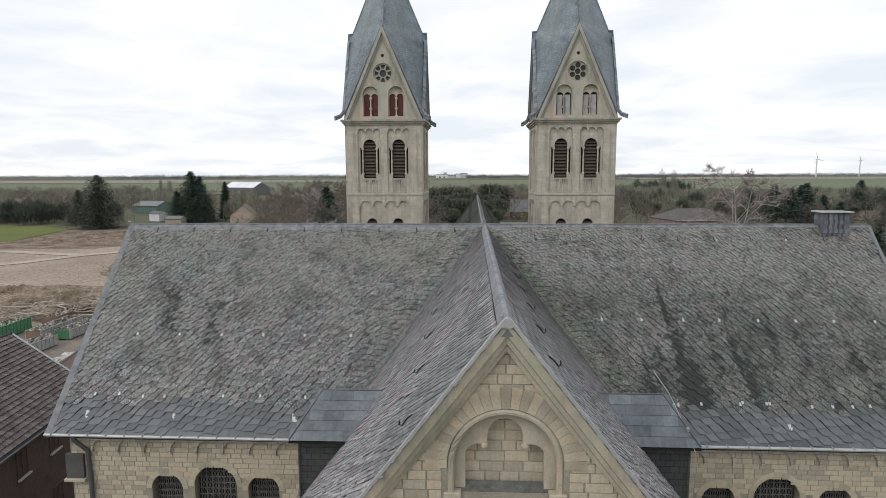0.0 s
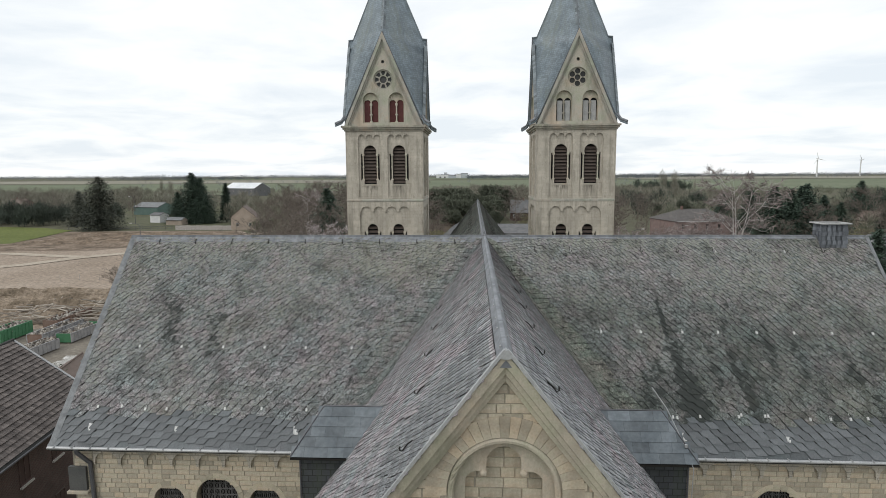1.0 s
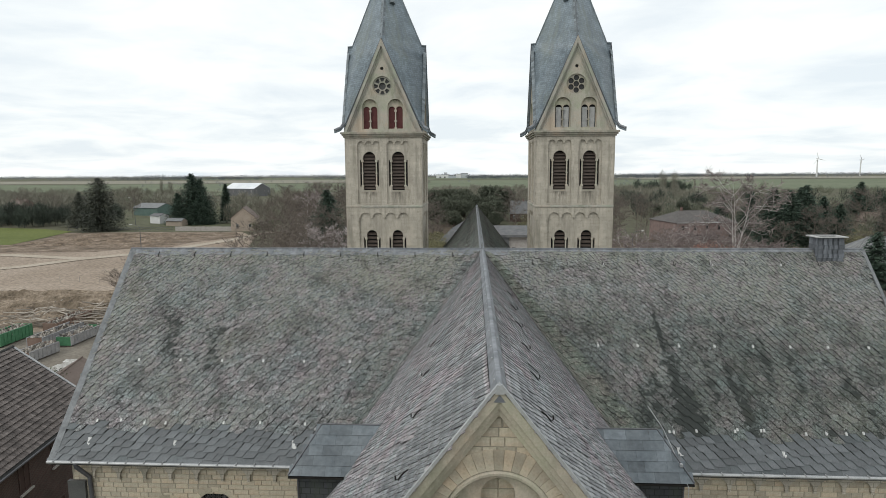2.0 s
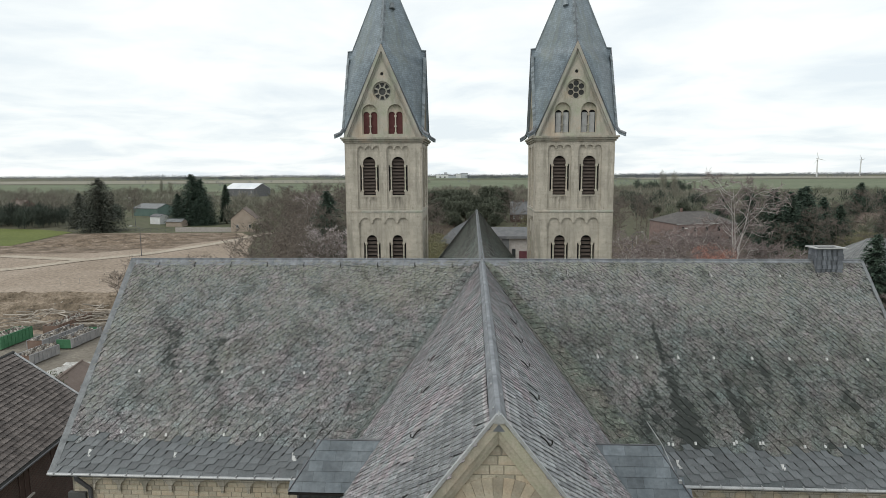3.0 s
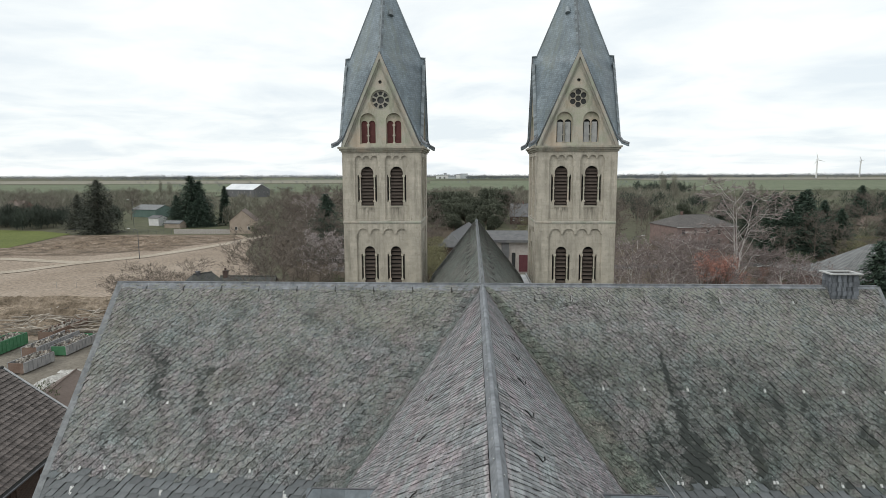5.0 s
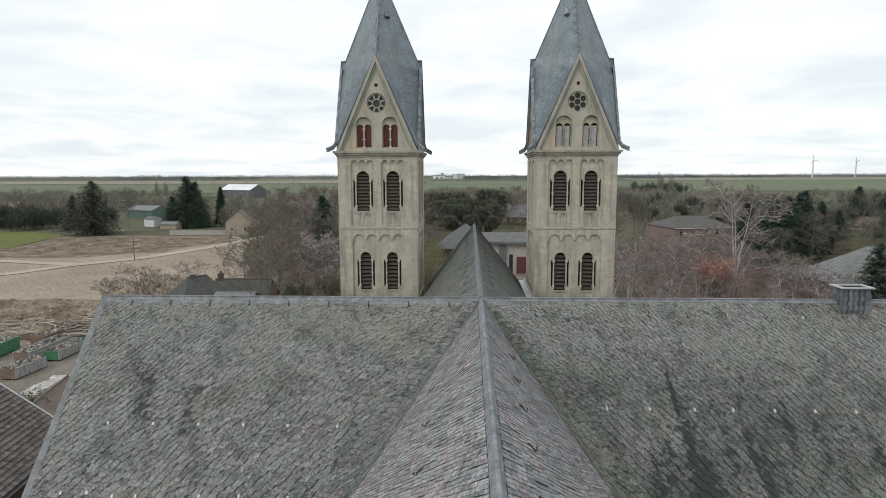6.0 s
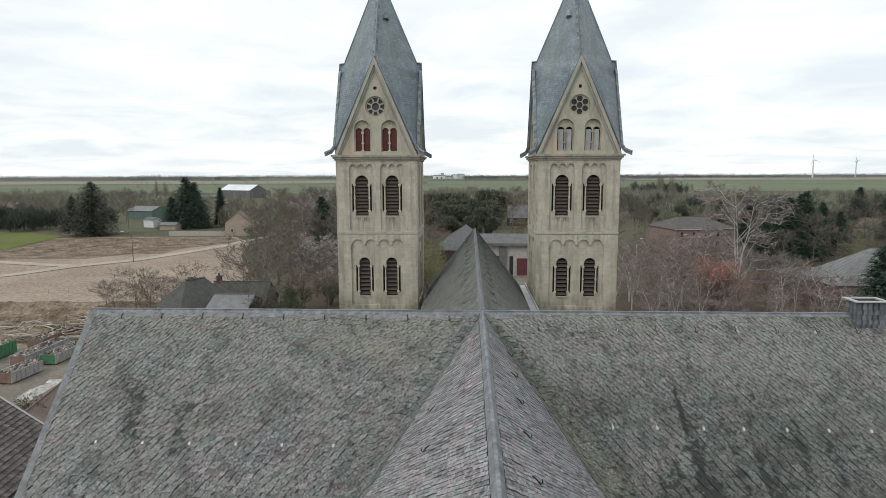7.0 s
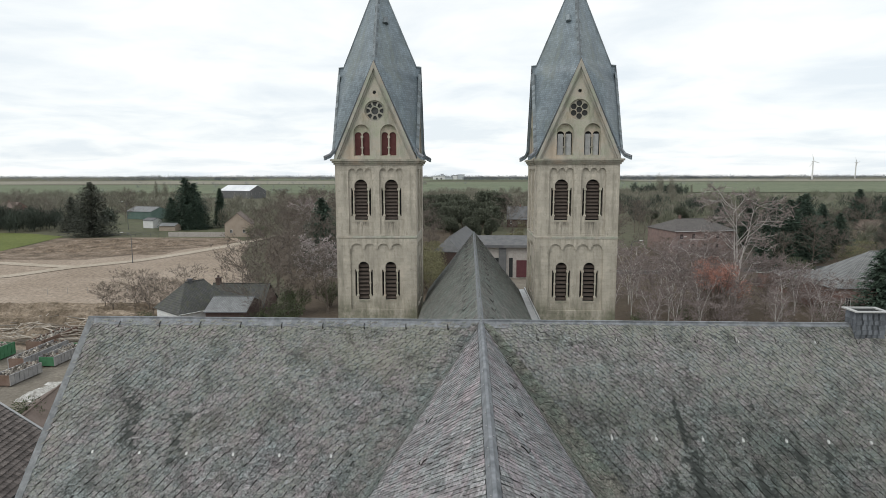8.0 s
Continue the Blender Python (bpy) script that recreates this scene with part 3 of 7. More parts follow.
def valley_slates(roof, s, top, ridge_y, pitch, depth, mat, seed, e=0.2):
    """Swept valley: small slates on a rounded lining between two roofs of one pitch. s: side in x."""
    rng = random.Random(seed)
    verts, faces = [], []
    slope = math.hypot(1, pitch)
    rows = int(depth * slope / e)

    def spot(run, t):
        d = min(1.0, 0.25 + run * 0.22)
        a = Vector((s * (run + d), ridge_y - run))
        b = Vector((s * run, ridge_y - run))
        c = Vector((s * run, ridge_y - run - d))
        p = a * (1 - t) ** 2 + b * 2 * t * (1 - t) + c * t * t
        return Vector((p.x, p.y, top - pitch * run + 0.035))
    lining, lf = [], []
    for k in range(rows + 1):
        lining += [spot(max(k * e / slope, 0.02), q / 8) - Vector((0, 0, 0.03)) for q in range(9)]
        if k:
            lf += [(9 * k - 9 + q, 9 * k - 8 + q, 9 * k + 1 + q, 9 * k + q) for q in range(8)]
    part("valley_lining", mesh("valley_lining", lining, lf, UNDERLAY), None, roof)
    for k in range(1, rows):
        run = k * e / slope
        n = max(2, int((0.35 + run * 0.3) * 1.5 / 0.19))
        n = min(n, 8)
        shift = rng.random() * 0.6
        for q in range(-1, n):
            t0, t1 = max((q + shift) / n, 0), min((q + shift + 0.95) / n, 1)
            if t1 - t0 < 0.02:
                continue
            r0, r1 = max(run - 0.35 * e / slope, 0.02), run + e / slope * rng.uniform(0.94, 1.08)
            p = [spot(r0, t0), spot(r0, t1), spot(r1, t1), spot(r1, (t0 + t1) / 2), spot(r1, t0)]
            nn = (p[1] - p[0]).cross(p[4] - p[0]).normalized()
            if nn.z < 0:
                nn = -nn
            lift = rng.uniform(0.03, 0.055)
            p[3] += (p[3] - p[0]) * 0.03
            p[2] -= (p[2] - p[1]) * 0.2
            i = len(verts)
            verts += [p[0] + nn * 0.008, p[1] + nn * 0.008, p[2] + nn * lift, p[3] + nn * lift, p[4] + nn * lift, p[1] - nn * 0.012, p[2] + nn * (lift - 0.035), p[3] + nn * (lift - 0.035), p[4] + nn * (lift - 0.035), p[0] - nn * 0.012]
            faces += [(i, i + 1, i + 2, i + 3, i + 4), (i + 1, i + 5, i + 6, i + 2), (i + 2, i + 6, i + 7, i + 3), (i + 3, i + 7, i + 8, i + 4), (i + 4, i + 8, i + 9, i)]
    ob = part("valley_covering", mesh("valley_covering", verts, faces, mat), None, roof)
    ob["kind"] = "stuff"

# ---- church: choir, transept, nave ----
PITCH = 1.285                     # rise over run of all main roofs
RIDGE = 23.0
CROSS_Y = 23.93                   # line of the transept ridge
EAVE_RUN = 5.27                   # ridge to eave in plan
EAVE_Z = RIDGE - PITCH * EAVE_RUN
GABLE_Y = 8.12
LEFT_END, RIGHT_END = -14.72, 15.05
SLOPE = math.hypot(1, PITCH)
COS, SIN = 1 / SLOPE, PITCH / SLOPE


def prism(bm, section, y0, y1):
    """A closed section in (x, z) drawn out along y."""
    a = [bm.verts.new((x, y0, z)) for x, z in section]
    b = [bm.verts.new((x, y1, z)) for x, z in section]
    n = len(section)
    for i in range(n):
        bm.faces.new((a[i], a[(i + 1) % n], b[(i + 1) % n], b[i]))
    bm.faces.new(a[::-1])
    bm.faces.new(b)
    return bm


def stone_blocks(parent, x0, x1, z0, z1, y, course, length, keep, seed, proud=0.012, cap=300, spans=None):
    """Coursed ashlar on an upright wall face: each block an object, meshes shared by size."""
    rng = random.Random(seed)
    sizes = {}
    made = 0
    z = z0
    while z < z1 - course * 0.4:
        h = course
        for lo, hi in (spans(z, z + h) if spans else ((x0, x1),)):
            x = lo - rng.random() * length * 0.7
            while x < hi:
                q = rng.choice((0.75, 1.0, 1.0, 1.25, 1.5))
                w = length * q
                a, b = max(x, lo), min(x + w, hi)
                if b - a > 0.07 and keep((a + b) / 2, z + h / 2, (b - a) / 2) and made < cap:
                    key = math.floor((b - a) * 50) / 50 if (b - a) != w else q * length
                    if key not in sizes:
                        bm = bmesh.new()
                        g = 0.0035
                        hw, hh, c = key / 2 - g, h / 2 - g, 0.008
                        front = [bm.verts.new((sx * (hw - c), -proud, sz * (hh - c))) for sx, sz in ((-1, -1), (1, -1), (1, 1), (-1, 1))]
                        back = [bm.verts.new((sx * hw, 0.01, sz * hh)) for sx, sz in ((-1, -1), (1, -1), (1, 1), (-1, 1))]
                        bm.faces.new(front)
                        for i in range(4):
                            bm.faces.new((front[i], back[i], back[(i + 1) % 4], front[(i + 1) % 4]))
                        sizes[key] = finish("block", bm, STONE_EACH)
                    ob = new("stone_block", sizes[key])
                    ob.parent = parent
                    ob.location = ((a + b) / 2, y + rng.uniform(-0.005, 0.004), z + h / 2)
                    made += 1
                x += w
        z += h


def voussoirs(parent, cx, cz, r0, r1, y, n, a0=0.0, a1=180.0, proud=0.016):
    """Wedge stones round an arch, each an object on one shared mesh."""
    step = (a1 - a0) / n
    bm = arc_band(bmesh.new(), 0, 0, r0, r1, -step / 2 + 0.5 * step * 0.035, step / 2 - 0.5 * step * 0.035, -proud, 0.02, 2)
    me = finish("voussoir", bm, STONE_EACH)
    for k in range(n):
        ob = new("voussoir", me)
        ob.parent = parent
        ob.matrix_basis = Matrix.Translation((cx, y, cz)) @ Matrix.Rotation(-radians(a0 + step * (k + 0.5)), 4, "Y")


# --- choir ---
choir = thing("church_choir", "stone church choir with steep slate roof and blind-arch gable", "church", kind="")
roof = part("roof", None, None, choir, "weathered grey slate saddle roof")
BACK = CROSS_Y - 0.05
t = 0.16
bm = bmesh.new()
prism(bm, [(-EAVE_RUN, EAVE_Z), (0, RIDGE), (EAVE_RUN, EAVE_Z), (EAVE_RUN - 0.1, EAVE_Z - t), (0, RIDGE - 0.26), (-EAVE_RUN + 0.1, EAVE_Z - t)], GABLE_Y + 0.19, BACK)
part("roof_deck", bm, UNDERLAY, roof)


def choir_visible(y, s):
    return y < CROSS_Y - s * COS + 0.12


length = BACK - GABLE_Y
lay_slates(roof, (0, GABLE_Y + 0.03, RIDGE), (0, 1, 0), (-COS, 0, -SIN), length, EAVE_RUN * SLOPE,
           lambda a, b: a > 0.09 and b > 0.15 and choir_visible(GABLE_Y + a, b), SLATE_EACH, SLATE_CHOIR, lambda a, b: a < 2.6 and b < 4.5, w=0.165, e=0.30, rise=0.0, lean=lambda a: 1.0, side=0.012, seed=3, lift=0.02, thick=0.011, fill=1.04)
lay_slates(roof, (0, BACK, RIDGE), (0, -1, 0), (COS, 0, -SIN), length - 0.03, EAVE_RUN * SLOPE,
           lambda a, b: a < length - 0.12 and b > 0.15 and choir_visible(BACK - a, b), SLATE_EACH, SLATE_CHOIR, lambda a, b: a > length - 2.6 and b < 4.5, w=0.165, e=0.30, rise=0.0, lean=lambda a: -1.0, side=-0.012, seed=4, lift=0.02, thick=0.011, fill=1.04)
# lead ridge cap in lapped lengths
for k in range(9):
    y0 = GABLE_Y - 0.02 + k * 1.76
    y1 = min(y0 + 1.80, CROSS_Y + 0.2)
    bm = bmesh.new()
    d = 0.004 * (k % 2)
    prism(bm, [(-0.13, RIDGE - 0.13 * PITCH + 0.055 + d), (-0.035, RIDGE + 0.055 + d), (0.035, RIDGE + 0.055 + d), (0.13, RIDGE - 0.13 * PITCH + 0.055 + d), (0.12, RIDGE - 0.20), (-0.12, RIDGE - 0.20)], y0, y1)
    part("ridge_cap", bm, LEAD, roof)
    for q, dy in ((-1, 0.35), (1, 0.9), (-1, 1.4)):
        part("ridge_clip", boxes((q * 0.07 - 0.012, q * 0.07 + 0.012, y0 + dy, y0 + dy + 0.03, RIDGE - 0.02, RIDGE + 0.03), bevel=0.005), ZINC, roof)
# roof hooks on the slope
hook = bmesh.new()
tube(hook, [(0, 0.06, 0.03), (0, -0.04, 0.055), (0, -0.13, 0.055), (0.015, -0.19, 0.05), (0.04, -0.2, 0.10), (0.05, -0.14, 0.14)], 0.014, 5)
HOOK = finish("roof_hook", hook, DARK_METAL)
GRILLE = plain("worn_grille_iron", (0.11, 0.108, 0.105), (0.21, 0.205, 0.20), 6.0, 0.6, 0.2)


def hooks(parent, rows, down_angle, turn, me=None):
    for p in rows:
        ob = new("roof_hook", me or HOOK)
        ob.parent = parent
        ob.matrix_basis = Matrix.Translation(p) @ Matrix.Rotation(turn, 4, "Z") @ Matrix.Rotation(down_angle, 4, "X")


A = math.atan(PITCH)
hooks(roof, [(0.8, 9.6 + 2.1 * k, RIDGE - 0.8 * PITCH + 0.02) for k in range(7)], A, math.pi / 2)
hooks(roof, [(-1.5, 9.2 + 2.6 * k, RIDGE - 1.5 * PITCH + 0.02) for k in range(5)], A, -math.pi / 2)
# verges: zinc edge and mossy stone rake below it
for s in (-1, 1):
    bm = bmesh.new()
    o = Vector((0, GABLE_Y, RIDGE + 0.06))
    d = Vector((s * COS, 0, -SIN))
    nrm = Vector((s * SIN, 0, COS))
    L = EAVE_RUN * SLOPE + 0.1
    sec = [(-0.06, 0.04), (-0.01, 0.045), (-0.01, 0.02), (-0.045, 0.02), (-0.045, -0.005), (-0.06, -0.005)]
    a = [bm.verts.new(o + Vector((0, y, 0)) + nrm * n) for y, n in sec]
    b = [bm.verts.new(o + Vector((0, y, 0)) + nrm * n + d * L) for y, n in sec]
    for i in range(6):
        bm.faces.new((a[i], a[(i + 1) % 6], b[(i + 1) % 6], b[i]))
    bm.faces.new(a)
    bm.faces.new(b)
    part("verge_trim", bm, ZINC, roof, "pale zinc verge strip")

bm = bmesh.new()
prism(bm, [(-0.085, RIDGE - 0.05), (0.0, RIDGE + 0.078), (0.085, RIDGE - 0.05), (0.0, RIDGE - 0.07)], GABLE_Y - 0.07, GABLE_Y + 0.1)
part("apex_cap", bm, ZINC, roof)
gable = part("gable", None, None, choir, "beige tuff gable with blind arch")
FACE = GABLE_Y + 0.17
OPEN_R, OPEN_Z = 0.87, 20.78
niche = [(-OPEN_R, 20.28), (OPEN_R, 20.28)] + [(OPEN_R * math.cos(math.pi * k / 20), OPEN_Z + OPEN_R * math.sin(math.pi * k / 20)) for k in range(21)]
tri = [(-EAVE_RUN + 0.2, 11.0), (EAVE_RUN - 0.2, 11.0), (EAVE_RUN - 0.2, EAVE_Z - 0.1), (0, RIDGE - 0.14), (-EAVE_RUN + 0.2, EAVE_Z - 0.1)]
part("gable_wall", sheet(bmesh.new(), tri, [niche], 0.16, Matrix.Translation((0, FACE, 0))), MORTAR, gable)
tref = [(-0.60, 20.31), (0.60, 20.31), (0.60, 20.86)]
tref += [(0.40 + 0.2 * math.cos(radians(20 + 14 * k)), 20.86 + 0.17 * math.sin(radians(20 + 14 * k))) for k in range(8)]
tref += [(0.27, 21.0)] + [(0.27 * math.cos(math.pi * k / 10), 21.17 + 0.27 * math.sin(math.pi * k / 10)) for k in range(11)] + [(-0.27, 21.0)]
tref += [(-0.40 - 0.2 * math.cos(radians(118 - 14 * k)), 20.86 + 0.17 * math.sin(radians(118 - 14 * k))) for k in range(8)] + [(-0.60, 20.86)]
part("trefoil_panel", sheet(bmesh.new(), niche, [tref], 0.14, Matrix.Translation((0, FACE + 0.161, 0))), STONE, gable, "smooth stone trefoil panel inside the arch")
part("niche_back", boxes((-0.95, 0.95, FACE + 0.34, FACE + 0.5, 20.1, 21.7)), STONE_DARK, gable)
for s in (-1, 1):
    bm = bmesh.new()
    bmesh.ops.create_icosphere(bm, subdivisions=2, radius=0.062, matrix=Matrix.Translation((s * 0.31, FACE + 0.17, 21.0)))
    part("corbel_ball", bm, STONE, gable)
# round moulding inside the arch
pts = [(-0.82, 20.3), (-0.82, 20.55)] + [(0.82 * math.cos(math.pi * (1 - k / 18)), OPEN_Z + 0.82 * math.sin(math.pi * (1 - k / 18))) for k in range(19)] + [(0.82, 20.55), (0.82, 20.3)]
part("arch_moulding", tube(bmesh.new(), [(x, FACE + 0.03, z) for x, z in pts], 0.055, 8), STONE, gable)
part("arch_impost", boxes((-0.93, -0.66, FACE - 0.05, FACE + 0.12, 20.22, 20.33), (0.66, 0.93, FACE - 0.05, FACE + 0.12, 20.22, 20.33), bevel=0.015), STONE, gable)
bm = bmesh.new()
prism(bm, [(-0.66, 0), (0.66, 0), (0.95, 0.5), (-0.95, 0.5)], 0, 0.05)
bmesh.ops.transform(bm, matrix=Matrix.Translation((0, FACE + 0.3, 20.33)) @ Matrix.Rotation(radians(118), 4, "X"), verts=bm.verts)
part("sloping_sill", bm, plain("mossy_sill", (0.075, 0.078, 0.072), (0.16, 0.165, 0.15), 6.0, 0.9, fine=30, relief=0.5), gable, "weathered dark sill slab")
voussoirs(gable, 0, OPEN_Z, OPEN_R + 0.01, 1.21, FACE, 23, -4, 184, 0.020)


def gable_spans(za, zb):
    out = (RIDGE - 0.15 - zb) / PITCH
    if out < 0.1:
        return ()
    low = max(za, OPEN_Z)
    r = OPEN_R + 0.12
    inn = 0.95 if za < OPEN_Z - 0.05 else (math.sqrt(r * r - (low - OPEN_Z) ** 2) if low - OPEN_Z < r else 0.0)
    return ((-out, -inn), (inn, out)) if inn else ((-out, out),)


stone_blocks(gable, -2.6, 2.6, 19.6, 22.7, FACE, 0.152, 0.29, lambda x, z, h: True, 7, spans=gable_spans)
stone_blocks(gable, -0.62, 0.62, 20.33, 21.45, FACE + 0.335, 0.17, 0.30, lambda x, z, h: True, 8)
# stepped rake cornice
for s in (-1, 1):
    for name, n0, n1, y0, y1 in (("rake_moulding", -0.115, 0.015, GABLE_Y - 0.03, FACE + 0.02), ("rake_fillet", -0.20, -0.125, GABLE_Y + 0.03, FACE + 0.02), ("rake_band", -0.275, -0.21, GABLE_Y + 0.09, FACE + 0.02)):
        bm = bmesh.new()
        d = Vector((s * COS, 0, -SIN))
        nrm = Vector((s * SIN, 0, COS))
        rows = []
        for n, y in ((n0, y0 + 0.02), (n1, y0), (n1, y1), (n0, y1)):
            top = Vector((0, y, RIDGE + n * SLOPE))
            low = top + d * (EAVE_RUN * SLOPE)
            rows.append((bm.verts.new(top), bm.verts.new(low)))
        for i in range(4):
            p, q = rows[i], rows[(i + 1) % 4]
            bm.faces.new((p[0], p[1], q[1], q[0]))
        bm.faces.new([r[1] for r in rows])
        bm.faces.new([r[0] for r in rows][::-1])
        part(name, bm, STONE, gable)
for s in (-1, 1):
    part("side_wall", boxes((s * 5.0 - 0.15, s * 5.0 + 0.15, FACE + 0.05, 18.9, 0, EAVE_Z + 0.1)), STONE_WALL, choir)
    part("gutter", tube(bmesh.new(), [(s * (EAVE_RUN + 0.05), GABLE_Y, EAVE_Z - 0.02), (s * (EAVE_RUN + 0.05), 14.1, EAVE_Z - 0.02)], 0.06, 8), ZINC, choir)


def side_turret(s):
    """Slate-hung stair turret in the angle of choir and transept, with a hipped slate roof."""
    tur = thing("stair_turret", "dark slate-hung stair turret with hipped slate roof", "turret", group="stair turrets")
    part("turret_wall", boxes((min(s * 2.6, s * 5.0), max(s * 2.6, s * 5.0), 14.42, 16.4, 12.0, 18.25)), SLATE_WALL, tur)
    hip = part("hipped_roof", None, None, tur, "bluish newer slate roof")
    y0, y1, yr, ze, zr = 14.22, 18.9, 15.05, 18.28, 19.33
    xi, xo, xr = s * 2.4, s * 5.22, s * 4.50
    bm = bmesh.new()
    v = [bm.verts.new(p) for p in ((xi, y0, ze), (xo, y0, ze), (xr, yr, zr), (xi, yr, zr), (xo, y0 + 2.4, ze - 0.05), (xi, y0 + 2.4, ze - 0.15))]
    for f in ((0, 1, 2, 3), (1, 4, 2), (2, 4, 5, 3), (0, 3, 5), (0, 5, 4, 1)):
        bm.faces.new([v[i] for i in f])
    part("roof_deck", bm, UNDERLAY, hip)
    rng = random.Random(5)
    down = Vector((0, y0 - yr, ze - zr))
    L = down.length
    down.normalize()
    nrm = Vector((0, -abs(zr - ze), abs(yr - y0))).normalized()
    verts, faces = [], []
    rows = 5
    for k in range(rows):
        b0, b1 = L * k / rows - 0.02, L * (k + 1) / rows
        edge = abs(xr) + (abs(xo) - abs(xr)) * ((k + 1) / rows)
        a = 2.4 + rng.random() * 0.2
        while a < edge - 0.05:
            w = min(rng.uniform(0.38, 0.62), edge - a)
            i = len(verts)
            base = Vector((0, yr, zr))
            for aa, bb, nn in ((a, b0, 0.006), (a + w - 0.004, b0, 0.006), (a + w - 0.004, b1, 0.022), (a, b1, 0.022), (a + w - 0.004, b1, 0.008), (a, b1, 0.008)):
                verts.append(base + Vector((s * aa, 0, 0)) + down * bb + nrm * nn)
            faces += [(i, i + 1, i + 2, i + 3), (i + 3, i + 2, i + 4, i + 5)]
            a += w
    for i in range(0, len(verts), 6):
        ob = part("slate", mesh("slate", verts[i:i + 6], [(0, 1, 2, 3), (3, 2, 4, 5)], TURRET_SLATE), None, hip)
    part("top_flashing", tube(bmesh.new(), [(s * 2.85, yr + 0.01, zr + 0.02), (xr, yr + 0.01, zr + 0.02), (xo, y0 - 0.01, ze + 0.03)], 0.022, 6), GREY_METAL, hip)
    if s > 0:
        part("lightning_cable", tube(bmesh.new(), [(4.3, 15.3, 19.9), (4.62, 15.0, 19.42), (4.95, 14.5, 18.62), (5.06, 14.15, 18.2), (5.08, 14.3, 16.5)], 0.011, 5), ZINC, hip)
        part("cable_clamp", boxes((4.92, 4.99, 14.42, 14.49, 18.62, 18.7)), ZINC, hip)
    part("eave_edge", boxes((min(s * 3.3, xo), max(s * 3.3, xo), y0 - 0.03, y0 + 0.03, ze - 0.06, ze - 0.012)), DARK_METAL, hip)
    part("corner_trim", tube(bmesh.new(), [(s * 5.02, 14.40, 18.25), (s * 5.02, 14.40, 12.0)], 0.025, 6), GREY_METAL, tur)
    return tur


for s in (-1, 1):
    side_turret(s)

# --- transept ---
transept = thing("church_transept", "stone church transept under a broad mossy slate roof", "church")
troof = part("roof", None, None, transept, "weathered slate roof with lichen and dark algae streaks")
FRONT, REAR = CROSS_Y - EAVE_RUN, CROSS_Y + EAVE_RUN
LE = LEFT_END - 0.42
bm = bmesh.new()
sec = [(FRONT, EAVE_Z), (CROSS_Y, RIDGE), (REAR, EAVE_Z), (REAR - 0.1, EAVE_Z - 0.16), (CROSS_Y, RIDGE - 0.26), (FRONT + 0.1, EAVE_Z - 0.16)]


def skew(y):
    return LEFT_END - 0.42 * abs(y - CROSS_Y) / EAVE_RUN


a = [bm.verts.new((skew(y), y, z)) for y, z in sec]
b = [bm.verts.new((-skew(y) + (RIGHT_END + LEFT_END), y, z)) for y, z in sec]
for i in range(6):
    bm.faces.new((a[i], a[(i + 1) % 6], b[(i + 1) % 6], b[i]))
bm.faces.new(a)
bm.faces.new(b)
part("roof_deck", bm, UNDERLAY, troof)
RE = RIGHT_END + 0.42


def transept_visible(a, b):
    x, run = RE - a, b * COS
    return abs(x) > run - 0.1 and x > LEFT_END - 0.42 * run / EAVE_RUN + 0.1 and x < RIGHT_END + 0.42 * run / EAVE_RUN - 0.1


GROW_W, GROW_E = (0.14, 0.335), (0.115, 0.272)
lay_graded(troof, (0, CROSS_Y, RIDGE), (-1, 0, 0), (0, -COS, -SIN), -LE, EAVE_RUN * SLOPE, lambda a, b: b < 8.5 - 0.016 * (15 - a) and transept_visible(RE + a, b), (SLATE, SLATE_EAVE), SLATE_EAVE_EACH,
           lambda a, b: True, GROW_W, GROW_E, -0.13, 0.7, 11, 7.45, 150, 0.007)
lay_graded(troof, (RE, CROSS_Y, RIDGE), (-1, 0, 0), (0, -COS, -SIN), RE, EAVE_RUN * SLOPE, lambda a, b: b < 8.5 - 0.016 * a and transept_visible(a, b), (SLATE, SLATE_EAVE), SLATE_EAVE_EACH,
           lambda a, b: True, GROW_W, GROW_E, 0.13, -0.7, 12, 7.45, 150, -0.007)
for k in range(34):                 # plain starter slates along the eave
    x0 = LE + 0.12 + k * 0.89
    if abs(x0 + 0.44) > 5.0 and x0 + 0.88 < RE:
        o, dn, nr = Vector((x0, CROSS_Y, RIDGE)), Vector((0, -COS, -SIN)), Vector((0, -SIN, COS))
        rows = [o + Vector((dx, 0, 0)) + dn * b + nr * h for dx in (0, 0.884) for b, h in ((8.02, 0.006), (8.62, 0.022 + 0.004 * (k % 3)), (8.62, 0.002))]
        part("starter_slate", mesh("starter_slate", rows, [(0, 1, 4, 3), (1, 2, 5, 4)], SLATE_EAVE_EACH), None, troof)
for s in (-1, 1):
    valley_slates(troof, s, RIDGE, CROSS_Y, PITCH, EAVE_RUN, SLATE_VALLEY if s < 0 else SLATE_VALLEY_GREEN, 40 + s)
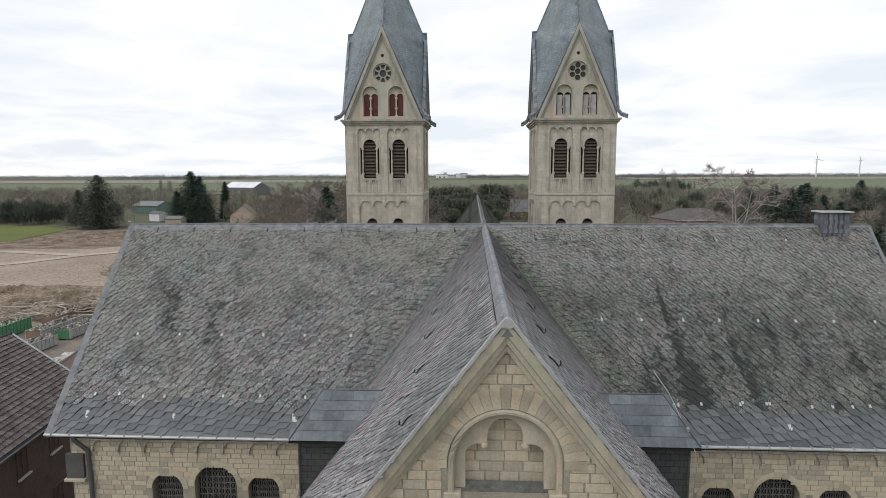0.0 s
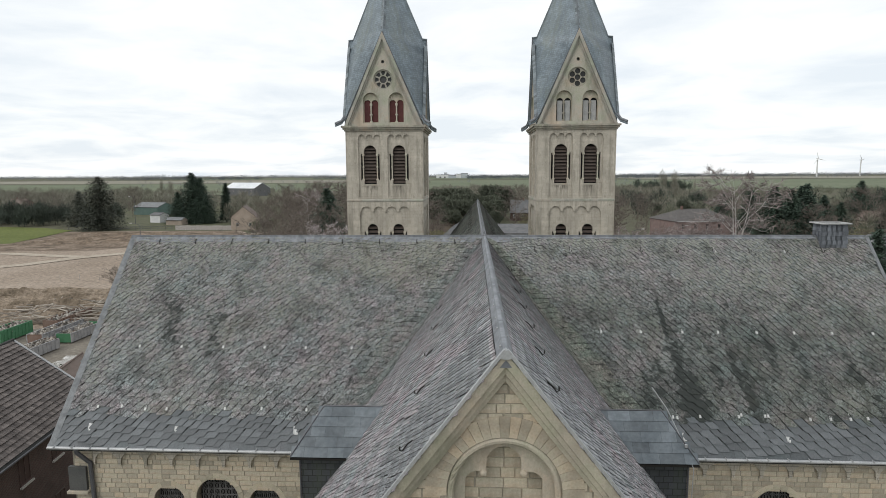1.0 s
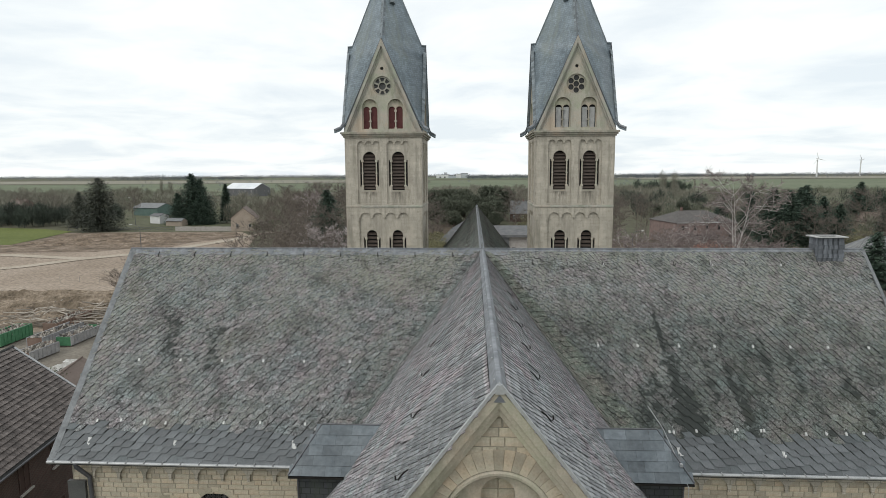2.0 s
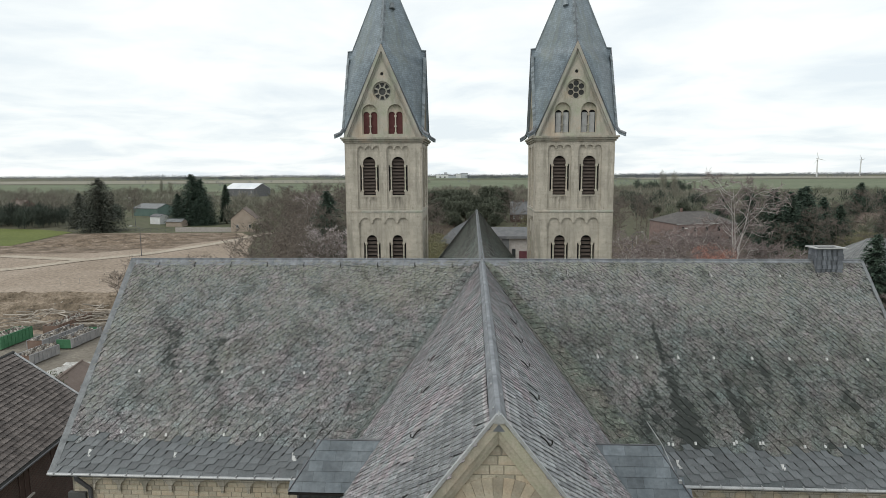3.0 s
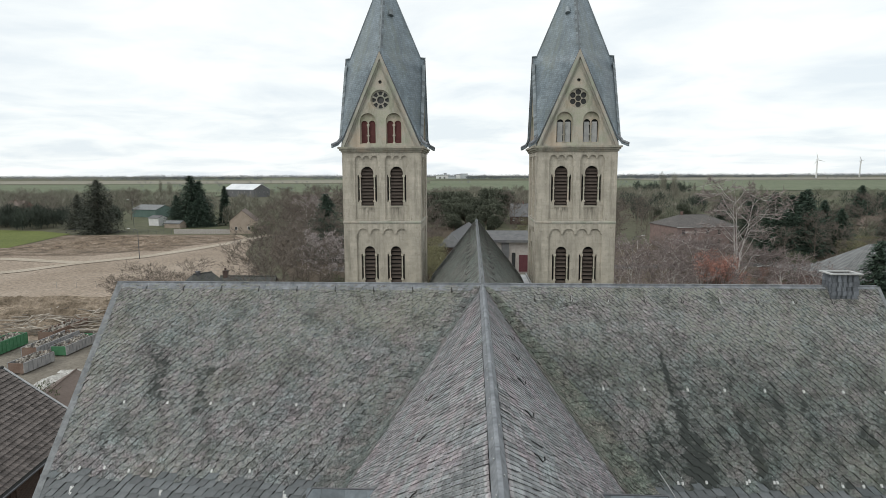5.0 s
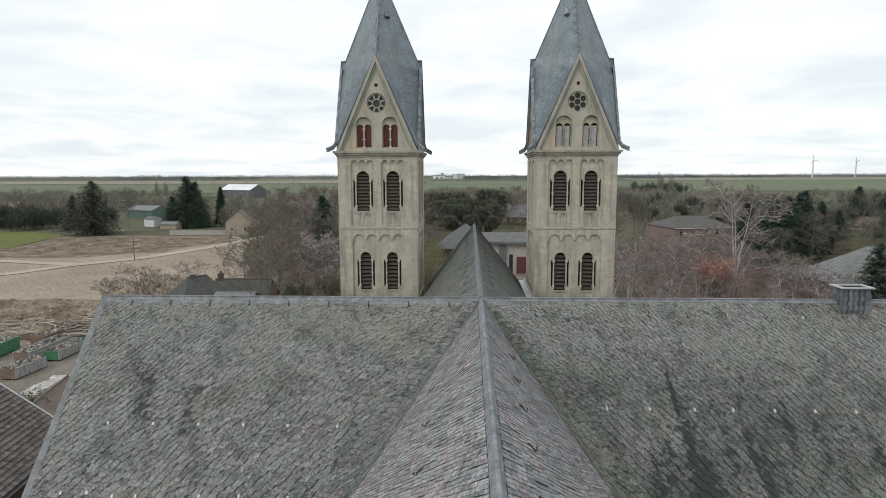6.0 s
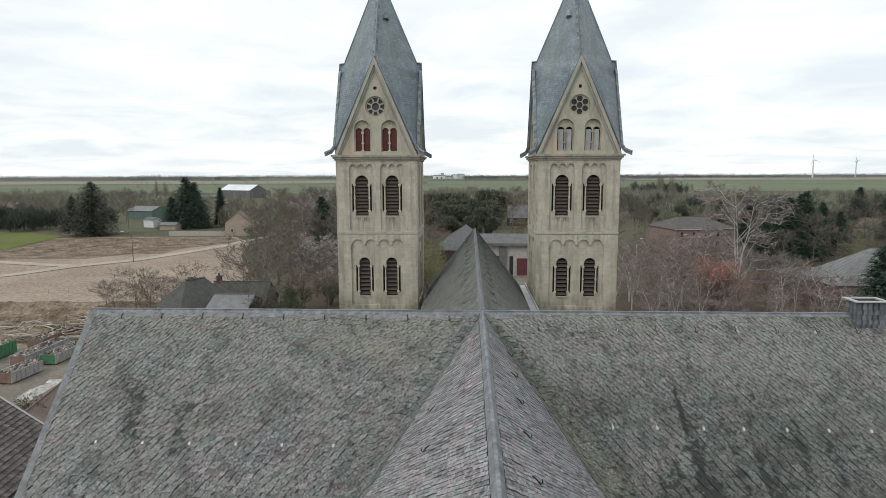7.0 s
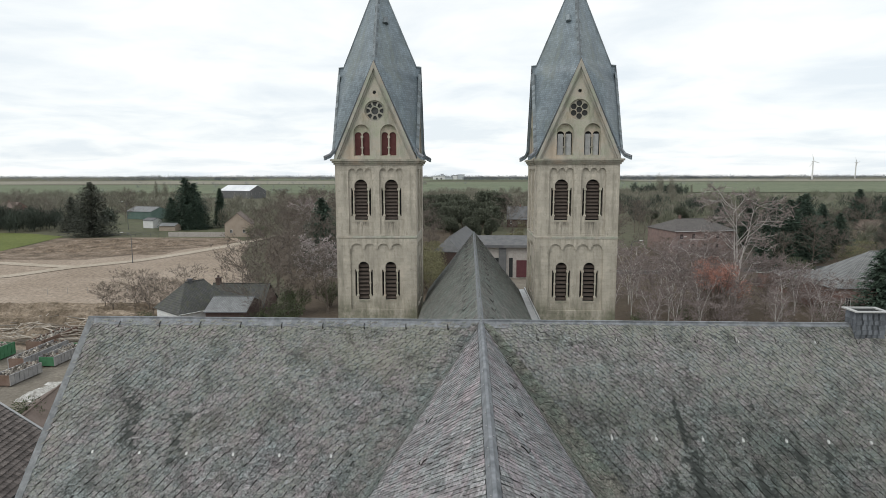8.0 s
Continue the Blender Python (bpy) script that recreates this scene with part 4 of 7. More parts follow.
# lead ridge cap and dark gutter joints
for k in range(15):
    x0 = LEFT_END - 0.02 + k * 1.98
    x1 = min(x0 + 2.0, RIGHT_END)
    bm = bmesh.new()
    d = 0.004 * (k % 2)
    flap = 0.19 if x1 < 3 else 0.09
    box(bm, x0, x1, CROSS_Y - 0.04, CROSS_Y + 0.04, RIDGE - 0.05, RIDGE + 0.075 + d)
    for q in (-1, 1):
        v = [bm.verts.new((x, CROSS_Y + q * yy, RIDGE - yy * PITCH + n + d)) for x in (x0, x1) for yy, n in ((0.0, 0.06), (flap, 0.06), (flap, 0.0), (0.0, 0.0))]
        for f in ((0, 4, 5, 1), (1, 5, 6, 2), (0, 1, 2, 3), (4, 7, 6, 5)):
            bm.faces.new([v[i] for i in f])
    part("ridge_cap", bm, LEAD, troof)
# verges
for x, q in ((LEFT_END, -1), (RIGHT_END, 1)):
    for k in range(4):
        bm = bmesh.new()
        f0, f1 = k / 4, (k + 1) / 4 + 0.008
        rows = []
        for f in (f0, f1):
            run = EAVE_RUN * f
            c = Vector((x + q * 0.42 * f, CROSS_Y - run, RIDGE - run * PITCH))
            nn = Vector((0, -SIN, COS))
            rows.append([bm.verts.new(c + Vector((q * dx, 0, 0)) + nn * h) for dx, h in ((-0.21 if q < 0 else -0.09, 0.045), (0.0, 0.06 + 0.004 * (k % 2)), (0.03, 0.05), (0.03, -0.16), (-0.21 if q < 0 else -0.09, 0.0))])
        for i in range(5):
            bm.faces.new((rows[0][i], rows[0][(i + 1) % 5], rows[1][(i + 1) % 5], rows[1][i]))
        bm.faces.new(rows[0])
        bm.faces.new(rows[1][::-1])
        part("verge_sheet", bm, LEAD_WORN, troof, "grey lead verge sheet")
# snow hooks in rows: below the ridge, half way down and by the eave
WHITE_HOOK = finish("snow_hook", boxes((-0.035, 0.035, -0.13, -0.02, 0.0, 0.05), (-0.012, 0.012, -0.02, 0.14, 0.0, 0.012), bevel=0.006), plain("galvanised_hook", (0.42, 0.42, 0.42), (0.62, 0.62, 0.6), 6, 0.5, 0.3))
rng = random.Random(21)


def on_front(x, run):
    return (x, CROSS_Y - run, RIDGE - run * PITCH + 0.03)


hooks(troof, [on_front(-13.46 + 1.53 * k, 0.13) for k in range(9)], A, 0)
hooks(troof, [on_front(0.6 + 1.39 * k, 0.36) for k in range(1, 10)], A, 0)
hooks(troof, [on_front(x, 0.40) for x in (3.41, 4.8, 9.02, 11.7)], A, 0, WHITE_HOOK)
hooks(troof, [on_front(x + rng.uniform(-0.1, 0.1), 2.95) for x in (-12.9, -11.4, -9.8, -8.2, -6.6, -5.0)], A, 0, WHITE_HOOK)
hooks(troof, [on_front(x + rng.uniform(-0.1, 0.1), 2.5) for x in (4.18, 5.67, 7.17, 8.5, 9.92, 11.17, 12.46, 13.99)], A, 0, WHITE_HOOK)
hooks(troof, [on_front(x + rng.uniform(-0.12, 0.12), 4.38 + rng.uniform(-0.04, 0.04)) for x in (-13.9, -12.9, -12.2, -11.4, -9.1, -7.9, -6.4, 6.4, 6.55, 7.24, 8.55, 8.68, 9.3, 9.42, 10.74, 11.46, 12.15, 12.83, 13.6)], A, 0, WHITE_HOOK)
big = finish("metal_patch", boxes((-0.06, 0.06, -0.16, 0.1, 0.0, 0.02), (-0.02, 0.1, -0.2, -0.1, 0.0, 0.03), bevel=0.005), WHITE_HOOK.materials[0])
hooks(troof, [on_front(x, 4.82) for x in (-13.9, -10.8, -6.6, 6.54, 9.96)], A, 0.2, big)

# chimney block astride the ridge
chim = thing("chimney", "slate-clad chimney with pale metal cap on the ridge", "chimney")
part("chimney_shaft", boxes((13.14, 14.08, 23.6, 24.22, 22.0, 23.52)), SLATE_WALL, chim)
me = mesh("slate", [(-0.13, 0, 0.13), (0.13, 0, 0.13), (0.13, -0.016, -0.13), (-0.13, -0.016, -0.13), (0.13, 0, -0.13), (-0.13, 0, -0.13)], [(0, 3, 2, 1), (3, 5, 4, 2)], SLATE_WALL_EACH)
for r in range(7):
    for c in range(5):
        ob = part("slate", me, None, chim)
        ob.location = (13.22 + 0.19 * c + 0.04 * (r % 2) - 0.02, 23.59, 22.36 + 0.17 * r)
for r in range(7):
    for c in range(3):
        ob = part("slate", me, None, chim)
        ob.matrix_basis = Matrix.Translation((13.13, 23.7 + 0.2 * c, 22.36 + 0.17 * r)) @ Matrix.Rotation(-math.pi / 2, 4, "Z")
part("cap", sheet(bmesh.new(), [(13.02, 23.5), (14.2, 23.5), (14.2, 24.32), (13.02, 24.32)], [[(13.16, 23.62), (14.06, 23.62), (14.06, 24.2), (13.16, 24.2)]], 0.045, Matrix.Translation((0, 0, 23.58)) @ Matrix.Rotation(radians(-90), 4, "X")), PALE_WOOD, chim, "pale metal cap frame")
# flat black plate stands in for the unlit flue hole
part("flue", boxes((13.2, 14.02, 23.66, 24.16, 23.523, 23.53)), VOID, chim)

# --- transept walls ---
WALL_Y = FRONT + 0.33
for side, x0, x1, mids in ((-1, -14.55, -6.3, (-11.15, -9.42, -7.72)), (1, 5.3, 14.75, (7.75, 9.66, 11.55))):
    wall = part("wall", None, None, transept, "coursed beige tuff wall with arch frieze")
    halves = (0.55, 0.75, 0.55)
    tops = (14.72, 15.04, 14.72)
    holes = [arch(c, h, 11.5, tt) for c, h, tt in zip(mids, halves, tops)]
    inner = -5.0 if side < 0 else 5.0
    part("wall_face", sheet(bmesh.new(), [(min(x0, inner), 0), (max(x1, inner), 0), (max(x1, inner), EAVE_Z + 0.05), (min(x0, inner), EAVE_Z + 0.05)], holes, 0.45, Matrix.Translation((0, WALL_Y, 0))), MORTAR, wall)
    n = 9
    fx0, fx1 = (-13.75, -5.4) if side < 0 else (5.4, 13.75)
    band = [(fx0, EAVE_Z + 0.06), (fx0, 15.55)]
    w = (fx1 - fx0) / n
    for i in range(n):
        cx = fx0 + w * (i + 0.5)
        r = w / 2 - 0.05
        band += [(cx - r - 0.05, 15.50), (cx - r, 15.50)] if i else [(cx - r, 15.50)]
        band += [(cx - r * math.cos(math.pi * k / 8), 15.62 + r * 0.9 * math.sin(math.pi * k / 8)) for k in range(9)]
        band += [(cx + r, 15.50)]
    band += [(fx1, 15.5), (fx1, EAVE_Z + 0.06)]
    clean = []
    for p in band:
        if not clean or abs(p[0] - clean[-1][0]) + abs(p[1] - clean[-1][1]) > 1e-3:
            clean.append(p)
    part("arch_frieze", sheet(bmesh.new(), clean, (), 0.10, Matrix.Translation((0, WALL_Y - 0.095, 0))), STONE_FRIEZE, wall, "row of little round stone arches")
    bx0, bx1 = (-14.5, -6.3) if side < 0 else (6.3, 14.5)

    def keep(x, z, h, mids=mids, halves=halves, tops=tops):
        for c, hh, tt in zip(mids, halves, tops):
            if (z > tt - hh and math.hypot(max(abs(x - c) - h, 0), z + 0.09 - tt + hh) < hh + 0.03) or (z <= tt - hh and abs(x - c) < hh + h + 0.01):
                return False
        return True
    stone_blocks(wall, bx0, bx1, 13.55, EAVE_Z - 0.08, WALL_Y, 0.178, 0.36, keep, 30 + side)
    for c, h, tt in zip(mids, halves, tops):
        voussoirs(wall, c, tt - h, h + 0.01, h + 0.2, WALL_Y, 11, proud=0.022)
        win = part("arched_window", None, None, wall, "round-headed window with iron grille")
        part("glass", sheet(bmesh.new(), arch(c, h + 0.05, 11.5, tt + 0.05), (), 0.04, Matrix.Translation((0, WALL_Y + 0.36, 0))), VOID, win)
        for q in range(-3, 4):
            xx = q * h / 3.6
            zt = tt - h + math.sqrt(max(h * h - xx * xx, 0))
            part("grille_bar", tube(bmesh.new(), [(c + xx, WALL_Y + 0.24, 11.6), (c + xx, WALL_Y + 0.24, zt)], 0.014, 5), GRILLE, win)
        for q in range(8):
            zz = tt - 0.18 - 0.22 * q
            ww = math.sqrt(max(h * h - max(zz - tt + h, 0) ** 2, 0.01))
            ring = bmesh.new()
            for k in range(-6, 6):
                cxx = c + (k + 0.5) * h / 7.2
                if abs(cxx - c) < ww - 0.04:
                    tube(ring, [(cxx + 0.036 * math.cos(2 * math.pi * j / 8), WALL_Y + 0.23, zz + (0.085 + 0.02 * (k % 2)) * math.sin(2 * math.pi * j / 8)) for j in range(9)], 0.010, 3)
            tube(ring, [(c - ww, WALL_Y + 0.24, zz - 0.11), (c + ww, WALL_Y + 0.24, zz - 0.11)], 0.013, 4)
            part("grille_scroll", ring, GRILLE, win)
    gx0, gx1 = (LE - 0.02, -6.15) if side < 0 else (6.2, RE + 0.02)
    part("gutter", tube(bmesh.new(), [(gx0, FRONT - 0.05, EAVE_Z + 0.015), (gx1, FRONT - 0.05, EAVE_Z - 0.01)], 0.055, 8), ZINC, transept, "thin pale zinc eaves gutter")
    for k in range(14):
        x = gx0 + (gx1 - gx0) * (k + 0.4) / 14
        part("gutter_bracket", boxes((x - 0.012, x + 0.012, FRONT - 0.12, FRONT + 0.03, EAVE_Z + 0.03, EAVE_Z + 0.08)), ZINC, transept)
part("downpipe", tube(bmesh.new(), [(-14.15, FRONT - 0.05, EAVE_Z - 0.02), (-14.15, FRONT - 0.03, EAVE_Z - 0.15), (-13.87, WALL_Y - 0.1, EAVE_Z - 0.65), (-13.83, WALL_Y - 0.1, 14.6), (-13.83, WALL_Y - 0.1, 8.0)], 0.075, 10), GREY_METAL, transept, "dark grey bent downpipe")
part("shuttered_opening", boxes((-14.68, -14.05, WALL_Y - 0.12, WALL_Y + 0.02, 14.55, 15.42)), plain("grey_board", (0.07, 0.07, 0.07), (0.10, 0.10, 0.095), 2, 0.6), transept, "dark board over a small opening")
part("stone_sill", boxes((-14.75, -13.98, WALL_Y - 0.2, WALL_Y + 0.02, 14.43, 14.54), bevel=0.015), STONE, transept)
for x, q in ((LEFT_END + 0.15, -1), (RIGHT_END - 0.15, 1)):
    bm = bmesh.new()
    v = [bm.verts.new((x + dx, y, z)) for dx in (-0.2, 0.2) for y, z in ((WALL_Y + 0.46, 0), (REAR - 0.35, 0), (REAR - 0.35, EAVE_Z - 0.1), (CROSS_Y, RIDGE - 0.35), (WALL_Y + 0.46, EAVE_Z - 0.1))]
    for i in range(5):
        bm.faces.new((v[i], v[(i + 1) % 5], v[5 + (i + 1) % 5], v[5 + i]))
    bm.faces.new(v[:5])
    bm.faces.new(v[5:])
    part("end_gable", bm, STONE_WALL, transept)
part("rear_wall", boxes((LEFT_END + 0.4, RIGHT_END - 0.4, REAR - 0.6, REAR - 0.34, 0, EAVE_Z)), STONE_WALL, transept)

# --- nave ---
nave = thing("church_nave", "long church nave with slate saddle roof between towers", "church")
nroof = part("roof", None, None, nave, "grey-green slate saddle roof")
NR, NEND = 4.15, 57.4
NZ = RIDGE - PITCH * NR
bm = bmesh.new()
prism(bm, [(-NR, NZ), (0, RIDGE), (NR, NZ), (NR - 0.1, NZ - 0.15), (0, RIDGE - 0.25), (-NR + 0.1, NZ - 0.15)], CROSS_Y + 0.05, NEND)
part("roof_deck", bm, UNDERLAY, nroof)
lay_slates(nroof, (0, CROSS_Y, RIDGE), (0, 1, 0), (-COS, 0, -SIN), NEND - CROSS_Y, NR * SLOPE, lambda a, b: a > b * COS - 0.1, SLATE_EACH, SLATE_NAVE, lambda a, b: False, w=0.22, e=0.22, rise=0.0, lean=lambda a: 0.8, side=0.013, seed=13, lift=0.02, thick=0.012, fill=1.04)
lay_slates(nroof, (0, NEND, RIDGE), (0, -1, 0), (COS, 0, -SIN), NEND - CROSS_Y, NR * SLOPE, lambda a, b: NEND - CROSS_Y - a > b * COS - 0.1, SLATE_EACH, SLATE_NAVE, lambda a, b: False, w=0.22, e=0.22, rise=0.0, lean=lambda a: -0.8, side=-0.013, seed=14, lift=0.02, thick=0.012, fill=1.04)
for k in range(17):
    y0 = CROSS_Y + 0.1 + k * 1.96
    bm = bmesh.new()
    d = 0.004 * (k % 2)
    prism(bm, [(-0.115, RIDGE - 0.115 * PITCH + 0.065 + d), (-0.03, RIDGE + 0.06 + d), (0.03, RIDGE + 0.06 + d), (0.115, RIDGE - 0.115 * PITCH + 0.065 + d), (0.10, RIDGE - 0.21), (-0.10, RIDGE - 0.21)], y0, min(y0 + 1.99, NEND + 0.02))
    part("ridge_cap", bm, LEAD, nroof)
part("side_gutter", boxes((4.18, 4.74, 44.0, 57.2, 17.62, 17.72), (4.66, 4.74, 44.0, 57.2, 17.72, 17.9)), ZINC, nroof, "pale metal gutter beside the tower")
hooks(nroof, [(-0.55, CROSS_Y + 1.2 + 1.9 * k, RIDGE - 0.55 * PITCH + 0.03) for k in range(17)], A, -math.pi / 2)
hooks(nroof, [(0.55, CROSS_Y + 1.2 + 1.9 * k, RIDGE - 0.55 * PITCH + 0.03) for k in range(17)], A, math.pi / 2)
for s in (-1, 1):
    bm = bmesh.new()
    v = [bm.verts.new((s * x, y, RIDGE - x * PITCH + n)) for x in (0.0, NR) for y, n in ((NEND - 0.1, 0.05), (NEND + 0.06, 0.06), (NEND + 0.06, -0.2), (NEND - 0.1, 0.0))]
    for f in ((0, 1, 5, 4), (1, 2, 6, 5), (3, 0, 4, 7), (0, 3, 2, 1), (4, 5, 6, 7)):
        bm.faces.new([v[i] for i in f])
    part("verge_trim", bm, GREY_METAL, nroof)
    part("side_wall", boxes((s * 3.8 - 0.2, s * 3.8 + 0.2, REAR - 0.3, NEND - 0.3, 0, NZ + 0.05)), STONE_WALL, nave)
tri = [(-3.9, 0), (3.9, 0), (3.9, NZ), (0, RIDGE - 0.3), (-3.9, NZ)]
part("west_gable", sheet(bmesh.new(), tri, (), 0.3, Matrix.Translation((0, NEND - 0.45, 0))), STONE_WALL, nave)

# ---- towers ----
TF = 49.9          # front face of both towers
HW = 3.24


def border_slate():
    """One thick border slate, lapping the next one down."""
    if bpy.data.meshes.get("border_slate"):
        return bpy.data.meshes["border_slate"]
    v = [(0, -0.03, 0.0), (0.30, -0.03, 0.0), (0.30, 0.21, 0.0), (0, 0.24, 0.0), (0, -0.03, 0.012), (0.30, -0.03, 0.006), (0.31, 0.20, 0.014), (0, 0.24, 0.024)]
    return mesh("border_slate", v, [(4, 5, 6, 7), (7, 6, 2, 3), (5, 1, 2, 6), (4, 7, 3, 0)], SPIRE_EDGE)


def tower(cx, wood, wood_label):
    red = wood is RED_WOOD
    tw = thing("church_tower", "square beige stone church tower with rhombic slate spire" + (" and red shutters" if red else " and pale shutters"), "church tower", (cx, TF + HW, 0), group="twin towers")
    # wall panels in the tower's own axes, one a side
    up_fields = [scalloped(-2.2, -0.28, 23.55, 28.78, 3), scalloped(0.28, 2.2, 23.55, 28.78, 3)]
    low_field = [scalloped(-2.15, 2.15, 17.4, 22.80, 4)]

    def lights(c, half, z0, top, n0, n1):
        a = arch(c, half, z0, top, 10)
        right = [p for p in a[2:] if p[0] >= c]
        left = [p for p in a[2:] if p[0] < c]
        out = [(c - half, z0), (c + half, z0), (c + half, n0), (c + half + 0.27, n0), (c + half + 0.27, n1), (c + half, n1)]
        out += right + left + [(c - half, n1), (c - half - 0.27, n1), (c - half - 0.27, n0), (c - half, n0)]
        clean = []
        for p in out:
            if not clean or abs(p[0] - clean[-1][0]) + abs(p[1] - clean[-1][1]) > 1e-3:
                clean.append(p)
        return clean
    panes = [(c, 0.53, 24.68, 27.9, 25.0, 27.2) for c in (-1.22, 1.22)] + [(c, 0.45, 18.15, 21.3, 18.45, 20.65) for c in (-1.1, 1.1)]
    holes = [lights(*p) for p in panes]
    skin = bmesh.new()
    sheet(skin, [(-HW, 5), (HW, 5), (HW, 29.2), (-HW, 29.2)], up_fields + low_field, 0.13)
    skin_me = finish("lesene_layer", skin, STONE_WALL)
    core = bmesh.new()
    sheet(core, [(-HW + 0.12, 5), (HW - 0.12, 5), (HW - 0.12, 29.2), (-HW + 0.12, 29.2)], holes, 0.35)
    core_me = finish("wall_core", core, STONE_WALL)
    for k in range(4):
        wall = part("wall", None, None, tw)
        wall.matrix_basis = Matrix.Rotation(k * math.pi / 2, 4, "Z")
        e = HW - 0.002 * (k % 2)
        ob = part("pilaster_layer", skin_me, None, wall)
        ob.location = (0, -e, 0)
        ob = part("wall_face", core_me, None, wall)
        ob.location = (0, -e + 0.131, 0)
        if k == 2:
            continue
        for c, half, z0, top, n0, n1 in panes:
            win = part("louvre_window", None, None, tw, "brown louvred sound opening with stone colonettes")
            win.matrix_basis = Matrix.Rotation(k * math.pi / 2, 4, "Z")
            y = -e + 0.30
            n = 11 if half > 0.5 else 9
            for i in range(n):
                z = z0 + 0.12 + (top - z0 - 0.2) * i / n
                hw = half if z < top - half else math.sqrt(max(half * half - (z - top + half) ** 2, 0.02))
                part("slat", mesh("slat", [(c - hw, y, z), (c + hw, y, z), (c + hw, y + 0.16, z + 0.19), (c - hw, y + 0.16, z + 0.19), (c - hw, y, z - 0.03), (c + hw, y, z - 0.03), (c + hw, y + 0.16, z + 0.16), (c - hw, y + 0.16, z + 0.16)],
                     [(0, 1, 2, 3), (4, 7, 6, 5), (0, 4, 5, 1), (2, 6, 7, 3)], LOUVRE), None, win)
            # black plate behind the slats stands in for the unlit bell chamber
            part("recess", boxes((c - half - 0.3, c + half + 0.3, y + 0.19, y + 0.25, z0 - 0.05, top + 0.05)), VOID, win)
            for q in (-1, 1):
                col = bmesh.new()
                x = c + q * (half + 0.062)
                tube(col, [(x, y - 0.09, n0), (x, y - 0.09, n1)], 0.060, 8)
                box(col, x - 0.075, x + 0.075, y - 0.165, y - 0.015, (n0 + n1) / 2 - 0.05, (n0 + n1) / 2 + 0.05)
                box(col, x - 0.1, x + 0.1, y - 0.18, y, n1 - 0.16, n1 + 0.005)
                box(col, x - 0.1, x + 0.1, y - 0.18, y, n0 - 0.005, n0 + 0.12)
                part("colonette", col, STONE_PALE, win)
            bm = boxes((c - half - 0.04, c + half + 0.04, y - 0.2, y + 0.02, z0 - 0.13, z0 - 0.005))
            part("sill", bm, STONE_DARK, win)
    part("string_course", boxes((-HW - 0.04, HW + 0.04, -HW - 0.04, HW + 0.04, 23.20, 23.40), bevel=0.03), STONE_RAKE, tw)
    part("plinth", boxes((-HW - 0.12, HW + 0.12, -HW - 0.12, HW + 0.12, 0, 16.6), bevel=0.1), STONE_MOSS, tw)
    part("cornice", boxes((-HW - 0.09, HW + 0.09, -HW - 0.09, HW + 0.09, 29.06, 29.22), (-HW - 0.2, HW + 0.2, -HW - 0.2, HW + 0.2, 29.2, 29.36), (-HW - 0.3, HW + 0.3, -HW - 0.3, HW + 0.3, 29.35, 29.50)), STONE_DARK, tw, "stepped stone cornice")
    # four gables
    ZB, ZA = 29.5, 36.95
    for k in range(4):
        g = part("gable", None, None, tw, "stone gable with rose window and paired arches")
        g.matrix_basis = Matrix.Rotation(k * math.pi / 2, 4, "Z")
        y = -HW + 0.02 - 0.002 * (k % 2)
        rose = [(0.80 * math.cos(2 * math.pi * j / 24), 33.25 + 0.80 * math.sin(2 * math.pi * j / 24)) for j in range(24)]
        eye = [(0.14 * math.cos(2 * math.pi * j / 12), 34.66 + 0.14 * math.sin(2 * math.pi * j / 12)) for j in range(12)]
        twin = [arch(c, 0.64, 29.75, 32.2, 10) for c in (-1.06, 1.06)]
        hb = HW - 0.06
        # gables off the front: shade put into the colour with a darker stone
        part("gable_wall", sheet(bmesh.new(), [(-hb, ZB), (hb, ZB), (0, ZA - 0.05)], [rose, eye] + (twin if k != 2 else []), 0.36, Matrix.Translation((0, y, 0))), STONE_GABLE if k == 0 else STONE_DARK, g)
        bm = bmesh.new()
        petals = []
        if red:
            for i in range(8):
                a0, a1 = 2 * math.pi * i / 8 + 0.39, 2 * math.pi * (i + 1) / 8 + 0.39
                ring = [(0.68, a0 + 0.10 + (a1 - a0 - 0.20) * j / 6) for j in range(7)] + [(0.38, a1 - 0.17 - (a1 - a0 - 0.34) * j / 3) for j in range(4)]
                petals.append([(r * math.cos(q), 33.25 + r * math.sin(q)) for r, q in ring])
            eye_r = 0.29
        else:
            for i in range(6):
                a0 = math.pi * i / 3 + math.pi / 6
                petals.append([(0.49 * math.cos(a0) + 0.225 * math.cos(q * math.pi / 6), 33.25 + 0.49 * math.sin(a0) + 0.225 * math.sin(q * math.pi / 6)) for q in range(12)])
            eye_r = 0.23
        core_hole = [(eye_r * math.cos(2 * math.pi * j / 12), 33.25 + eye_r * math.sin(2 * math.pi * j / 12)) for j in range(12)]
        sheet(bm, rose, petals + [core_hole], 0.08, Matrix.Translation((0, y + 0.12, 0)))
        part("rose_tracery", bm, TRACERY if red else STONE_DARK, g, "stone tracery of round petals about an eye")
        # dark plate behind the tracery stands in for the unlit inside
        part("rose_recess", boxes((-0.9, 0.9, y + 0.25, y + 0.30, 32.4, 34.85)), MURK if red else GLOOM, g)
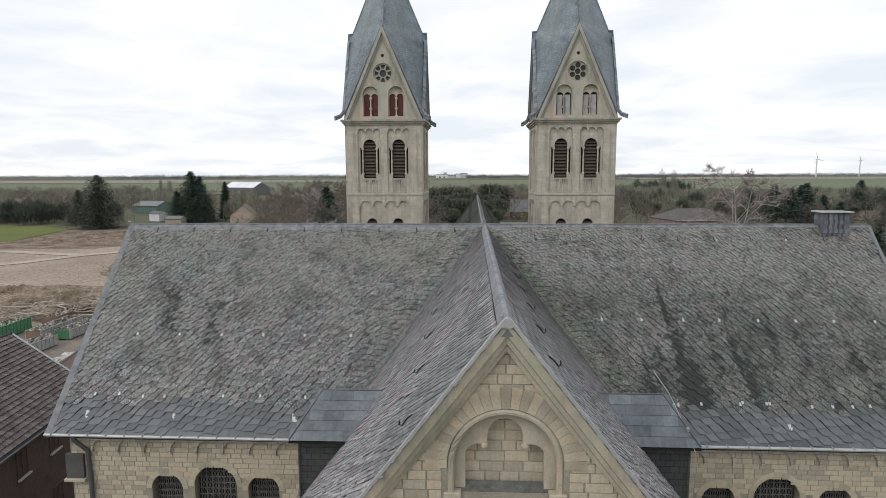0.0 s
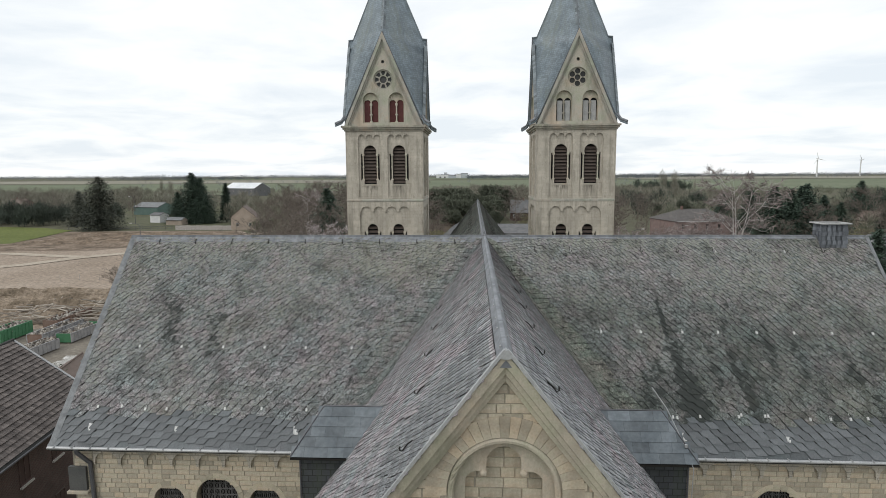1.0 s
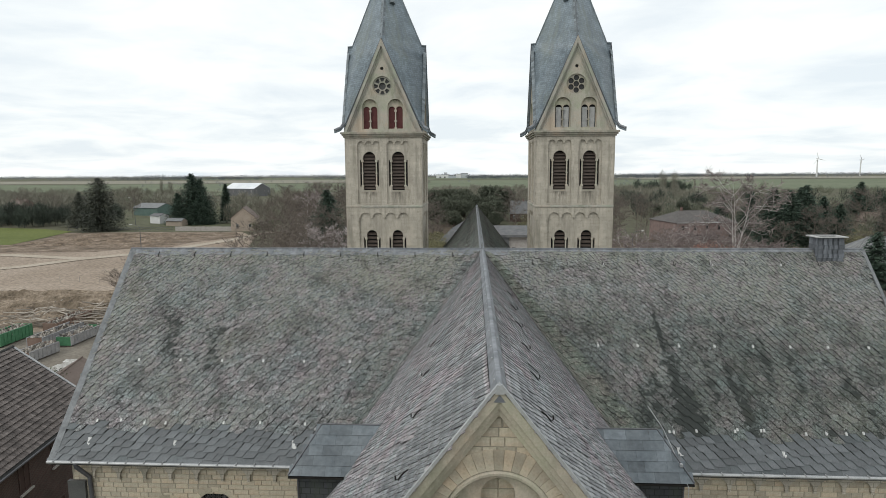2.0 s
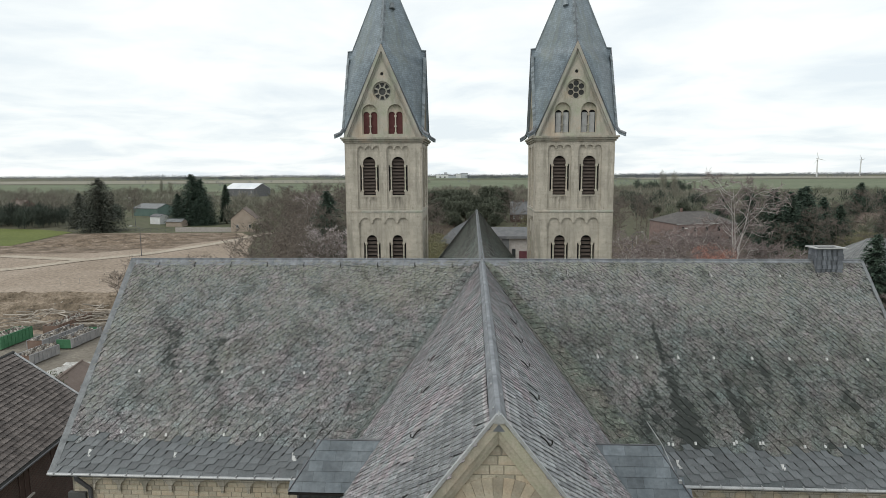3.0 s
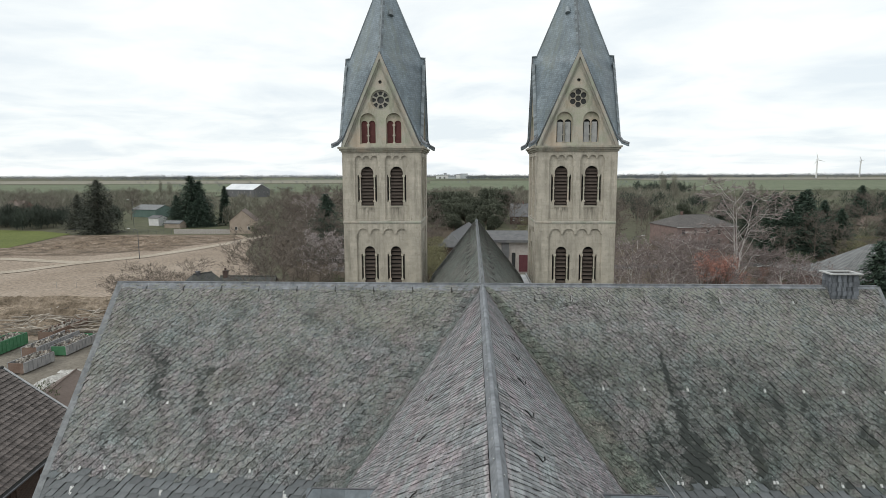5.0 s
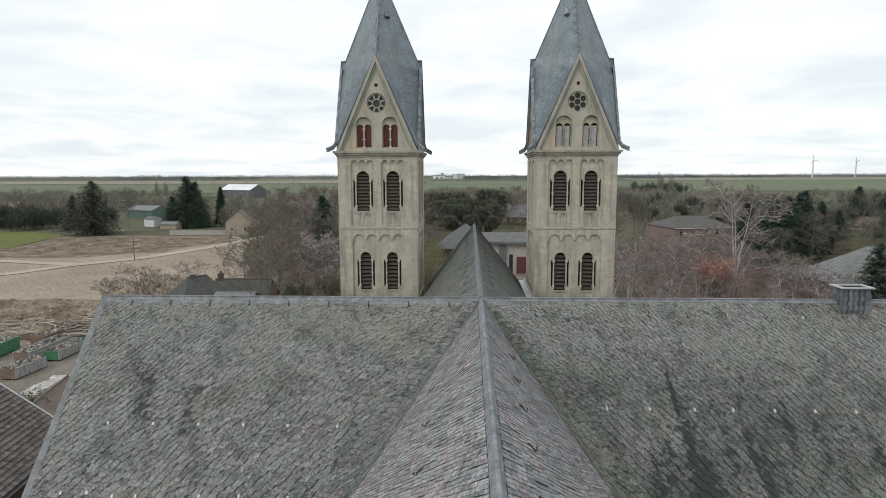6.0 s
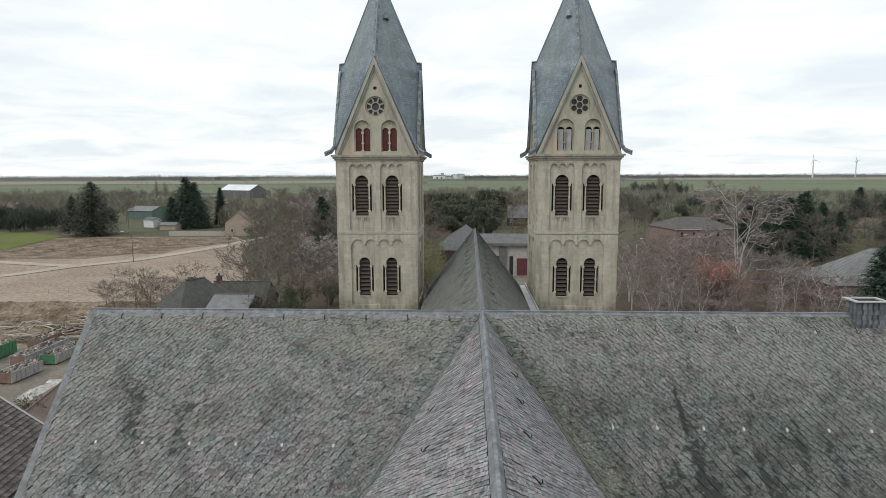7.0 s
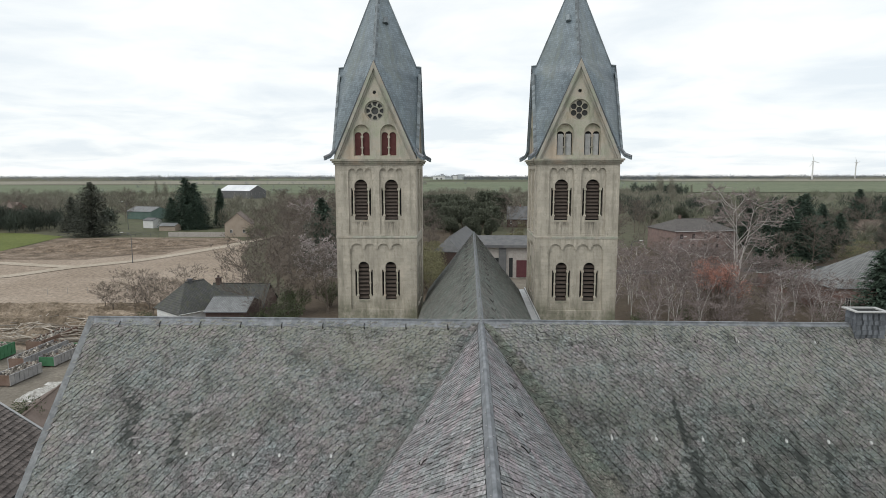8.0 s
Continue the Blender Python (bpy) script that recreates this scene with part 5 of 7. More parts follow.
        for s in (-1, 1):
            # raking mouldings
            bm = bmesh.new()
            dx = Vector((s * HW, 0, ZB - ZA)).normalized()
            nn = Vector((s * (ZA - ZB), 0, HW)).normalized()
            for n0, n1, yy in ((-0.20, 0.03, -0.225), (-0.33, -0.21, -0.09), (-0.44, -0.38, -0.04)) if k == 0 else ((-0.30, -0.06, -0.08), (-0.44, -0.31, -0.03)):
                rows = []
                for n, py in ((n0, y + yy), (n1, y + yy), (n1, y + 0.1), (n0, y + 0.1)):
                    top = Vector((0, py, ZA)) + Vector((0, 0, n / nn.z))
                    low = Vector((s * HW, py, ZB)) + nn * n
                    low = top + dx * ((top.z - ZB) / -dx.z)
                    rows.append((bm.verts.new(top), bm.verts.new(low)))
                for i in range(4):
                    p, q = rows[i], rows[(i + 1) % 4]
                    bm.faces.new((p[0], p[1], q[1], q[0]))
                bm.faces.new([r[0] for r in rows])
                bm.faces.new([r[1] for r in rows])
            # their rakes take the dark slate colour, continuing that painted shade
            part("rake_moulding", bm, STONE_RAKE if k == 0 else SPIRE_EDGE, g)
        if k == 2:
            continue
        for c in (-1.06, 1.06):
            tr = bmesh.new()
            subs = [arch(c - 0.31, 0.275, 29.8, 31.62, 8), arch(c + 0.31, 0.275, 29.8, 31.62, 8)]
            sheet(tr, arch(c, 0.64, 29.76, 32.19, 10), subs, 0.08, Matrix.Translation((0, y + 0.24, 0)))
            tw_win = part("twin_arch", tr, STONE, g, "paired round arches with central colonette")
            for q in (-1, 1):
                part("shutter", boxes((c + q * 0.31 - (0.28 if red else 0.21), c + q * 0.31 + (0.28 if red else 0.21), y + 0.34, y + 0.38, 29.76, 31.6 if red else 31.42)), wood, g, wood_label)
            if not red:
                # black plate paints the darkness round the pale shutters
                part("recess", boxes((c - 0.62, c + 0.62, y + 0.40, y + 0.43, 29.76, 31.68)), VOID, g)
            col = bmesh.new()
            tube(col, [(c, y + 0.20, 29.78), (c, y + 0.20, 31.2)], 0.06, 8)
            box(col, c - 0.1, c + 0.1, y + 0.12, y + 0.28, 31.16, 31.34)
            box(col, c - 0.1, c + 0.1, y + 0.12, y + 0.28, 29.76, 29.9)
            box(col, c - 0.11, c + 0.11, y + 0.10, y + 0.30, 30.36, 30.47)
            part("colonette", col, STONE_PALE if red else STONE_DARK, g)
    # rhombic spire: four faces, each between two gable peaks
    spire = part("spire", None, None, tw, "blue-grey slate rhombic helm")
    R = HW + 0.17
    ZT = 44.15
    for k in range(4):
        A1, A2, C, T = Vector((0, -R, ZA + 0.08)), Vector((R, 0, ZA + 0.08)), Vector((R, -R, ZB)), Vector((0, 0, ZT))
        B1, B2 = Vector((0, -R + 0.40, ZA + 0.13)), Vector((R - 0.40, 0, ZA + 0.13))
        D1, D2 = Vector((0, -R + 0.50, ZA + 0.36)), Vector((R - 0.50, 0, ZA + 0.36))
        G1, G2 = C.lerp(A1, 0.80), C.lerp(A2, 0.80)
        E1, E2 = C.lerp(A1, 0.11), C.lerp(A2, 0.11)
        F1, F2 = C.lerp(A1, 0.04) + Vector((0.16, -0.14, 0.02)), C.lerp(A2, 0.04) + Vector((0.14, -0.16, 0.02))
        tip1, tip2 = C + Vector((0.40, -0.56, 0.10)), C + Vector((0.56, -0.40, 0.10))
        nn = (A1 - T).cross(A2 - T).normalized()
        if nn.z < 0:
            nn = -nn
        pts = (T, A1, E1, E2, A2, F1, F2, tip1, tip2, B1, B2, G1, G2, D1, D2)
        bm = bmesh.new()
        top = [bm.verts.new(p) for p in pts]
        bot = [bm.verts.new(p - (Vector((0, 0, 0.2)) if 4 < i < 9 else nn * 0.14)) for i, p in enumerate(pts)]
        for f in ((0, 13, 14), (13, 9, 10, 14), (9, 11, 12, 10), (9, 1, 11), (10, 12, 4), (11, 2, 3, 12), (2, 5, 6, 3), (5, 7, 8, 6)):
            q = bm.faces.new([top[i] for i in f])
            q.smooth = True
            bm.faces.new([bot[i] for i in f[::-1]])
        for a, b in ((1, 11), (11, 2), (2, 5), (5, 7), (7, 8), (8, 6), (6, 3), (3, 12), (12, 4)):
            bm.faces.new((top[a], bot[a], bot[b], top[b]))
        ob = part("slate_face", bm, SPIRE_SLATE, spire)
        spin = Matrix.Rotation(k * math.pi / 2, 4, "Z")
        ob.matrix_basis = spin
        ob = part("ridge_roll", tube(bmesh.new(), [A1 + Vector((0, -0.03, 0.02)), B1 + Vector((0, 0, 0.02)), D1 + Vector((0, 0, 0.02)), T], 0.055, 6), SPIRE_EDGE, spire)
        ob.matrix_basis = spin
        # kicked-up lead foot at the corner
        ob = part("corner_foot", tube(bmesh.new(), [E1.lerp(E2, 0.5) + nn * 0.03, F1.lerp(F2, 0.5) + Vector((0, 0, 0.06)), tip1.lerp(tip2, 0.5) + Vector((0, 0, 0.03))], [0.07, 0.11, 0.13], 7), LEAD, spire)
        ob.matrix_basis = spin
        for sgn in (0, 1):
            P, Qn = (A1, E1) if sgn == 0 else (A2, E2)
            ob = part("verge_strip", tube(bmesh.new(), [P, Qn, F1 if sgn == 0 else F2, tip1 if sgn == 0 else tip2], 0.028, 6), GREY_METAL, spire)
            ob.matrix_basis = spin
            # stepped border slates along the side verges
            if (k, sgn) in ((0, 1), (3, 0)):
                along = (Qn - P).normalized()
                across = nn.cross(along).normalized()
                if across.dot((A1 if sgn else A2) - P) < 0:
                    across = -across
                me = border_slate()
                turn_m = Matrix((across, along, nn)).transposed().to_4x4()
                n_b = int((Qn - P).length * 0.9 / 0.21)
                for i in range(n_b):
                    ob = new("border_slate", me)
                    ob.parent = spire
                    o = P.lerp(Qn, 0.10 + 0.9 * i / n_b) + nn * 0.02 - across * 0.03
                    ob.matrix_basis = spin @ Matrix.Translation(o) @ turn_m
        # overlapping ridge slates
        if k in (0, 3):
            me = border_slate()
            top_p, low_p = (T, D1) if k == 0 else (T, D2)
            along = (low_p - top_p).normalized()
            across = nn.cross(along).normalized()
            if across.dot((A2 if k == 0 else A1) - T) < 0:
                across = -across
            turn_m = Matrix((across, along, nn)).transposed().to_4x4()
            for i in range(34):
                ob = new("ridge_slate", me)
                ob.parent = spire
                ob.matrix_basis = spin @ Matrix.Translation(top_p.lerp(low_p, 0.05 + 0.93 * i / 34) + nn * 0.008) @ turn_m @ Matrix.Diagonal((0.75, 1.0, 0.6, 1))
        if k == (0 if red else 3):
            edge = D1 if red else D2
            m = T.lerp(edge, 0.52) + (T.lerp(A2 if red else A1, 0.52) - T.lerp(edge, 0.52)) * 0.36 + nn * 0.03
            bm = bmesh.new()
            bmesh.ops.create_cone(bm, cap_ends=True, segments=10, radius1=0.24, radius2=0.17, depth=0.55, matrix=Matrix.Translation(m) @ (T - edge).to_track_quat("Z", "Y").to_matrix().to_4x4())
            ob = part("roof_vent", bm, SPIRE_EDGE, spire)
            ob.matrix_basis = spin
    return tw


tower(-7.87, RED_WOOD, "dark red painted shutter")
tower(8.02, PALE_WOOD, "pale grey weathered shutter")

# ---- ground ----
FIELD = ground_mat("rough_farmland", [(0.28, (0.105, 0.09, 0.066)), (0.45, (0.098, 0.094, 0.062)), (0.6, (0.10, 0.105, 0.062)), (0.78, (0.145, 0.125, 0.095))], 0.008, 0.25)
MUD = ground_mat("bare_earth", [(0.25, (0.235, 0.185, 0.14)), (0.5, (0.31, 0.25, 0.197)), (0.75, (0.38, 0.315, 0.255))], 0.05, 1.1, (0.5, 1.4), 1.0)
MUD_RED = ground_mat("turned_earth", [(0.32, (0.080, 0.062, 0.044)), (0.48, (0.165, 0.125, 0.092)), (0.66, (0.285, 0.225, 0.175))], 0.16, 1.4, (0.42, 1.5), 1.0)
TRACK = ground_mat("pale_gravel", [(0.3, (0.33, 0.28, 0.22)), (0.7, (0.45, 0.39, 0.32))], 0.1, 1.5)
GRASS = ground_mat("meadow_grass", [(0.3, (0.095, 0.115, 0.030)), (0.7, (0.14, 0.16, 0.046))], 0.04, 0.8)
# far fields: crop and stubble tones paled and greyed for distance haze
CROP = ground_mat("winter_crop", [(0.3, (0.115, 0.138, 0.082)), (0.7, (0.15, 0.168, 0.108))], 0.004, 0.05)
STUBBLE = ground_mat("stubble_field", [(0.3, (0.205, 0.192, 0.150)), (0.7, (0.262, 0.245, 0.198))], 0.004, 0.05)
YARD = ground_mat("concrete_yard", [(0.3, (0.16, 0.14, 0.115)), (0.7, (0.24, 0.215, 0.18))], 0.2, 2.0)


def patch(name, pts, z, mat, label, category="ground"):
    return solid(name, mesh(name, [(x, y, z) for x, y in pts], [tuple(range(len(pts)))], mat), None, label, category, kind="structure")


def ribbon(name, pts, width, z, mat, label):
    v, f = [], []
    for i, p in enumerate(pts):
        d = (Vector(pts[min(i + 1, len(pts) - 1)]) - Vector(pts[max(i - 1, 0)])).normalized()
        s = Vector((-d.y, d.x)) * width / 2
        v += [(p[0] + s.x, p[1] + s.y, z), (p[0] - s.x, p[1] - s.y, z)]
        if i:
            f.append((2 * i - 2, 2 * i - 1, 2 * i + 1, 2 * i))
    return solid(name, mesh(name, v, f, mat), None, label, "track", kind="structure")


patch("ground", [(-4600, -700), (4600, -700), (4600, 4800), (-4600, 4800)], 0.0, FIELD, "wide flat farmland with brown and green vegetation")
patch("mud_field", [(-420, 90), (-95, 84), (-50, 92), (-44, 125), (-58, 158), (-78, 200), (-90, 240), (-104, 262), (-150, 262), (-182, 258), (-176, 235), (-172, 212), (-420, 160)], 0.04, MUD, "bare brown earth field after demolition")
patch("turned_soil", [(-420, 200), (-172, 213), (-177, 238), (-183, 258), (-150, 260.5), (-106, 260), (-95, 243), (-112, 214), (-128, 194), (-420, 168)], 0.08, MUD_RED, "reddish turned soil beside the track")
patch("meadow", [(-480, 176), (-173, 213), (-178, 236), (-184, 264), (-208, 277), (-480, 330)], 0.13, GRASS, "bright green meadow")
ribbon("dirt_track", [(-170, 130), (-140, 150), (-128.5, 162), (-122, 176), (-109, 191), (-102, 208), (-95.5, 230), (-93.5, 246), (-90, 262)], 5.0, 0.17, TRACK, "pale gravel track across the bare earth")
ribbon("side_track", [(-205, 187), (-170, 186), (-150, 185), (-131, 180), (-122, 178)], 4.4, 0.15, TRACK, "pale gravel side track")
patch("yard", [(-80, 52), (-22, 36), (-22, 95), (-56, 99), (-78, 92)], 0.06, YARD, "worn concrete yard beside the skips", "yard")
level = 0.25
for x0, x1, y0, y1, mat, label in ((-1700, -60, 820, 1500, CROP, "green winter crop field"), (-2600, -200, 1560, 2250, STUBBLE, "pale stubble field"), (-60, 1500, 850, 1900, CROP, "green winter crop field"), (-1300, 700, 2350, 3000, CROP, "green winter crop field"),
                                   (600, 2600, 1950, 2700, STUBBLE, "pale stubble field"), (-700, -330, 560, 760, CROP, "green winter crop field"), (1500, 2600, 1000, 1800, CROP, "green winter crop field"), (-1500, -720, 520, 780, STUBBLE, "pale stubble field")):
    sk = (x0 + x1) * 0.04
    level += 0.12
    patch("field", [(x0, y0 + sk), (x1, y0 - sk * 0.5), (x1 + 60, y1), (x0 - 80, y1 + sk)], level, mat, label, "field")
patch("garden_ground", [(14, 86), (120, 86), (120, 230), (34, 230)], 0.03, ground_mat("leaf_litter", [(0.3, (0.075, 0.058, 0.042)), (0.7, (0.115, 0.09, 0.066))], 0.1, 1.2), "brown leaf litter under bare trees")
patch("garden_ground", [(-42, 95), (-8, 95), (-8, 300), (-88, 300), (-88, 262), (-70, 200), (-50, 158), (-40, 128)], 0.06, bpy.data.materials["leaf_litter"], "brown leaf litter and rough grass under trees")
patch("street", [(4, 110), (22, 110), (22, 168), (4, 168)], 0.05, YARD, "pale paved street behind the church", "street")
ribbon("village_road", [(-40, 168), (20, 172), (60, 176), (140, 190)], 7, 0.07, plain("asphalt", (0.045, 0.045, 0.045), (0.06, 0.06, 0.058), 0.3, 0.9), "grey asphalt village road")


def heaps(name, x0, x1, y0, y1, nx, ny, height, mat, label, seed, ridged=True):
    rng = random.Random(seed)
    v, f = [], []
    for j in range(ny + 1):
        for i in range(nx + 1):
            u, w = i / nx, j / ny
            x, y = x0 + (x1 - x0) * u, y0 + (y1 - y0) * w
            edge = min(1, 6 * min(u, 1 - u, w, 1 - w))
            h = noise.fractal(Vector((x * 0.06 + y * 0.03 + seed, y * 0.95, seed)), 0.8, 2.0, 6) * 0.8 + 0.2
            h = abs(h) if ridged else max(h, 0)
            v.append((x, y, 0.02 + edge * height * max(h, 0) + edge * rng.uniform(0, 0.12) * height))
    for j in range(ny):
        for i in range(nx):
            a = j * (nx + 1) + i
            f.append((a, a + 1, a + nx + 2, a + nx + 1))
    return solid(name, mesh(name, v, f, mat), None, label, "earth", kind="stuff")


MUD_HEAP = ground_mat("rutted_earth", [(0.32, (0.105, 0.084, 0.060)), (0.48, (0.225, 0.180, 0.135)), (0.66, (0.37, 0.305, 0.24))], 0.16, 1.4, (0.5, 1.45), 1.0)
heaps("earth_heap", -130, -58, 96, 128, 200, 130, 2.0, MUD_HEAP, "rutted heaps of brown earth and rubble", 3)
heaps("earth_heap", -175, -108, 205, 256, 60, 40, 1.3, MUD_RED, "low mounds of reddish soil", 5)
heaps("plaster_rubble", -58.0, -52.5, 71.5, 79.0, 60, 80, 0.9, plain("white_rubble", (0.24, 0.225, 0.20), (0.66, 0.65, 0.63), 1.7, 0.9, fine=5, relief=1.0), "heap of whitish plaster rubble on the yard", 9, False)

# ---- skips ----
RUST = plain("rusty_steel", (0.16, 0.10, 0.075), (0.26, 0.19, 0.155), 0.8, 0.8, 0.1)
GREY_PAINT = plain("scratched_grey_paint", (0.24, 0.24, 0.25), (0.38, 0.37, 0.36), 0.9, 0.7, 0.1)
GREEN_PAINT = plain("green_paint", (0.055, 0.165, 0.080), (0.085, 0.235, 0.125), 1.2, 0.6)
DEBRIS = plain("mixed_debris", (0.16, 0.13, 0.10), (0.42, 0.40, 0.37), 3.0, 0.9, fine=12, relief=0.8, island=True, spread=0.6)


def skip(at, turn, length, height, side_mat, end_mat, label, seed):
    """Open roll-off skip with ribbed sides and a rubble fill."""
    rng = random.Random(seed)
    sk = thing("skip_container", label, "container", at, turn, group="skips in the yard")
    W = 2.4
    for x in (0.0, W - 0.08):
        part("side_wall", boxes((x, x + 0.08, 0, length, 0.18, height)), side_mat, sk)
        n = int(length / 0.75)
        for k in range(n + 1):
            y = 0.05 + (length - 0.1) * k / n
            xx = x - 0.07 if x == 0 else x + 0.08
            part("rib", boxes((xx, xx + 0.07, y - 0.04, y + 0.04, 0.2, height - 0.02)), side_mat, sk)
        part("top_rail", boxes((x - 0.04, x + 0.12, 0, length, height, height + 0.09), bevel=0.02), side_mat, sk)
    for y in (0.0, length - 0.08):
        part("end_wall", boxes((0.081, W - 0.081, y, y + 0.08, 0.18, height + 0.05)), end_mat, sk)
    part("frame_rail", boxes((0.5, 0.68, 0.05, length - 0.05, 0.0, 0.17), bevel=0.02), RUST, sk)
    part("frame_rail", boxes((1.72, 1.9, 0.05, length - 0.05, 0.0, 0.17), bevel=0.02), RUST, sk)
    part("floor", boxes((0.081, W - 0.081, 0.081, length - 0.081, 0.18, 0.26)), RUST, sk)
    v, f = [], []
    for k in range(170):
        c = Vector((rng.uniform(0.25, W - 0.25), rng.uniform(0.3, length - 0.3), height - 0.45 + rng.uniform(-0.1, 0.5)))
        e = Euler((rng.uniform(0, 6), rng.uniform(0, 6), rng.uniform(0, 6))).to_matrix()
        s = Vector((rng.uniform(0.06, 0.5), rng.uniform(0.04, 0.16), rng.uniform(0.02, 0.1)))
        i = len(v)
        v += [c + e @ Vector((sx * s.x, sy * s.y, sz * s.z)) for sz in (-1, 1) for sy in (-1, 1) for sx in (-1, 1)]
        f += [tuple(i + q for q in t) for t in ((0, 2, 3, 1), (4, 5, 7, 6), (0, 1, 5, 4), (2, 6, 7, 3), (0, 4, 6, 2), (1, 3, 7, 5))]
    ob = part("rubble_fill", mesh("rubble_fill", v, f, DEBRIS), None, sk, "broken timber and plaster rubble")
    ob["kind"] = "stuff"
    part("fill_bed", boxes((0.09, W - 0.09, 0.09, length - 0.09, 0.27, height - 0.5)), RUST, sk)
    return sk


skip((-64.1, 77.0, 0.06), -3, 5.6, 1.55, GREY_PAINT, RUST, "grey ribbed steel skip full of rubble", 1)
skip((-63.85, 85.1, 0.06), 0, 7.6, 1.5, GREY_PAINT, GREEN_PAINT, "grey and green steel skip of white rubble", 2)
skip((-66.8, 83.0, 0.06), 1, 9.8, 1.9, GREY_PAINT, RUST, "grey ribbed skip with a rusty end wall", 3)
skip((-74.2, 84.0, 0.06), 2, 7.0, 2.0, GREEN_PAINT, GREEN_PAINT, "green steel skip beside a rusty one", 4)
skip((-71.4, 92.6, 0.06), 2, 9.5, 1.6, RUST, RUST, "long rusty brown skip with timber", 5)

# loose boards and beams from the demolition, thrown down behind the skips
rng = random.Random(17)
v, f = [], []
for k in range(240):
    c = Vector((rng.uniform(-84, -59), rng.uniform(95, 112), 0.3 + rng.random() * 1.3))
    e = Euler((rng.uniform(-0.15, 0.15), rng.uniform(-0.2, 0.2), rng.choice((0.2, 0.35, 0.5, 1.7, 2.8)) + rng.uniform(-0.25, 0.25))).to_matrix()
    h = Vector((rng.uniform(0.8, 2.6), rng.uniform(0.06, 0.2), rng.uniform(0.03, 0.09)))
    i = len(v)
    v += [c + e @ Vector((sx * h.x, sy * h.y, sz * h.z)) for sz in (-1, 1) for sy in (-1, 1) for sx in (-1, 1)]
    f += [tuple(i + q for q in t) for t in ((0, 2, 3, 1), (4, 5, 7, 6), (0, 1, 5, 4), (2, 6, 7, 3), (0, 4, 6, 2), (1, 3, 7, 5))]
solid("timber_debris", mesh("timber_debris", v, f, plain("weathered_boards", (0.17, 0.14, 0.11), (0.40, 0.36, 0.31), 0.7, 0.9, fine=9, relief=0.3, island=True, spread=0.55)), None, "loose pale and brown boards among the rubble", "timber", kind="stuff")

# ---- houses ----
ROOF_GREY = plain("grey_roof_tiles", (0.10, 0.10, 0.105), (0.16, 0.16, 0.16), 0.6, 0.8, fine=6)
ROOF_PALE = courses("pale_fibre_slates", (0.25, 0.26, 0.26), (0.20, 0.205, 0.21), (0.13, 0.13, 0.135), 0.45, 0.3, "xy", joint=0.03)
ROOF_DARK = courses("dark_slate_roof", (0.10, 0.10, 0.098), (0.072, 0.073, 0.072), (0.045, 0.045, 0.045), 0.4, 0.26, "xy", joint=0.03, grime=(0.085, 0.09, 0.06))
BRICK_GREY = courses("greyish_brick", (0.285, 0.190, 0.172), (0.235, 0.160, 0.146), (0.21, 0.18, 0.165), 0.25, 0.08, "sum")
ROOF_UMBER = courses("grey_brown_roof_tiles", (0.135, 0.122, 0.115), (0.105, 0.096, 0.092), (0.07, 0.065, 0.062), 0.5, 0.34, "xy", joint=0.04)
ROOF_BROWN = plain("brown_roof_tiles", (0.12, 0.09, 0.075), (0.18, 0.14, 0.12), 0.6, 0.8, fine=6)
BRICK_DARK = courses("dark_red_brick", (0.085, 0.045, 0.038), (0.062, 0.036, 0.032), (0.10, 0.085, 0.075), 0.25, 0.08, "sum")
BRICK_RED = courses("red_brick", (0.20, 0.10, 0.085), (0.165, 0.088, 0.076), (0.20, 0.17, 0.15), 0.25, 0.08, "sum")
BRICK_PALE = plain("pale_rendered_brick", (0.32, 0.265, 0.215), (0.40, 0.335, 0.275), 0.5, 0.9, fine=5)
RENDER_WHITE = plain("white_render", (0.60, 0.60, 0.60), (0.74, 0.74, 0.73), 0.4, 0.9, fine=4)
GREEN_SHEET = plain("green_sheet_wall", (0.085, 0.135, 0.118), (0.115, 0.17, 0.15), 0.4, 0.7, fine=4)
WHITE_SHEET = plain("white_sheet_roof", (0.62, 0.64, 0.67), (0.78, 0.79, 0.80), 0.1, 0.6, fine=2)
GLASS = plain("dark_window_glass", (0.02, 0.022, 0.025), (0.035, 0.037, 0.04), 1.0, 0.12, relief=0, spec=0.6)
FRAME = plain("white_window_frame", (0.55, 0.55, 0.54), (0.68, 0.68, 0.66), 2.0, 0.6)
SILL = plain("pale_stone_sill", (0.33, 0.30, 0.28), (0.44, 0.41, 0.38), 2.0, 0.9)


def window(parent, m, w, h, frame_mat=None, pane_mat=None, name="window"):
    """Framed window on a wall face: local x along the wall, z up, -y outwards."""
    win = part(name, None, None, parent)
    win.matrix_basis = m
    part("pane", boxes((-w / 2, w / 2, -0.02, 0.03, 0, h)), pane_mat or GLASS, win)
    fr = bmesh.new()
    for a in ((-w / 2 - 0.06, -w / 2 + 0.04, -0.05, 0.03, -0.05, h + 0.05), (w / 2 - 0.04, w / 2 + 0.06, -0.05, 0.03, -0.05, h + 0.05), (-w / 2 + 0.04, w / 2 - 0.04, -0.05, 0.03, h - 0.03, h + 0.05), (-w / 2 + 0.04, w / 2 - 0.04, -0.05, 0.03, -0.05, 0.04), (-0.03, 0.03, -0.045, 0.0, 0.04, h - 0.03)):
        box(fr, *a)
    part("frame", fr, frame_mat or FRAME, win)
    part("sill", boxes((-w / 2 - 0.15, w / 2 + 0.15, -0.18, -0.051, -0.16, -0.05)), SILL, win)


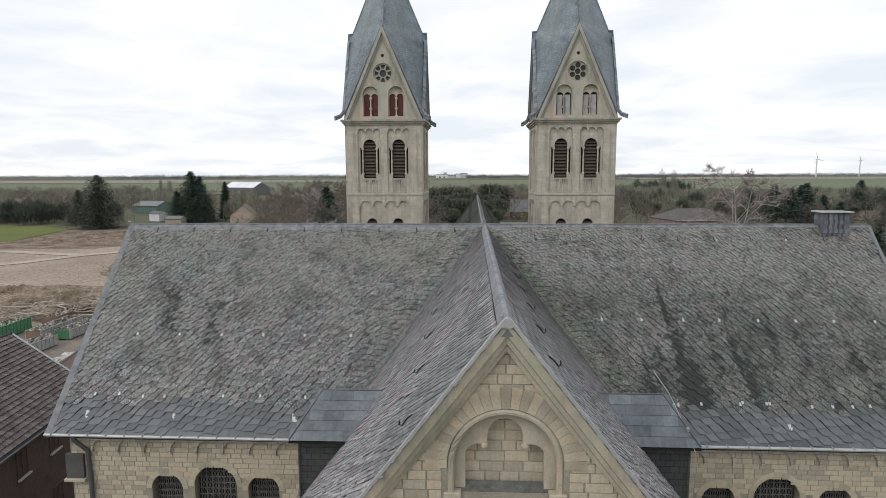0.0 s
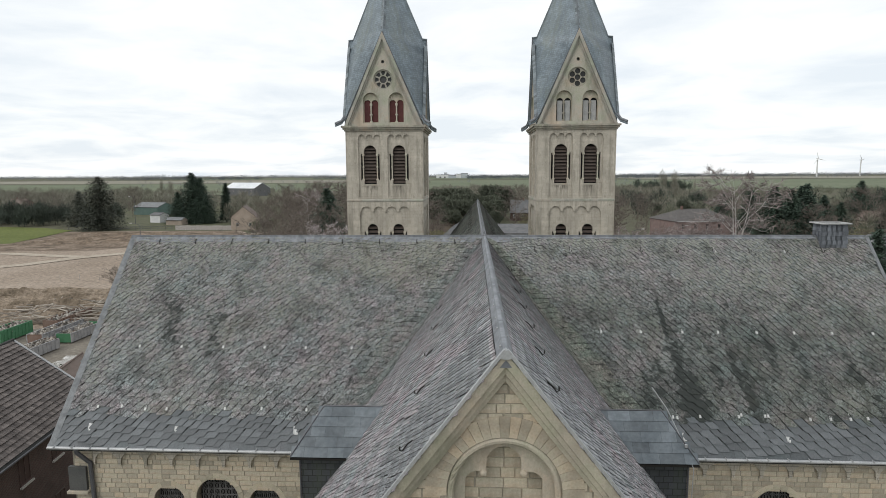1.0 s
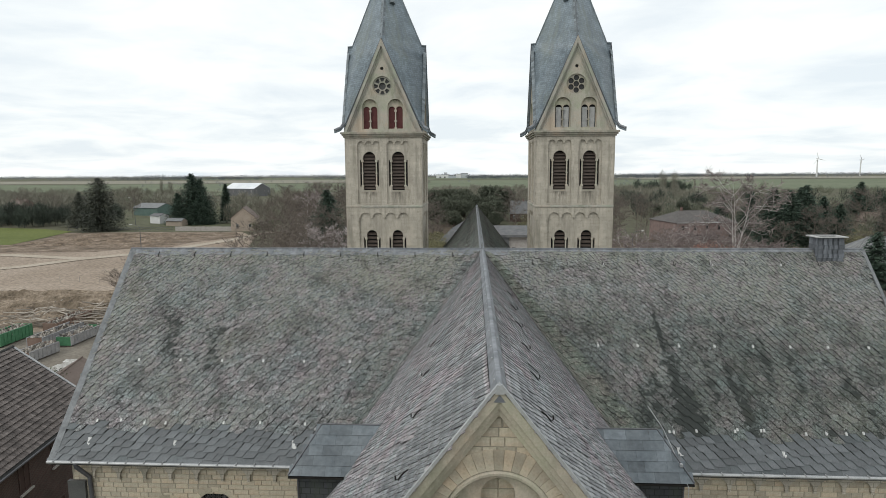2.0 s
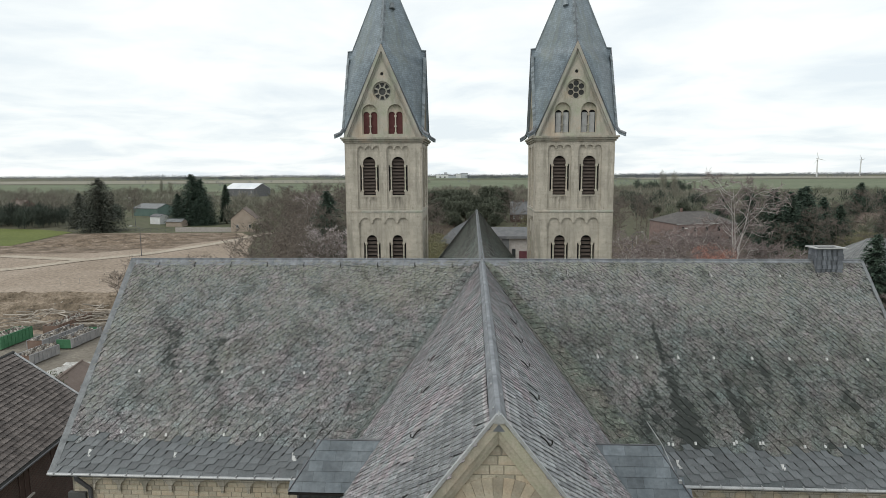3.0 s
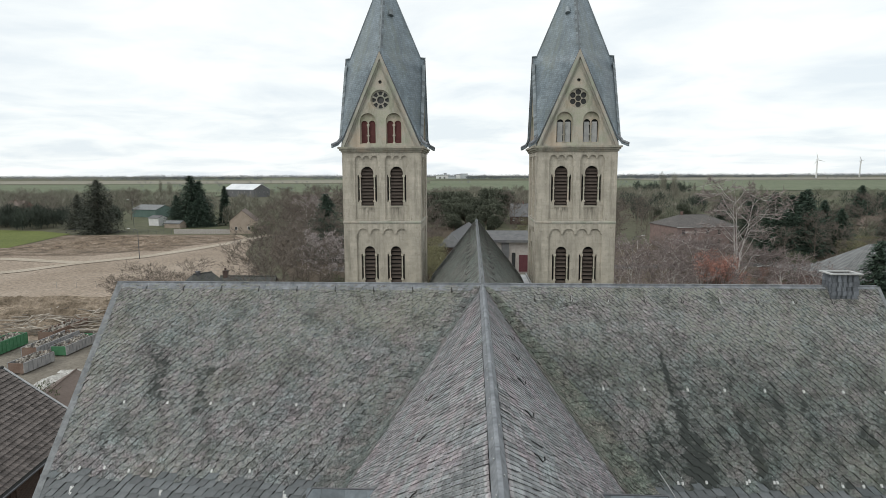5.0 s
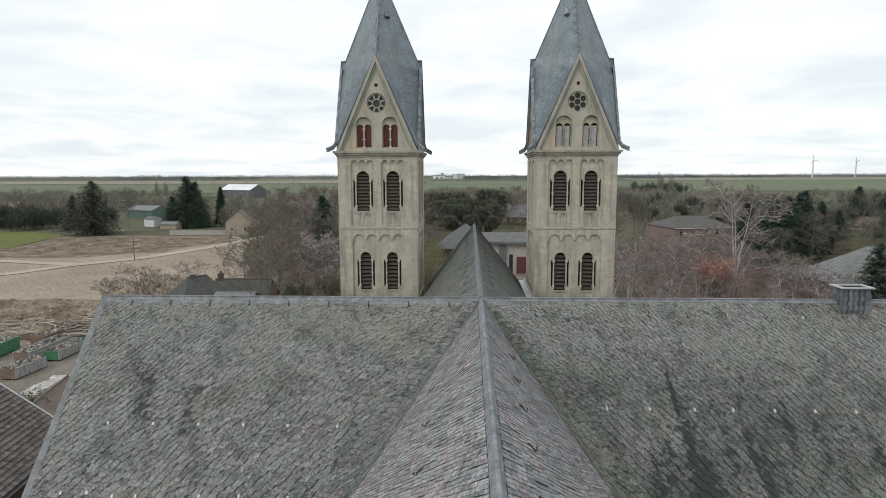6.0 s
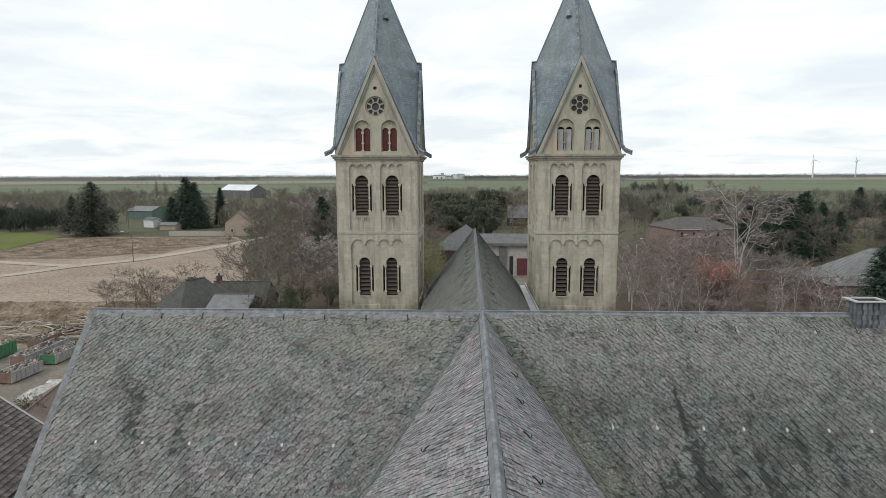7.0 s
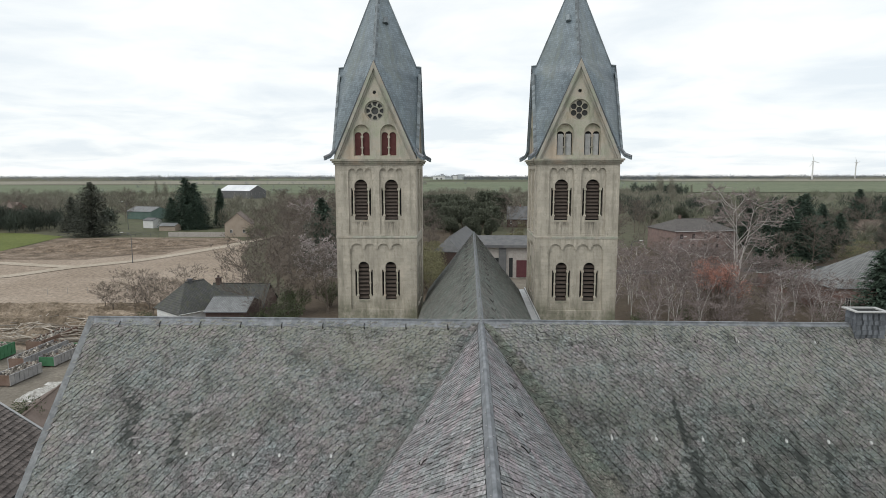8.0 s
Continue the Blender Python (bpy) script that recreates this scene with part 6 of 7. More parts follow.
def house(name, label, category, at, turn, length, width, eave, rise, wall, roof, hip=0.0, over=0.35, rows=(), chimney=True, roof_label="", trim=None, frame_mat=None, pane_mat=None):
    """House with its ridge along local y. hip: how far the ridge ends draw in. rows: window rows (z, height, count)."""
    h = thing(name, label, category, at, turn)
    hw, hl = width / 2, length / 2
    bm = bmesh.new()
    box(bm, -hw, hw, -hl, hl, 0, eave)
    if not hip:
        for y in (-hl, hl - 0.25):
            v = [bm.verts.new(p) for p in ((-hw, y, eave), (hw, y, eave), (0, y, eave + rise), (-hw, y + 0.25, eave), (hw, y + 0.25, eave), (0, y + 0.25, eave + rise))]
            for f in ((0, 1, 2), (3, 5, 4), (0, 2, 5, 3), (1, 4, 5, 2), (0, 3, 4, 1)):
                bm.faces.new([v[i] for i in f])
    part("wall", bm, wall, h)
    drop = over * rise / hw
    e, l = hw + over, hl + over * (1 if hip else 0.6)
    z0, z1 = eave - drop + 0.06, eave + rise + 0.06
    r = part("roof", None, None, h, roof_label)
    bm = bmesh.new()
    top = [bm.verts.new(p) for p in ((-e, -l, z0), (e, -l, z0), (e, l, z0), (-e, l, z0), (0, -l + hip, z1), (0, l - hip, z1))]
    low = [bm.verts.new(v.co - Vector((0, 0, 0.16))) for v in top]
    for f in ((0, 4, 5, 3), (1, 2, 5, 4), (0, 1, 4), (2, 3, 5)):
        if len(f) == 4 or hip:
            bm.faces.new([top[i] for i in f])
            bm.faces.new([low[i] for i in f[::-1]])
    for a, b in ((0, 1), (1, 2), (2, 3), (3, 0)) if hip else ((1, 2), (3, 0), (0, 4), (4, 1), (2, 5), (5, 3)):
        bm.faces.new((top[a], low[a], low[b], top[b]))
    part("roof_covering", bm, roof, r)
    part("ridge", tube(bmesh.new(), [(0, -l + hip, z1 + 0.02), (0, l - hip, z1 + 0.02)], 0.12, 6), roof, r)
    for s in (-1, 1):
        part("gutter", tube(bmesh.new(), [(s * (e + 0.05), -l, z0 - 0.05), (s * (e + 0.05), l, z0 - 0.05)], 0.07, 6), trim if trim is FRAME else GREY_METAL, r)
    if trim and not hip:
        for y in (-l, l):
            for s in (-1, 1):
                part("verge_board", tube(bmesh.new(), [(0, y, z1), (s * e, y, z0)], 0.09, 4), trim, r)
    for z, hh, n in rows:
        for k in range(n):
            y = -hl + length * (k + 0.5) / n
            window(h, Matrix.Translation((hw, y, z)) @ Matrix.Rotation(math.pi / 2, 4, "Z"), 1.0, hh, frame_mat, pane_mat)
            window(h, Matrix.Translation((-hw, y, z)) @ Matrix.Rotation(-math.pi / 2, 4, "Z"), 1.0, hh, frame_mat, pane_mat)
        m = max(1, n - 1)
        for k in range(m):
            window(h, Matrix.Translation((-hw + width * (k + 0.5) / m, -hl, z)), 1.0, hh, frame_mat, pane_mat)
    if chimney:
        part("chimney", boxes((-0.35, 0.35, hl * 0.35, hl * 0.35 + 0.7, eave + rise - 0.6, eave + rise + 1.1), (-0.42, 0.42, hl * 0.35 - 0.07, hl * 0.35 + 0.77, eave + rise + 1.1, eave + rise + 1.22)), BRICK_RED, h)
    return h

# brick house beside the church, ridge turned a little from the church's axis
ED = Vector((-0.132, 0.991))
EP = Vector((0.991, 0.132))
HE = Vector((-27.1, 30.43))          # a point under its eave
HC = HE - EP * 5.82 - ED * 4.35
near_house = house("brick_house", "dark red brick house with brown pantile roof", "house", (HC.x, HC.y, 0), math.degrees(math.atan2(-ED.x, ED.y)), 31.0, 10.8, 9.265, 4.175, BRICK_DARK, UNDERLAY, over=0.42, chimney=False, rows=((6.9, 1.7, 9), (2.6, 1.8, 9)), roof_label="dark brown weathered pantile roof with paler repairs", trim=ZINC, frame_mat=BRICK_DARK, pane_mat=plain("closed_brown_blind", (0.045, 0.026, 0.022), (0.07, 0.04, 0.034), 2, 0.7))
proof = [c for c in near_house.children if c.name.startswith("roof")][0]
TILE = plain("weathered_pantile", (0.10, 0.084, 0.078), (0.165, 0.142, 0.132), 1.2, 0.75, fine=18, relief=0.3, each=True, spread=0.35)
TILE_REST = plain("weathered_pantile_run", (0.10, 0.084, 0.078), (0.165, 0.142, 0.132), 1.2, 0.75, fine=18, relief=0.3, island=True, spread=0.35)
TILE_NEW = plain("orange_clay_tile", (0.30, 0.13, 0.07), (0.38, 0.18, 0.10), 3, 0.8)


def pantiles(roof, hw, hl, eave, rise, over, seed):
    """Interlocking tiles on the slope that faces the church, each a curved pan lapping the course below."""
    rng = random.Random(seed)
    e = hw + over
    z0, z1 = eave - over * rise / hw + 0.07, eave + rise + 0.07
    L = math.hypot(e, z1 - z0)
    down = Vector((e, 0, z0 - z1)) / L
    nrm = Vector((z1 - z0, 0, e)).normalized()
    sec = [(0.0, 0.0), (0.05, 0.035), (0.12, 0.03), (0.2, 0.0), (0.3, 0.004)]
    rows = int(L / 0.36)
    cols = int((2 * hl + 0.4) / 0.30)
    V, Fc, n = [], [], 0

    def one(o):
        v, f = [], []
        for b, lift in ((-0.02, 0.0), (0.37, 0.095)):
            for a, h in sec:
                v.append(o + Vector((0, a, 0)) + down * b + nrm * (h + lift))
        for a, h in sec:
            v.append(o + Vector((0, a, 0)) + down * 0.31 + nrm * (h + 0.0))
        for i in range(4):
            f += [(i, i + 1, i + 6, i + 5), (i + 5, i + 6, i + 11, i + 10)]
        return v, f
    base = {}
    for mat in (TILE, TILE_NEW):
        v, f = one(Vector((0, 0, 0)))
        base[mat] = mesh("pantile", v, f, mat)
    for r in range(rows):
        for c in range(cols):
            y = -hl - 0.2 + 0.30 * c
            o = Vector((0, y, z1)) + down * (0.36 * r) + nrm * rng.uniform(0, 0.006)
            fresh = r > rows - 4 and 10.0 < c * 0.30 < 12.6 and rng.random() < 0.8
            if (hl - 15.5 < y < hl and r > rows - 12 and n < 280 and 0 < y < 7) or fresh:
                ob = new("pantile", base[TILE_NEW if fresh else TILE])
                ob.parent = roof
                ob.location = o
                n += 1
            else:
                v, f = one(o)
                i = len(V)
                V += v
                Fc += [tuple(i + q for q in t) for t in f]
    ob = part("pantile_run", mesh("pantile_run", V, Fc, TILE_REST), None, roof)
    ob["kind"] = "stuff"


pantiles(proof, 5.4, 15.5, 9.265, 4.175, 0.42, 6)
house("shed", "low dark shed with brown tiled roof", "shed", (-47.0, 63.0, 0), 14, 11, 5.5, 2.2, 1.6, BRICK_DARK, ROOF_BROWN, chimney=False)

ROOF_SCHOOL = courses("grey_roof_slates", (0.25, 0.255, 0.25), (0.20, 0.205, 0.205), (0.105, 0.105, 0.108), 0.5, 0.36, "xy", joint=0.05)

# houses and barns beyond the church
hipped = house("slate_roofed_house", "low house with dark hipped slate roof and white eaves", "house", (-48.4, 103.5, 0), -38, 10.0, 8.4, 5.6, 4.1, RENDER_WHITE, ROOF_DARK, hip=3.6, rows=((2.0, 1.5, 2),), chimney=False, trim=FRAME)
part("roof_vent", boxes((-0.3, 0.3, -1.2, -0.6, 9.2, 10.15), (-0.36, 0.36, -1.26, -0.54, 10.15, 10.25)), GREY_METAL, hipped)
house("outbuilding", "low outbuilding with grey sheet roof", "shed", (-40.3, 100.5, 0), 92, 6.6, 8.5, 6.1, 1.5, BRICK_DARK, ROOF_PALE, chimney=False)
rear = house("rear_house", "low house with dark tiled ridge and brick chimney", "house", (-43.0, 111.0, 0), 90, 10.5, 8.0, 4.6, 3.3, BRICK_DARK, ROOF_DARK, chimney=False)
part("chimney", boxes((-0.4, 0.4, 4.0, 4.8, 7.2, 8.9), (-0.48, 0.48, 3.92, 4.88, 8.9, 9.03), (-0.15, 0.15, 4.25, 4.55, 9.03, 9.5)), BRICK_DARK, rear)
part("chimney_flashing", boxes((-0.55, 0.55, 3.85, 4.95, 7.0, 7.35)), FRAME, rear)
house("gabled_house", "pale brick gabled house by the field", "house", (-106, 272, 0), 14, 14, 11, 6.2, 4.6, BRICK_PALE, ROOF_BROWN, rows=((2.0, 1.4, 3),), chimney=False)
house("barn", "large barn with white sheet roof", "barn", (-264, 690, 0), 66, 46, 26, 9, 6, ROOF_GREY, WHITE_SHEET, chimney=False, rows=((5.0, 1.8, 5),), trim=FRAME)
house("sheet_shed", "green sheet-metal farm shed", "shed", (-205, 374, 0), 72, 20, 14, 5.0, 2.6, GREEN_SHEET, ROOF_PALE, chimney=False)
house("white_annex", "small white rendered annex", "house", (-168, 311, 0), 70, 7, 6, 4.2, 1.0, RENDER_WHITE, ROOF_GREY, chimney=False)
house("garden_shed", "low shed with pale roof by the wall", "shed", (-151, 296, 0), 80, 9, 5, 2.6, 1.1, BRICK_PALE, ROOF_PALE, chimney=False)
house("hipped_house", "two-storey red brick house with hipped roof", "house", (81.4, 226.5, 0), 101, 23, 20, 8.0, 3.6, BRICK_GREY, ROOF_UMBER, hip=6.5, rows=((5.2, 1.7, 5), (1.6, 1.8, 5)), trim=FRAME, frame_mat=BRICK_GREY)
house("school_hall", "wide hall with pale hipped slate roof", "house", (100.5, 130, 0), 90, 56, 13, 5.7, 6.3, BRICK_RED, ROOF_SCHOOL, hip=11, rows=((1.6, 1.8, 9),), chimney=False)
house("flat_annex", "low annex with pale flat roof edge", "house", (79, 151, 0), -70, 12, 9, 3.6, 0.8, BRICK_RED, ROOF_GREY, chimney=False, trim=FRAME)
house("far_house", "grey-roofed house behind the towers", "house", (31, 322, 0), 84, 22, 11, 4.6, 6.2, BRICK_DARK, ROOF_GREY, rows=((2.0, 1.4, 5),))
house("row_house", "long low house with grey roof behind the nave", "house", (-4.1, 199, 0), -7.3, 46, 7.6, 5.8, 3.5, BRICK_DARK, ROOF_GREY, hip=3.0, chimney=False)
house("cottage", "small house with grey roof", "house", (-22, 130, 0), 75, 9, 7, 3.0, 2.6, RENDER_WHITE, ROOF_GREY, rows=((1.2, 1.2, 3),), chimney=False)
for x, y, a, w, l in ((170, 268, 20, 9, 15), (-330, 420, 70, 10, 18), (150, 330, 60, 10, 16), (205, 300, 40, 10, 14), (-350, 330, 20, 9, 14)):
    house("village_house", "village house with brown tiled roof", "house", (x, y, 0), a, l, w, 4.6, 3.6, BRICK_PALE if x > 160 else BRICK_RED, ROOF_BROWN, rows=((1.8, 1.4, 4),))

# modern community building between nave and tower
mod = thing("flat_roofed_hall", "modern white hall with grey flat roof", "building", (13, 163, 0))
bm = boxes((-12, 14, -1, 12, 8.5, 9.2))
v = [bm.verts.new(p) for p in ((-11.8, -0.8, 9.204), (13.8, -0.8, 9.204), (13.8, 11.8, 9.204), (-11.8, 11.8, 9.204), (-11.8, 5.5, 11.2), (13.8, 5.5, 11.2))]
for f in ((0, 1, 5, 4), (2, 3, 4, 5), (0, 4, 3), (1, 2, 5)):
    bm.faces.new([v[i] for i in f])
part("roof_slab", bm, ROOF_GREY, mod)
part("wall", boxes((-11, 13, 0.2, 11, 0, 8.49)), SILL, mod)
part("pillar", boxes((-5.4, -3.4, -0.3, 0.19, 0, 8.49)), ROOF_GREY, mod)
part("red_panel", boxes((-0.6, 4.8, -0.05, 0.19, 0.4, 5.0)), plain("dark_red_panel", (0.085, 0.026, 0.032), (0.115, 0.038, 0.045), 1, 0.5), mod, "dark red door panel")
part("door", boxes((-2.6, -1.6, 0.05, 0.19, 0.3, 5.6)), GLASS, mod)
part("window_band", boxes((-10, -5, 0.1, 0.19, 1.0, 5.6)), GLASS, mod)
part("window_band", boxes((6.2, 12, 0.1, 0.19, 1.0, 5.6)), GLASS, mod)

# industrial hall on the horizon
far = thing("industrial_hall", "long white industrial hall on the horizon", "building", (-80, 2700, 0))
PALE_CLAD = plain("pale_grey_cladding", (0.36, 0.38, 0.41), (0.50, 0.52, 0.54), 0.02, 0.8, fine=0.2, relief=0)
for x0, x1, y0, z1, mat in ((-84, -30, 4, 15, RENDER_WHITE), (-29.5, 4, 0, 11, PALE_CLAD), (5, 26, 8, 18, RENDER_WHITE), (27, 58, 3, 21, PALE_CLAD), (-52, -40, 62, 24, PALE_CLAD)):
    part("hall", boxes((x0, x1, y0, y0 + 52, 0, z1)), mat, far)
    part("roof_edge", boxes((x0 - 0.6, x1 + 0.6, y0 - 0.8, y0 + 52.8, z1 + 0.01, z1 + 1.6)), ROOF_GREY, far)
part("loading_gate", boxes((-70, -62, 3.2, 3.9, 0, 8)), ROOF_GREY, far)
part("loading_gate", boxes((-50, -42, 3.2, 3.9, 0, 8)), ROOF_GREY, far)


def turbine(x, y, hub, turn):
    """Wind turbine at rest: tapered mast, nacelle, hub and three blades."""
    tb = thing("wind_turbine", "white three-bladed wind turbine on the horizon", "wind turbine", (x, y, 0), turn, group="wind turbines")
    white = FRAME
    part("mast", tube(bmesh.new(), [(0, 0, 0), (0, 0, hub)], [3.4, 1.9], 12), white, tb)
    part("nacelle", boxes((-1.8, 1.8, -3, 6, hub - 1.6, hub + 1.9), bevel=0.4), white, tb)
    for k in range(3):
        a = radians(97 + 120 * k + turn)
        d = Vector((math.cos(a), 0, math.sin(a)))
        p = Vector((0, -4, hub))
        part("blade", tube(bmesh.new(), [p, p + d * 6, p + d * 12, p + d * 33], [0.8, 1.6, 1.4, 0.2], 5), white, tb)
    part("hub", tube(bmesh.new(), [(0, -5.4, hub), (0, -4, hub), (0, -2.9, hub)], [0.5, 1.6, 1.6], 8), white, tb)


turbine(1417, 2553, 74, 10)
turbine(1882, 3022, 76, 35)


def street_lamp(x, y, turn, hub=9.6, arm=2.6):
    lp = thing("street_lamp", "tall grey street lamp with curved arm", "street lamp", (x, y, 0), turn, group="street lamps")
    part("pole", tube(bmesh.new(), [(0, 0, 0), (0, 0, hub * 0.5), (0, 0, hub - 0.8)], [0.13, 0.1, 0.08], 8), GREY_METAL, lp)
    part("arm", tube(bmesh.new(), [(0, 0, hub - 0.8), (-0.3, 0, hub - 0.2), (-1.0, 0, hub + 0.05), (-arm, 0, hub + 0.25)], 0.06, 6), GREY_METAL, lp)
    part("lamp_head", boxes((-arm - 0.9, -arm + 0.1, -0.18, 0.18, hub + 0.2, hub + 0.36), bevel=0.05), FRAME, lp)


street_lamp(-108, 187, 0)
street_lamp(-175, 300, 0, 14, 2.0)
street_lamp(47.0, 178, 180, 8.5, 2.4)
street_lamp(64, 188, 200, 8.5, 2.0)

# boundary wall and fence at the far edge of the bare field
part_wall = thing("boundary_wall", "pale concrete boundary wall behind the field", "wall", (0, 0, 0))
p0, p1 = Vector((-137, 266.5)), Vector((-108, 265.8))
for k in range(12):
    a, b = p0.lerp(p1, k / 12), p0.lerp(p1, (k + 1) / 12)
    part("wall_panel", boxes((a.x + 0.06, b.x - 0.06, a.y, a.y + 0.2, 0, 2.1 + 0.05 * (k % 3))), SILL, part_wall)
fence = thing("site_fence", "low site fence with thin posts", "fence", (0, 0, 0))
for k in range(15):
    x = -188 + 3.6 * k
    part("post", tube(bmesh.new(), [(x, 267 - 0.1 * k, 0), (x, 267 - 0.1 * k, 1.9)], 0.06, 5), GREY_METAL, fence)
part("rail", tube(bmesh.new(), [(-188, 267, 1.8), (-137.6, 265.6, 1.8)], 0.05, 4), GREY_METAL, fence)
part("rail", tube(bmesh.new(), [(-188, 267, 0.9), (-137.6, 265.6, 0.9)], 0.05, 4), GREY_METAL, fence)
stakes = thing("meadow_fence", "line of thin fence stakes in the bare field", "fence")
for k in range(9):
    x, y = -100 + 4.5 * k, 137 + 0.6 * k
    part("stake", tube(bmesh.new(), [(x, y, 0), (x, y, 1.7)], 0.05, 4), SILL, stakes)

# ---- trees ----
BARK = plain("grey_brown_bark", (0.12, 0.098, 0.08), (0.19, 0.158, 0.13), 2.0, 0.95, fine=14, relief=0.5)
BIRCH = plain("white_birch_bark", (0.42, 0.39, 0.37), (0.62, 0.59, 0.56), 2.5, 0.85, fine=9, relief=0.3)
TWIG = plain("brown_twigs", (0.102, 0.084, 0.072), (0.172, 0.146, 0.126), 0.4, 0.95, fine=5, relief=0, island=True)
TWIG_RED = plain("reddish_birch_twigs", (0.182, 0.150, 0.142), (0.268, 0.225, 0.212), 0.4, 0.95, fine=5, relief=0, island=True)
TWIG_PALE = plain("pale_budding_twigs", (0.34, 0.30, 0.29), (0.50, 0.45, 0.44), 0.6, 0.95, fine=5, relief=0, island=True)
RUSSET = plain("russet_leaves", (0.33, 0.16, 0.125), (0.45, 0.245, 0.195), 0.8, 0.8, fine=5, relief=0, island=True)
NEEDLES = plain("dark_fir_needles", (0.036, 0.060, 0.044), (0.066, 0.096, 0.066), 0.3, 0.9, fine=4, relief=0, island=True, spread=0.5)
NEEDLES_BROWN = plain("brownish_cypress_needles", (0.046, 0.052, 0.040), (0.074, 0.080, 0.060), 0.3, 0.85, fine=4, relief=0, island=True, spread=0.5)
EVERGREY = plain("grey_green_foliage", (0.070, 0.080, 0.056), (0.112, 0.122, 0.088), 0.12, 0.9, fine=3, relief=0, island=True, spread=0.4)
IVY = plain("evergreen_leaves", (0.060, 0.074, 0.038), (0.10, 0.115, 0.058), 0.3, 0.8, fine=4, relief=0, island=True, spread=0.5)
OLIVE = plain("olive_spring_twigs", (0.145, 0.138, 0.075), (0.21, 0.198, 0.11), 0.3, 0.9, fine=4, relief=0, island=True, spread=0.4)


def bare_tree(name, label, height, radius, bark, limb_mat, twig, seed, mains=30, seconds=8, twigs=9, low=0.22, weep=0.0, stems=1, thick=0.011, arm=0.02, steep=1.0):
    """Leafless tree: tapered trunk, rising limbs, side branches and a crown of fine twigs."""
    rng = random.Random(seed)
    tree = thing(name, label, "tree", group="bare trees")
    trunk, limbs = bmesh.new(), bmesh.new()
    tv, tf = [], []
    mid_z = height * 0.62
    shots = []
    for q in range(stems):
        lean = Vector((rng.uniform(-1, 1), rng.uniform(-1, 1), 0)) * (0.04 if stems == 1 else 0.22) * height
        pts = [Vector((0, 0, -0.1)) + lean * u * u + Vector((rng.uniform(-1, 1), rng.uniform(-1, 1), 0)) * 0.012 * height * u + Vector((0, 0, height * 0.94 * u)) for u in (0, 0.18, 0.36, 0.54, 0.72, 0.88, 1)]
        r = height * thick
        tube(trunk, pts, [r, r * 0.85, r * 0.7, r * 0.52, r * 0.34, r * 0.2, r * 0.06], 6, caps=False)
        for k in range(mains // stems):
            u = low + (0.95 - low) * (k + rng.random()) / (mains // stems)
            f = u * 6
            i0 = min(int(f), 5)
            p = pts[i0].lerp(pts[i0 + 1], f - i0)
            a = k * 2.4 + rng.uniform(-0.5, 0.5)
            reach = radius * math.sqrt(max(0.05, 1 - ((u - 0.5) / 0.62) ** 2)) * rng.uniform(0.65, 1.1)
            out = Vector((math.cos(a), math.sin(a), 0))
            rise = reach * rng.uniform(0.35, 0.85) * (1.1 - 0.5 * u) * steep
            b = p + out * reach * 0.45 + Vector((0, 0, rise * 0.65))
            c = p + out * reach + Vector((0, 0, rise - weep * reach))
            rr = max(r * (1.05 - u) * 0.42, arm)
            bend = [Vector((rng.uniform(-1, 1), rng.uniform(-1, 1), rng.uniform(-0.6, 0.6))) * reach * 0.07 for _ in range(2)]
            tube(trunk, [p, p.lerp(b, 0.5) + bend[0], b, b.lerp(c, 0.5) + bend[1], c], [rr, rr * 0.8, rr * 0.6, rr * 0.38, rr * 0.18], 4, caps=False)
            shots.append((p, b, c, rr))
    for p, b, c, rr in shots:
        L = (c - p).length
        for m in range(seconds):
            w = 0.25 + 0.75 * (m + rng.random()) / seconds
            s0 = p.lerp(b, w * 2) if w < 0.5 else b.lerp(c, w * 2 - 1)
            d = ((c - p).normalized() * 0.6 + Vector((rng.uniform(-1, 1), rng.uniform(-1, 1), rng.uniform(-0.25, 0.9)))).normalized()
            l2 = L * rng.uniform(0.22, 0.46)
            e0 = s0 + d * l2 + Vector((0, 0, -weep * l2 * 0.6))
            tube(limbs, [s0, s0.lerp(e0, 0.55) + Vector((0, 0, l2 * 0.06)), e0], [max(rr * 0.3, 0.016), 0.014, 0.008], 3, caps=False)
            for _ in range(twigs):
                s1 = s0.lerp(e0, rng.uniform(0.15, 1.0))
                q = (d * 0.7 + Vector((rng.uniform(-1, 1), rng.uniform(-1, 1), rng.uniform(-0.5, 0.9) - weep))).normalized()
                l = height * 0.05 * rng.uniform(0.5, 1.4)
                sd = q.cross(Vector((rng.uniform(-1, 1), rng.uniform(-1, 1), rng.uniform(-1, 1)))).normalized() * rng.uniform(0.024, 0.052)
                m1 = s1 + q * l * 0.5 + Vector((rng.uniform(-1, 1), rng.uniform(-1, 1), rng.uniform(-1, 1))) * l * 0.1
                i = len(tv)
                tv.extend([s1 - sd, s1 + sd, m1 + sd * 0.8, m1 - sd * 0.8, s1 + q * l])
                tf.extend([(i, i + 1, i + 2, i + 3), (i + 3, i + 2, i + 4)])
    part("trunk", trunk, bark, tree)
    part("branchwork", limbs, limb_mat, tree)["kind"] = "stuff"
    part("crown", mesh("crown", tv, tf, twig), None, tree)
    return tree


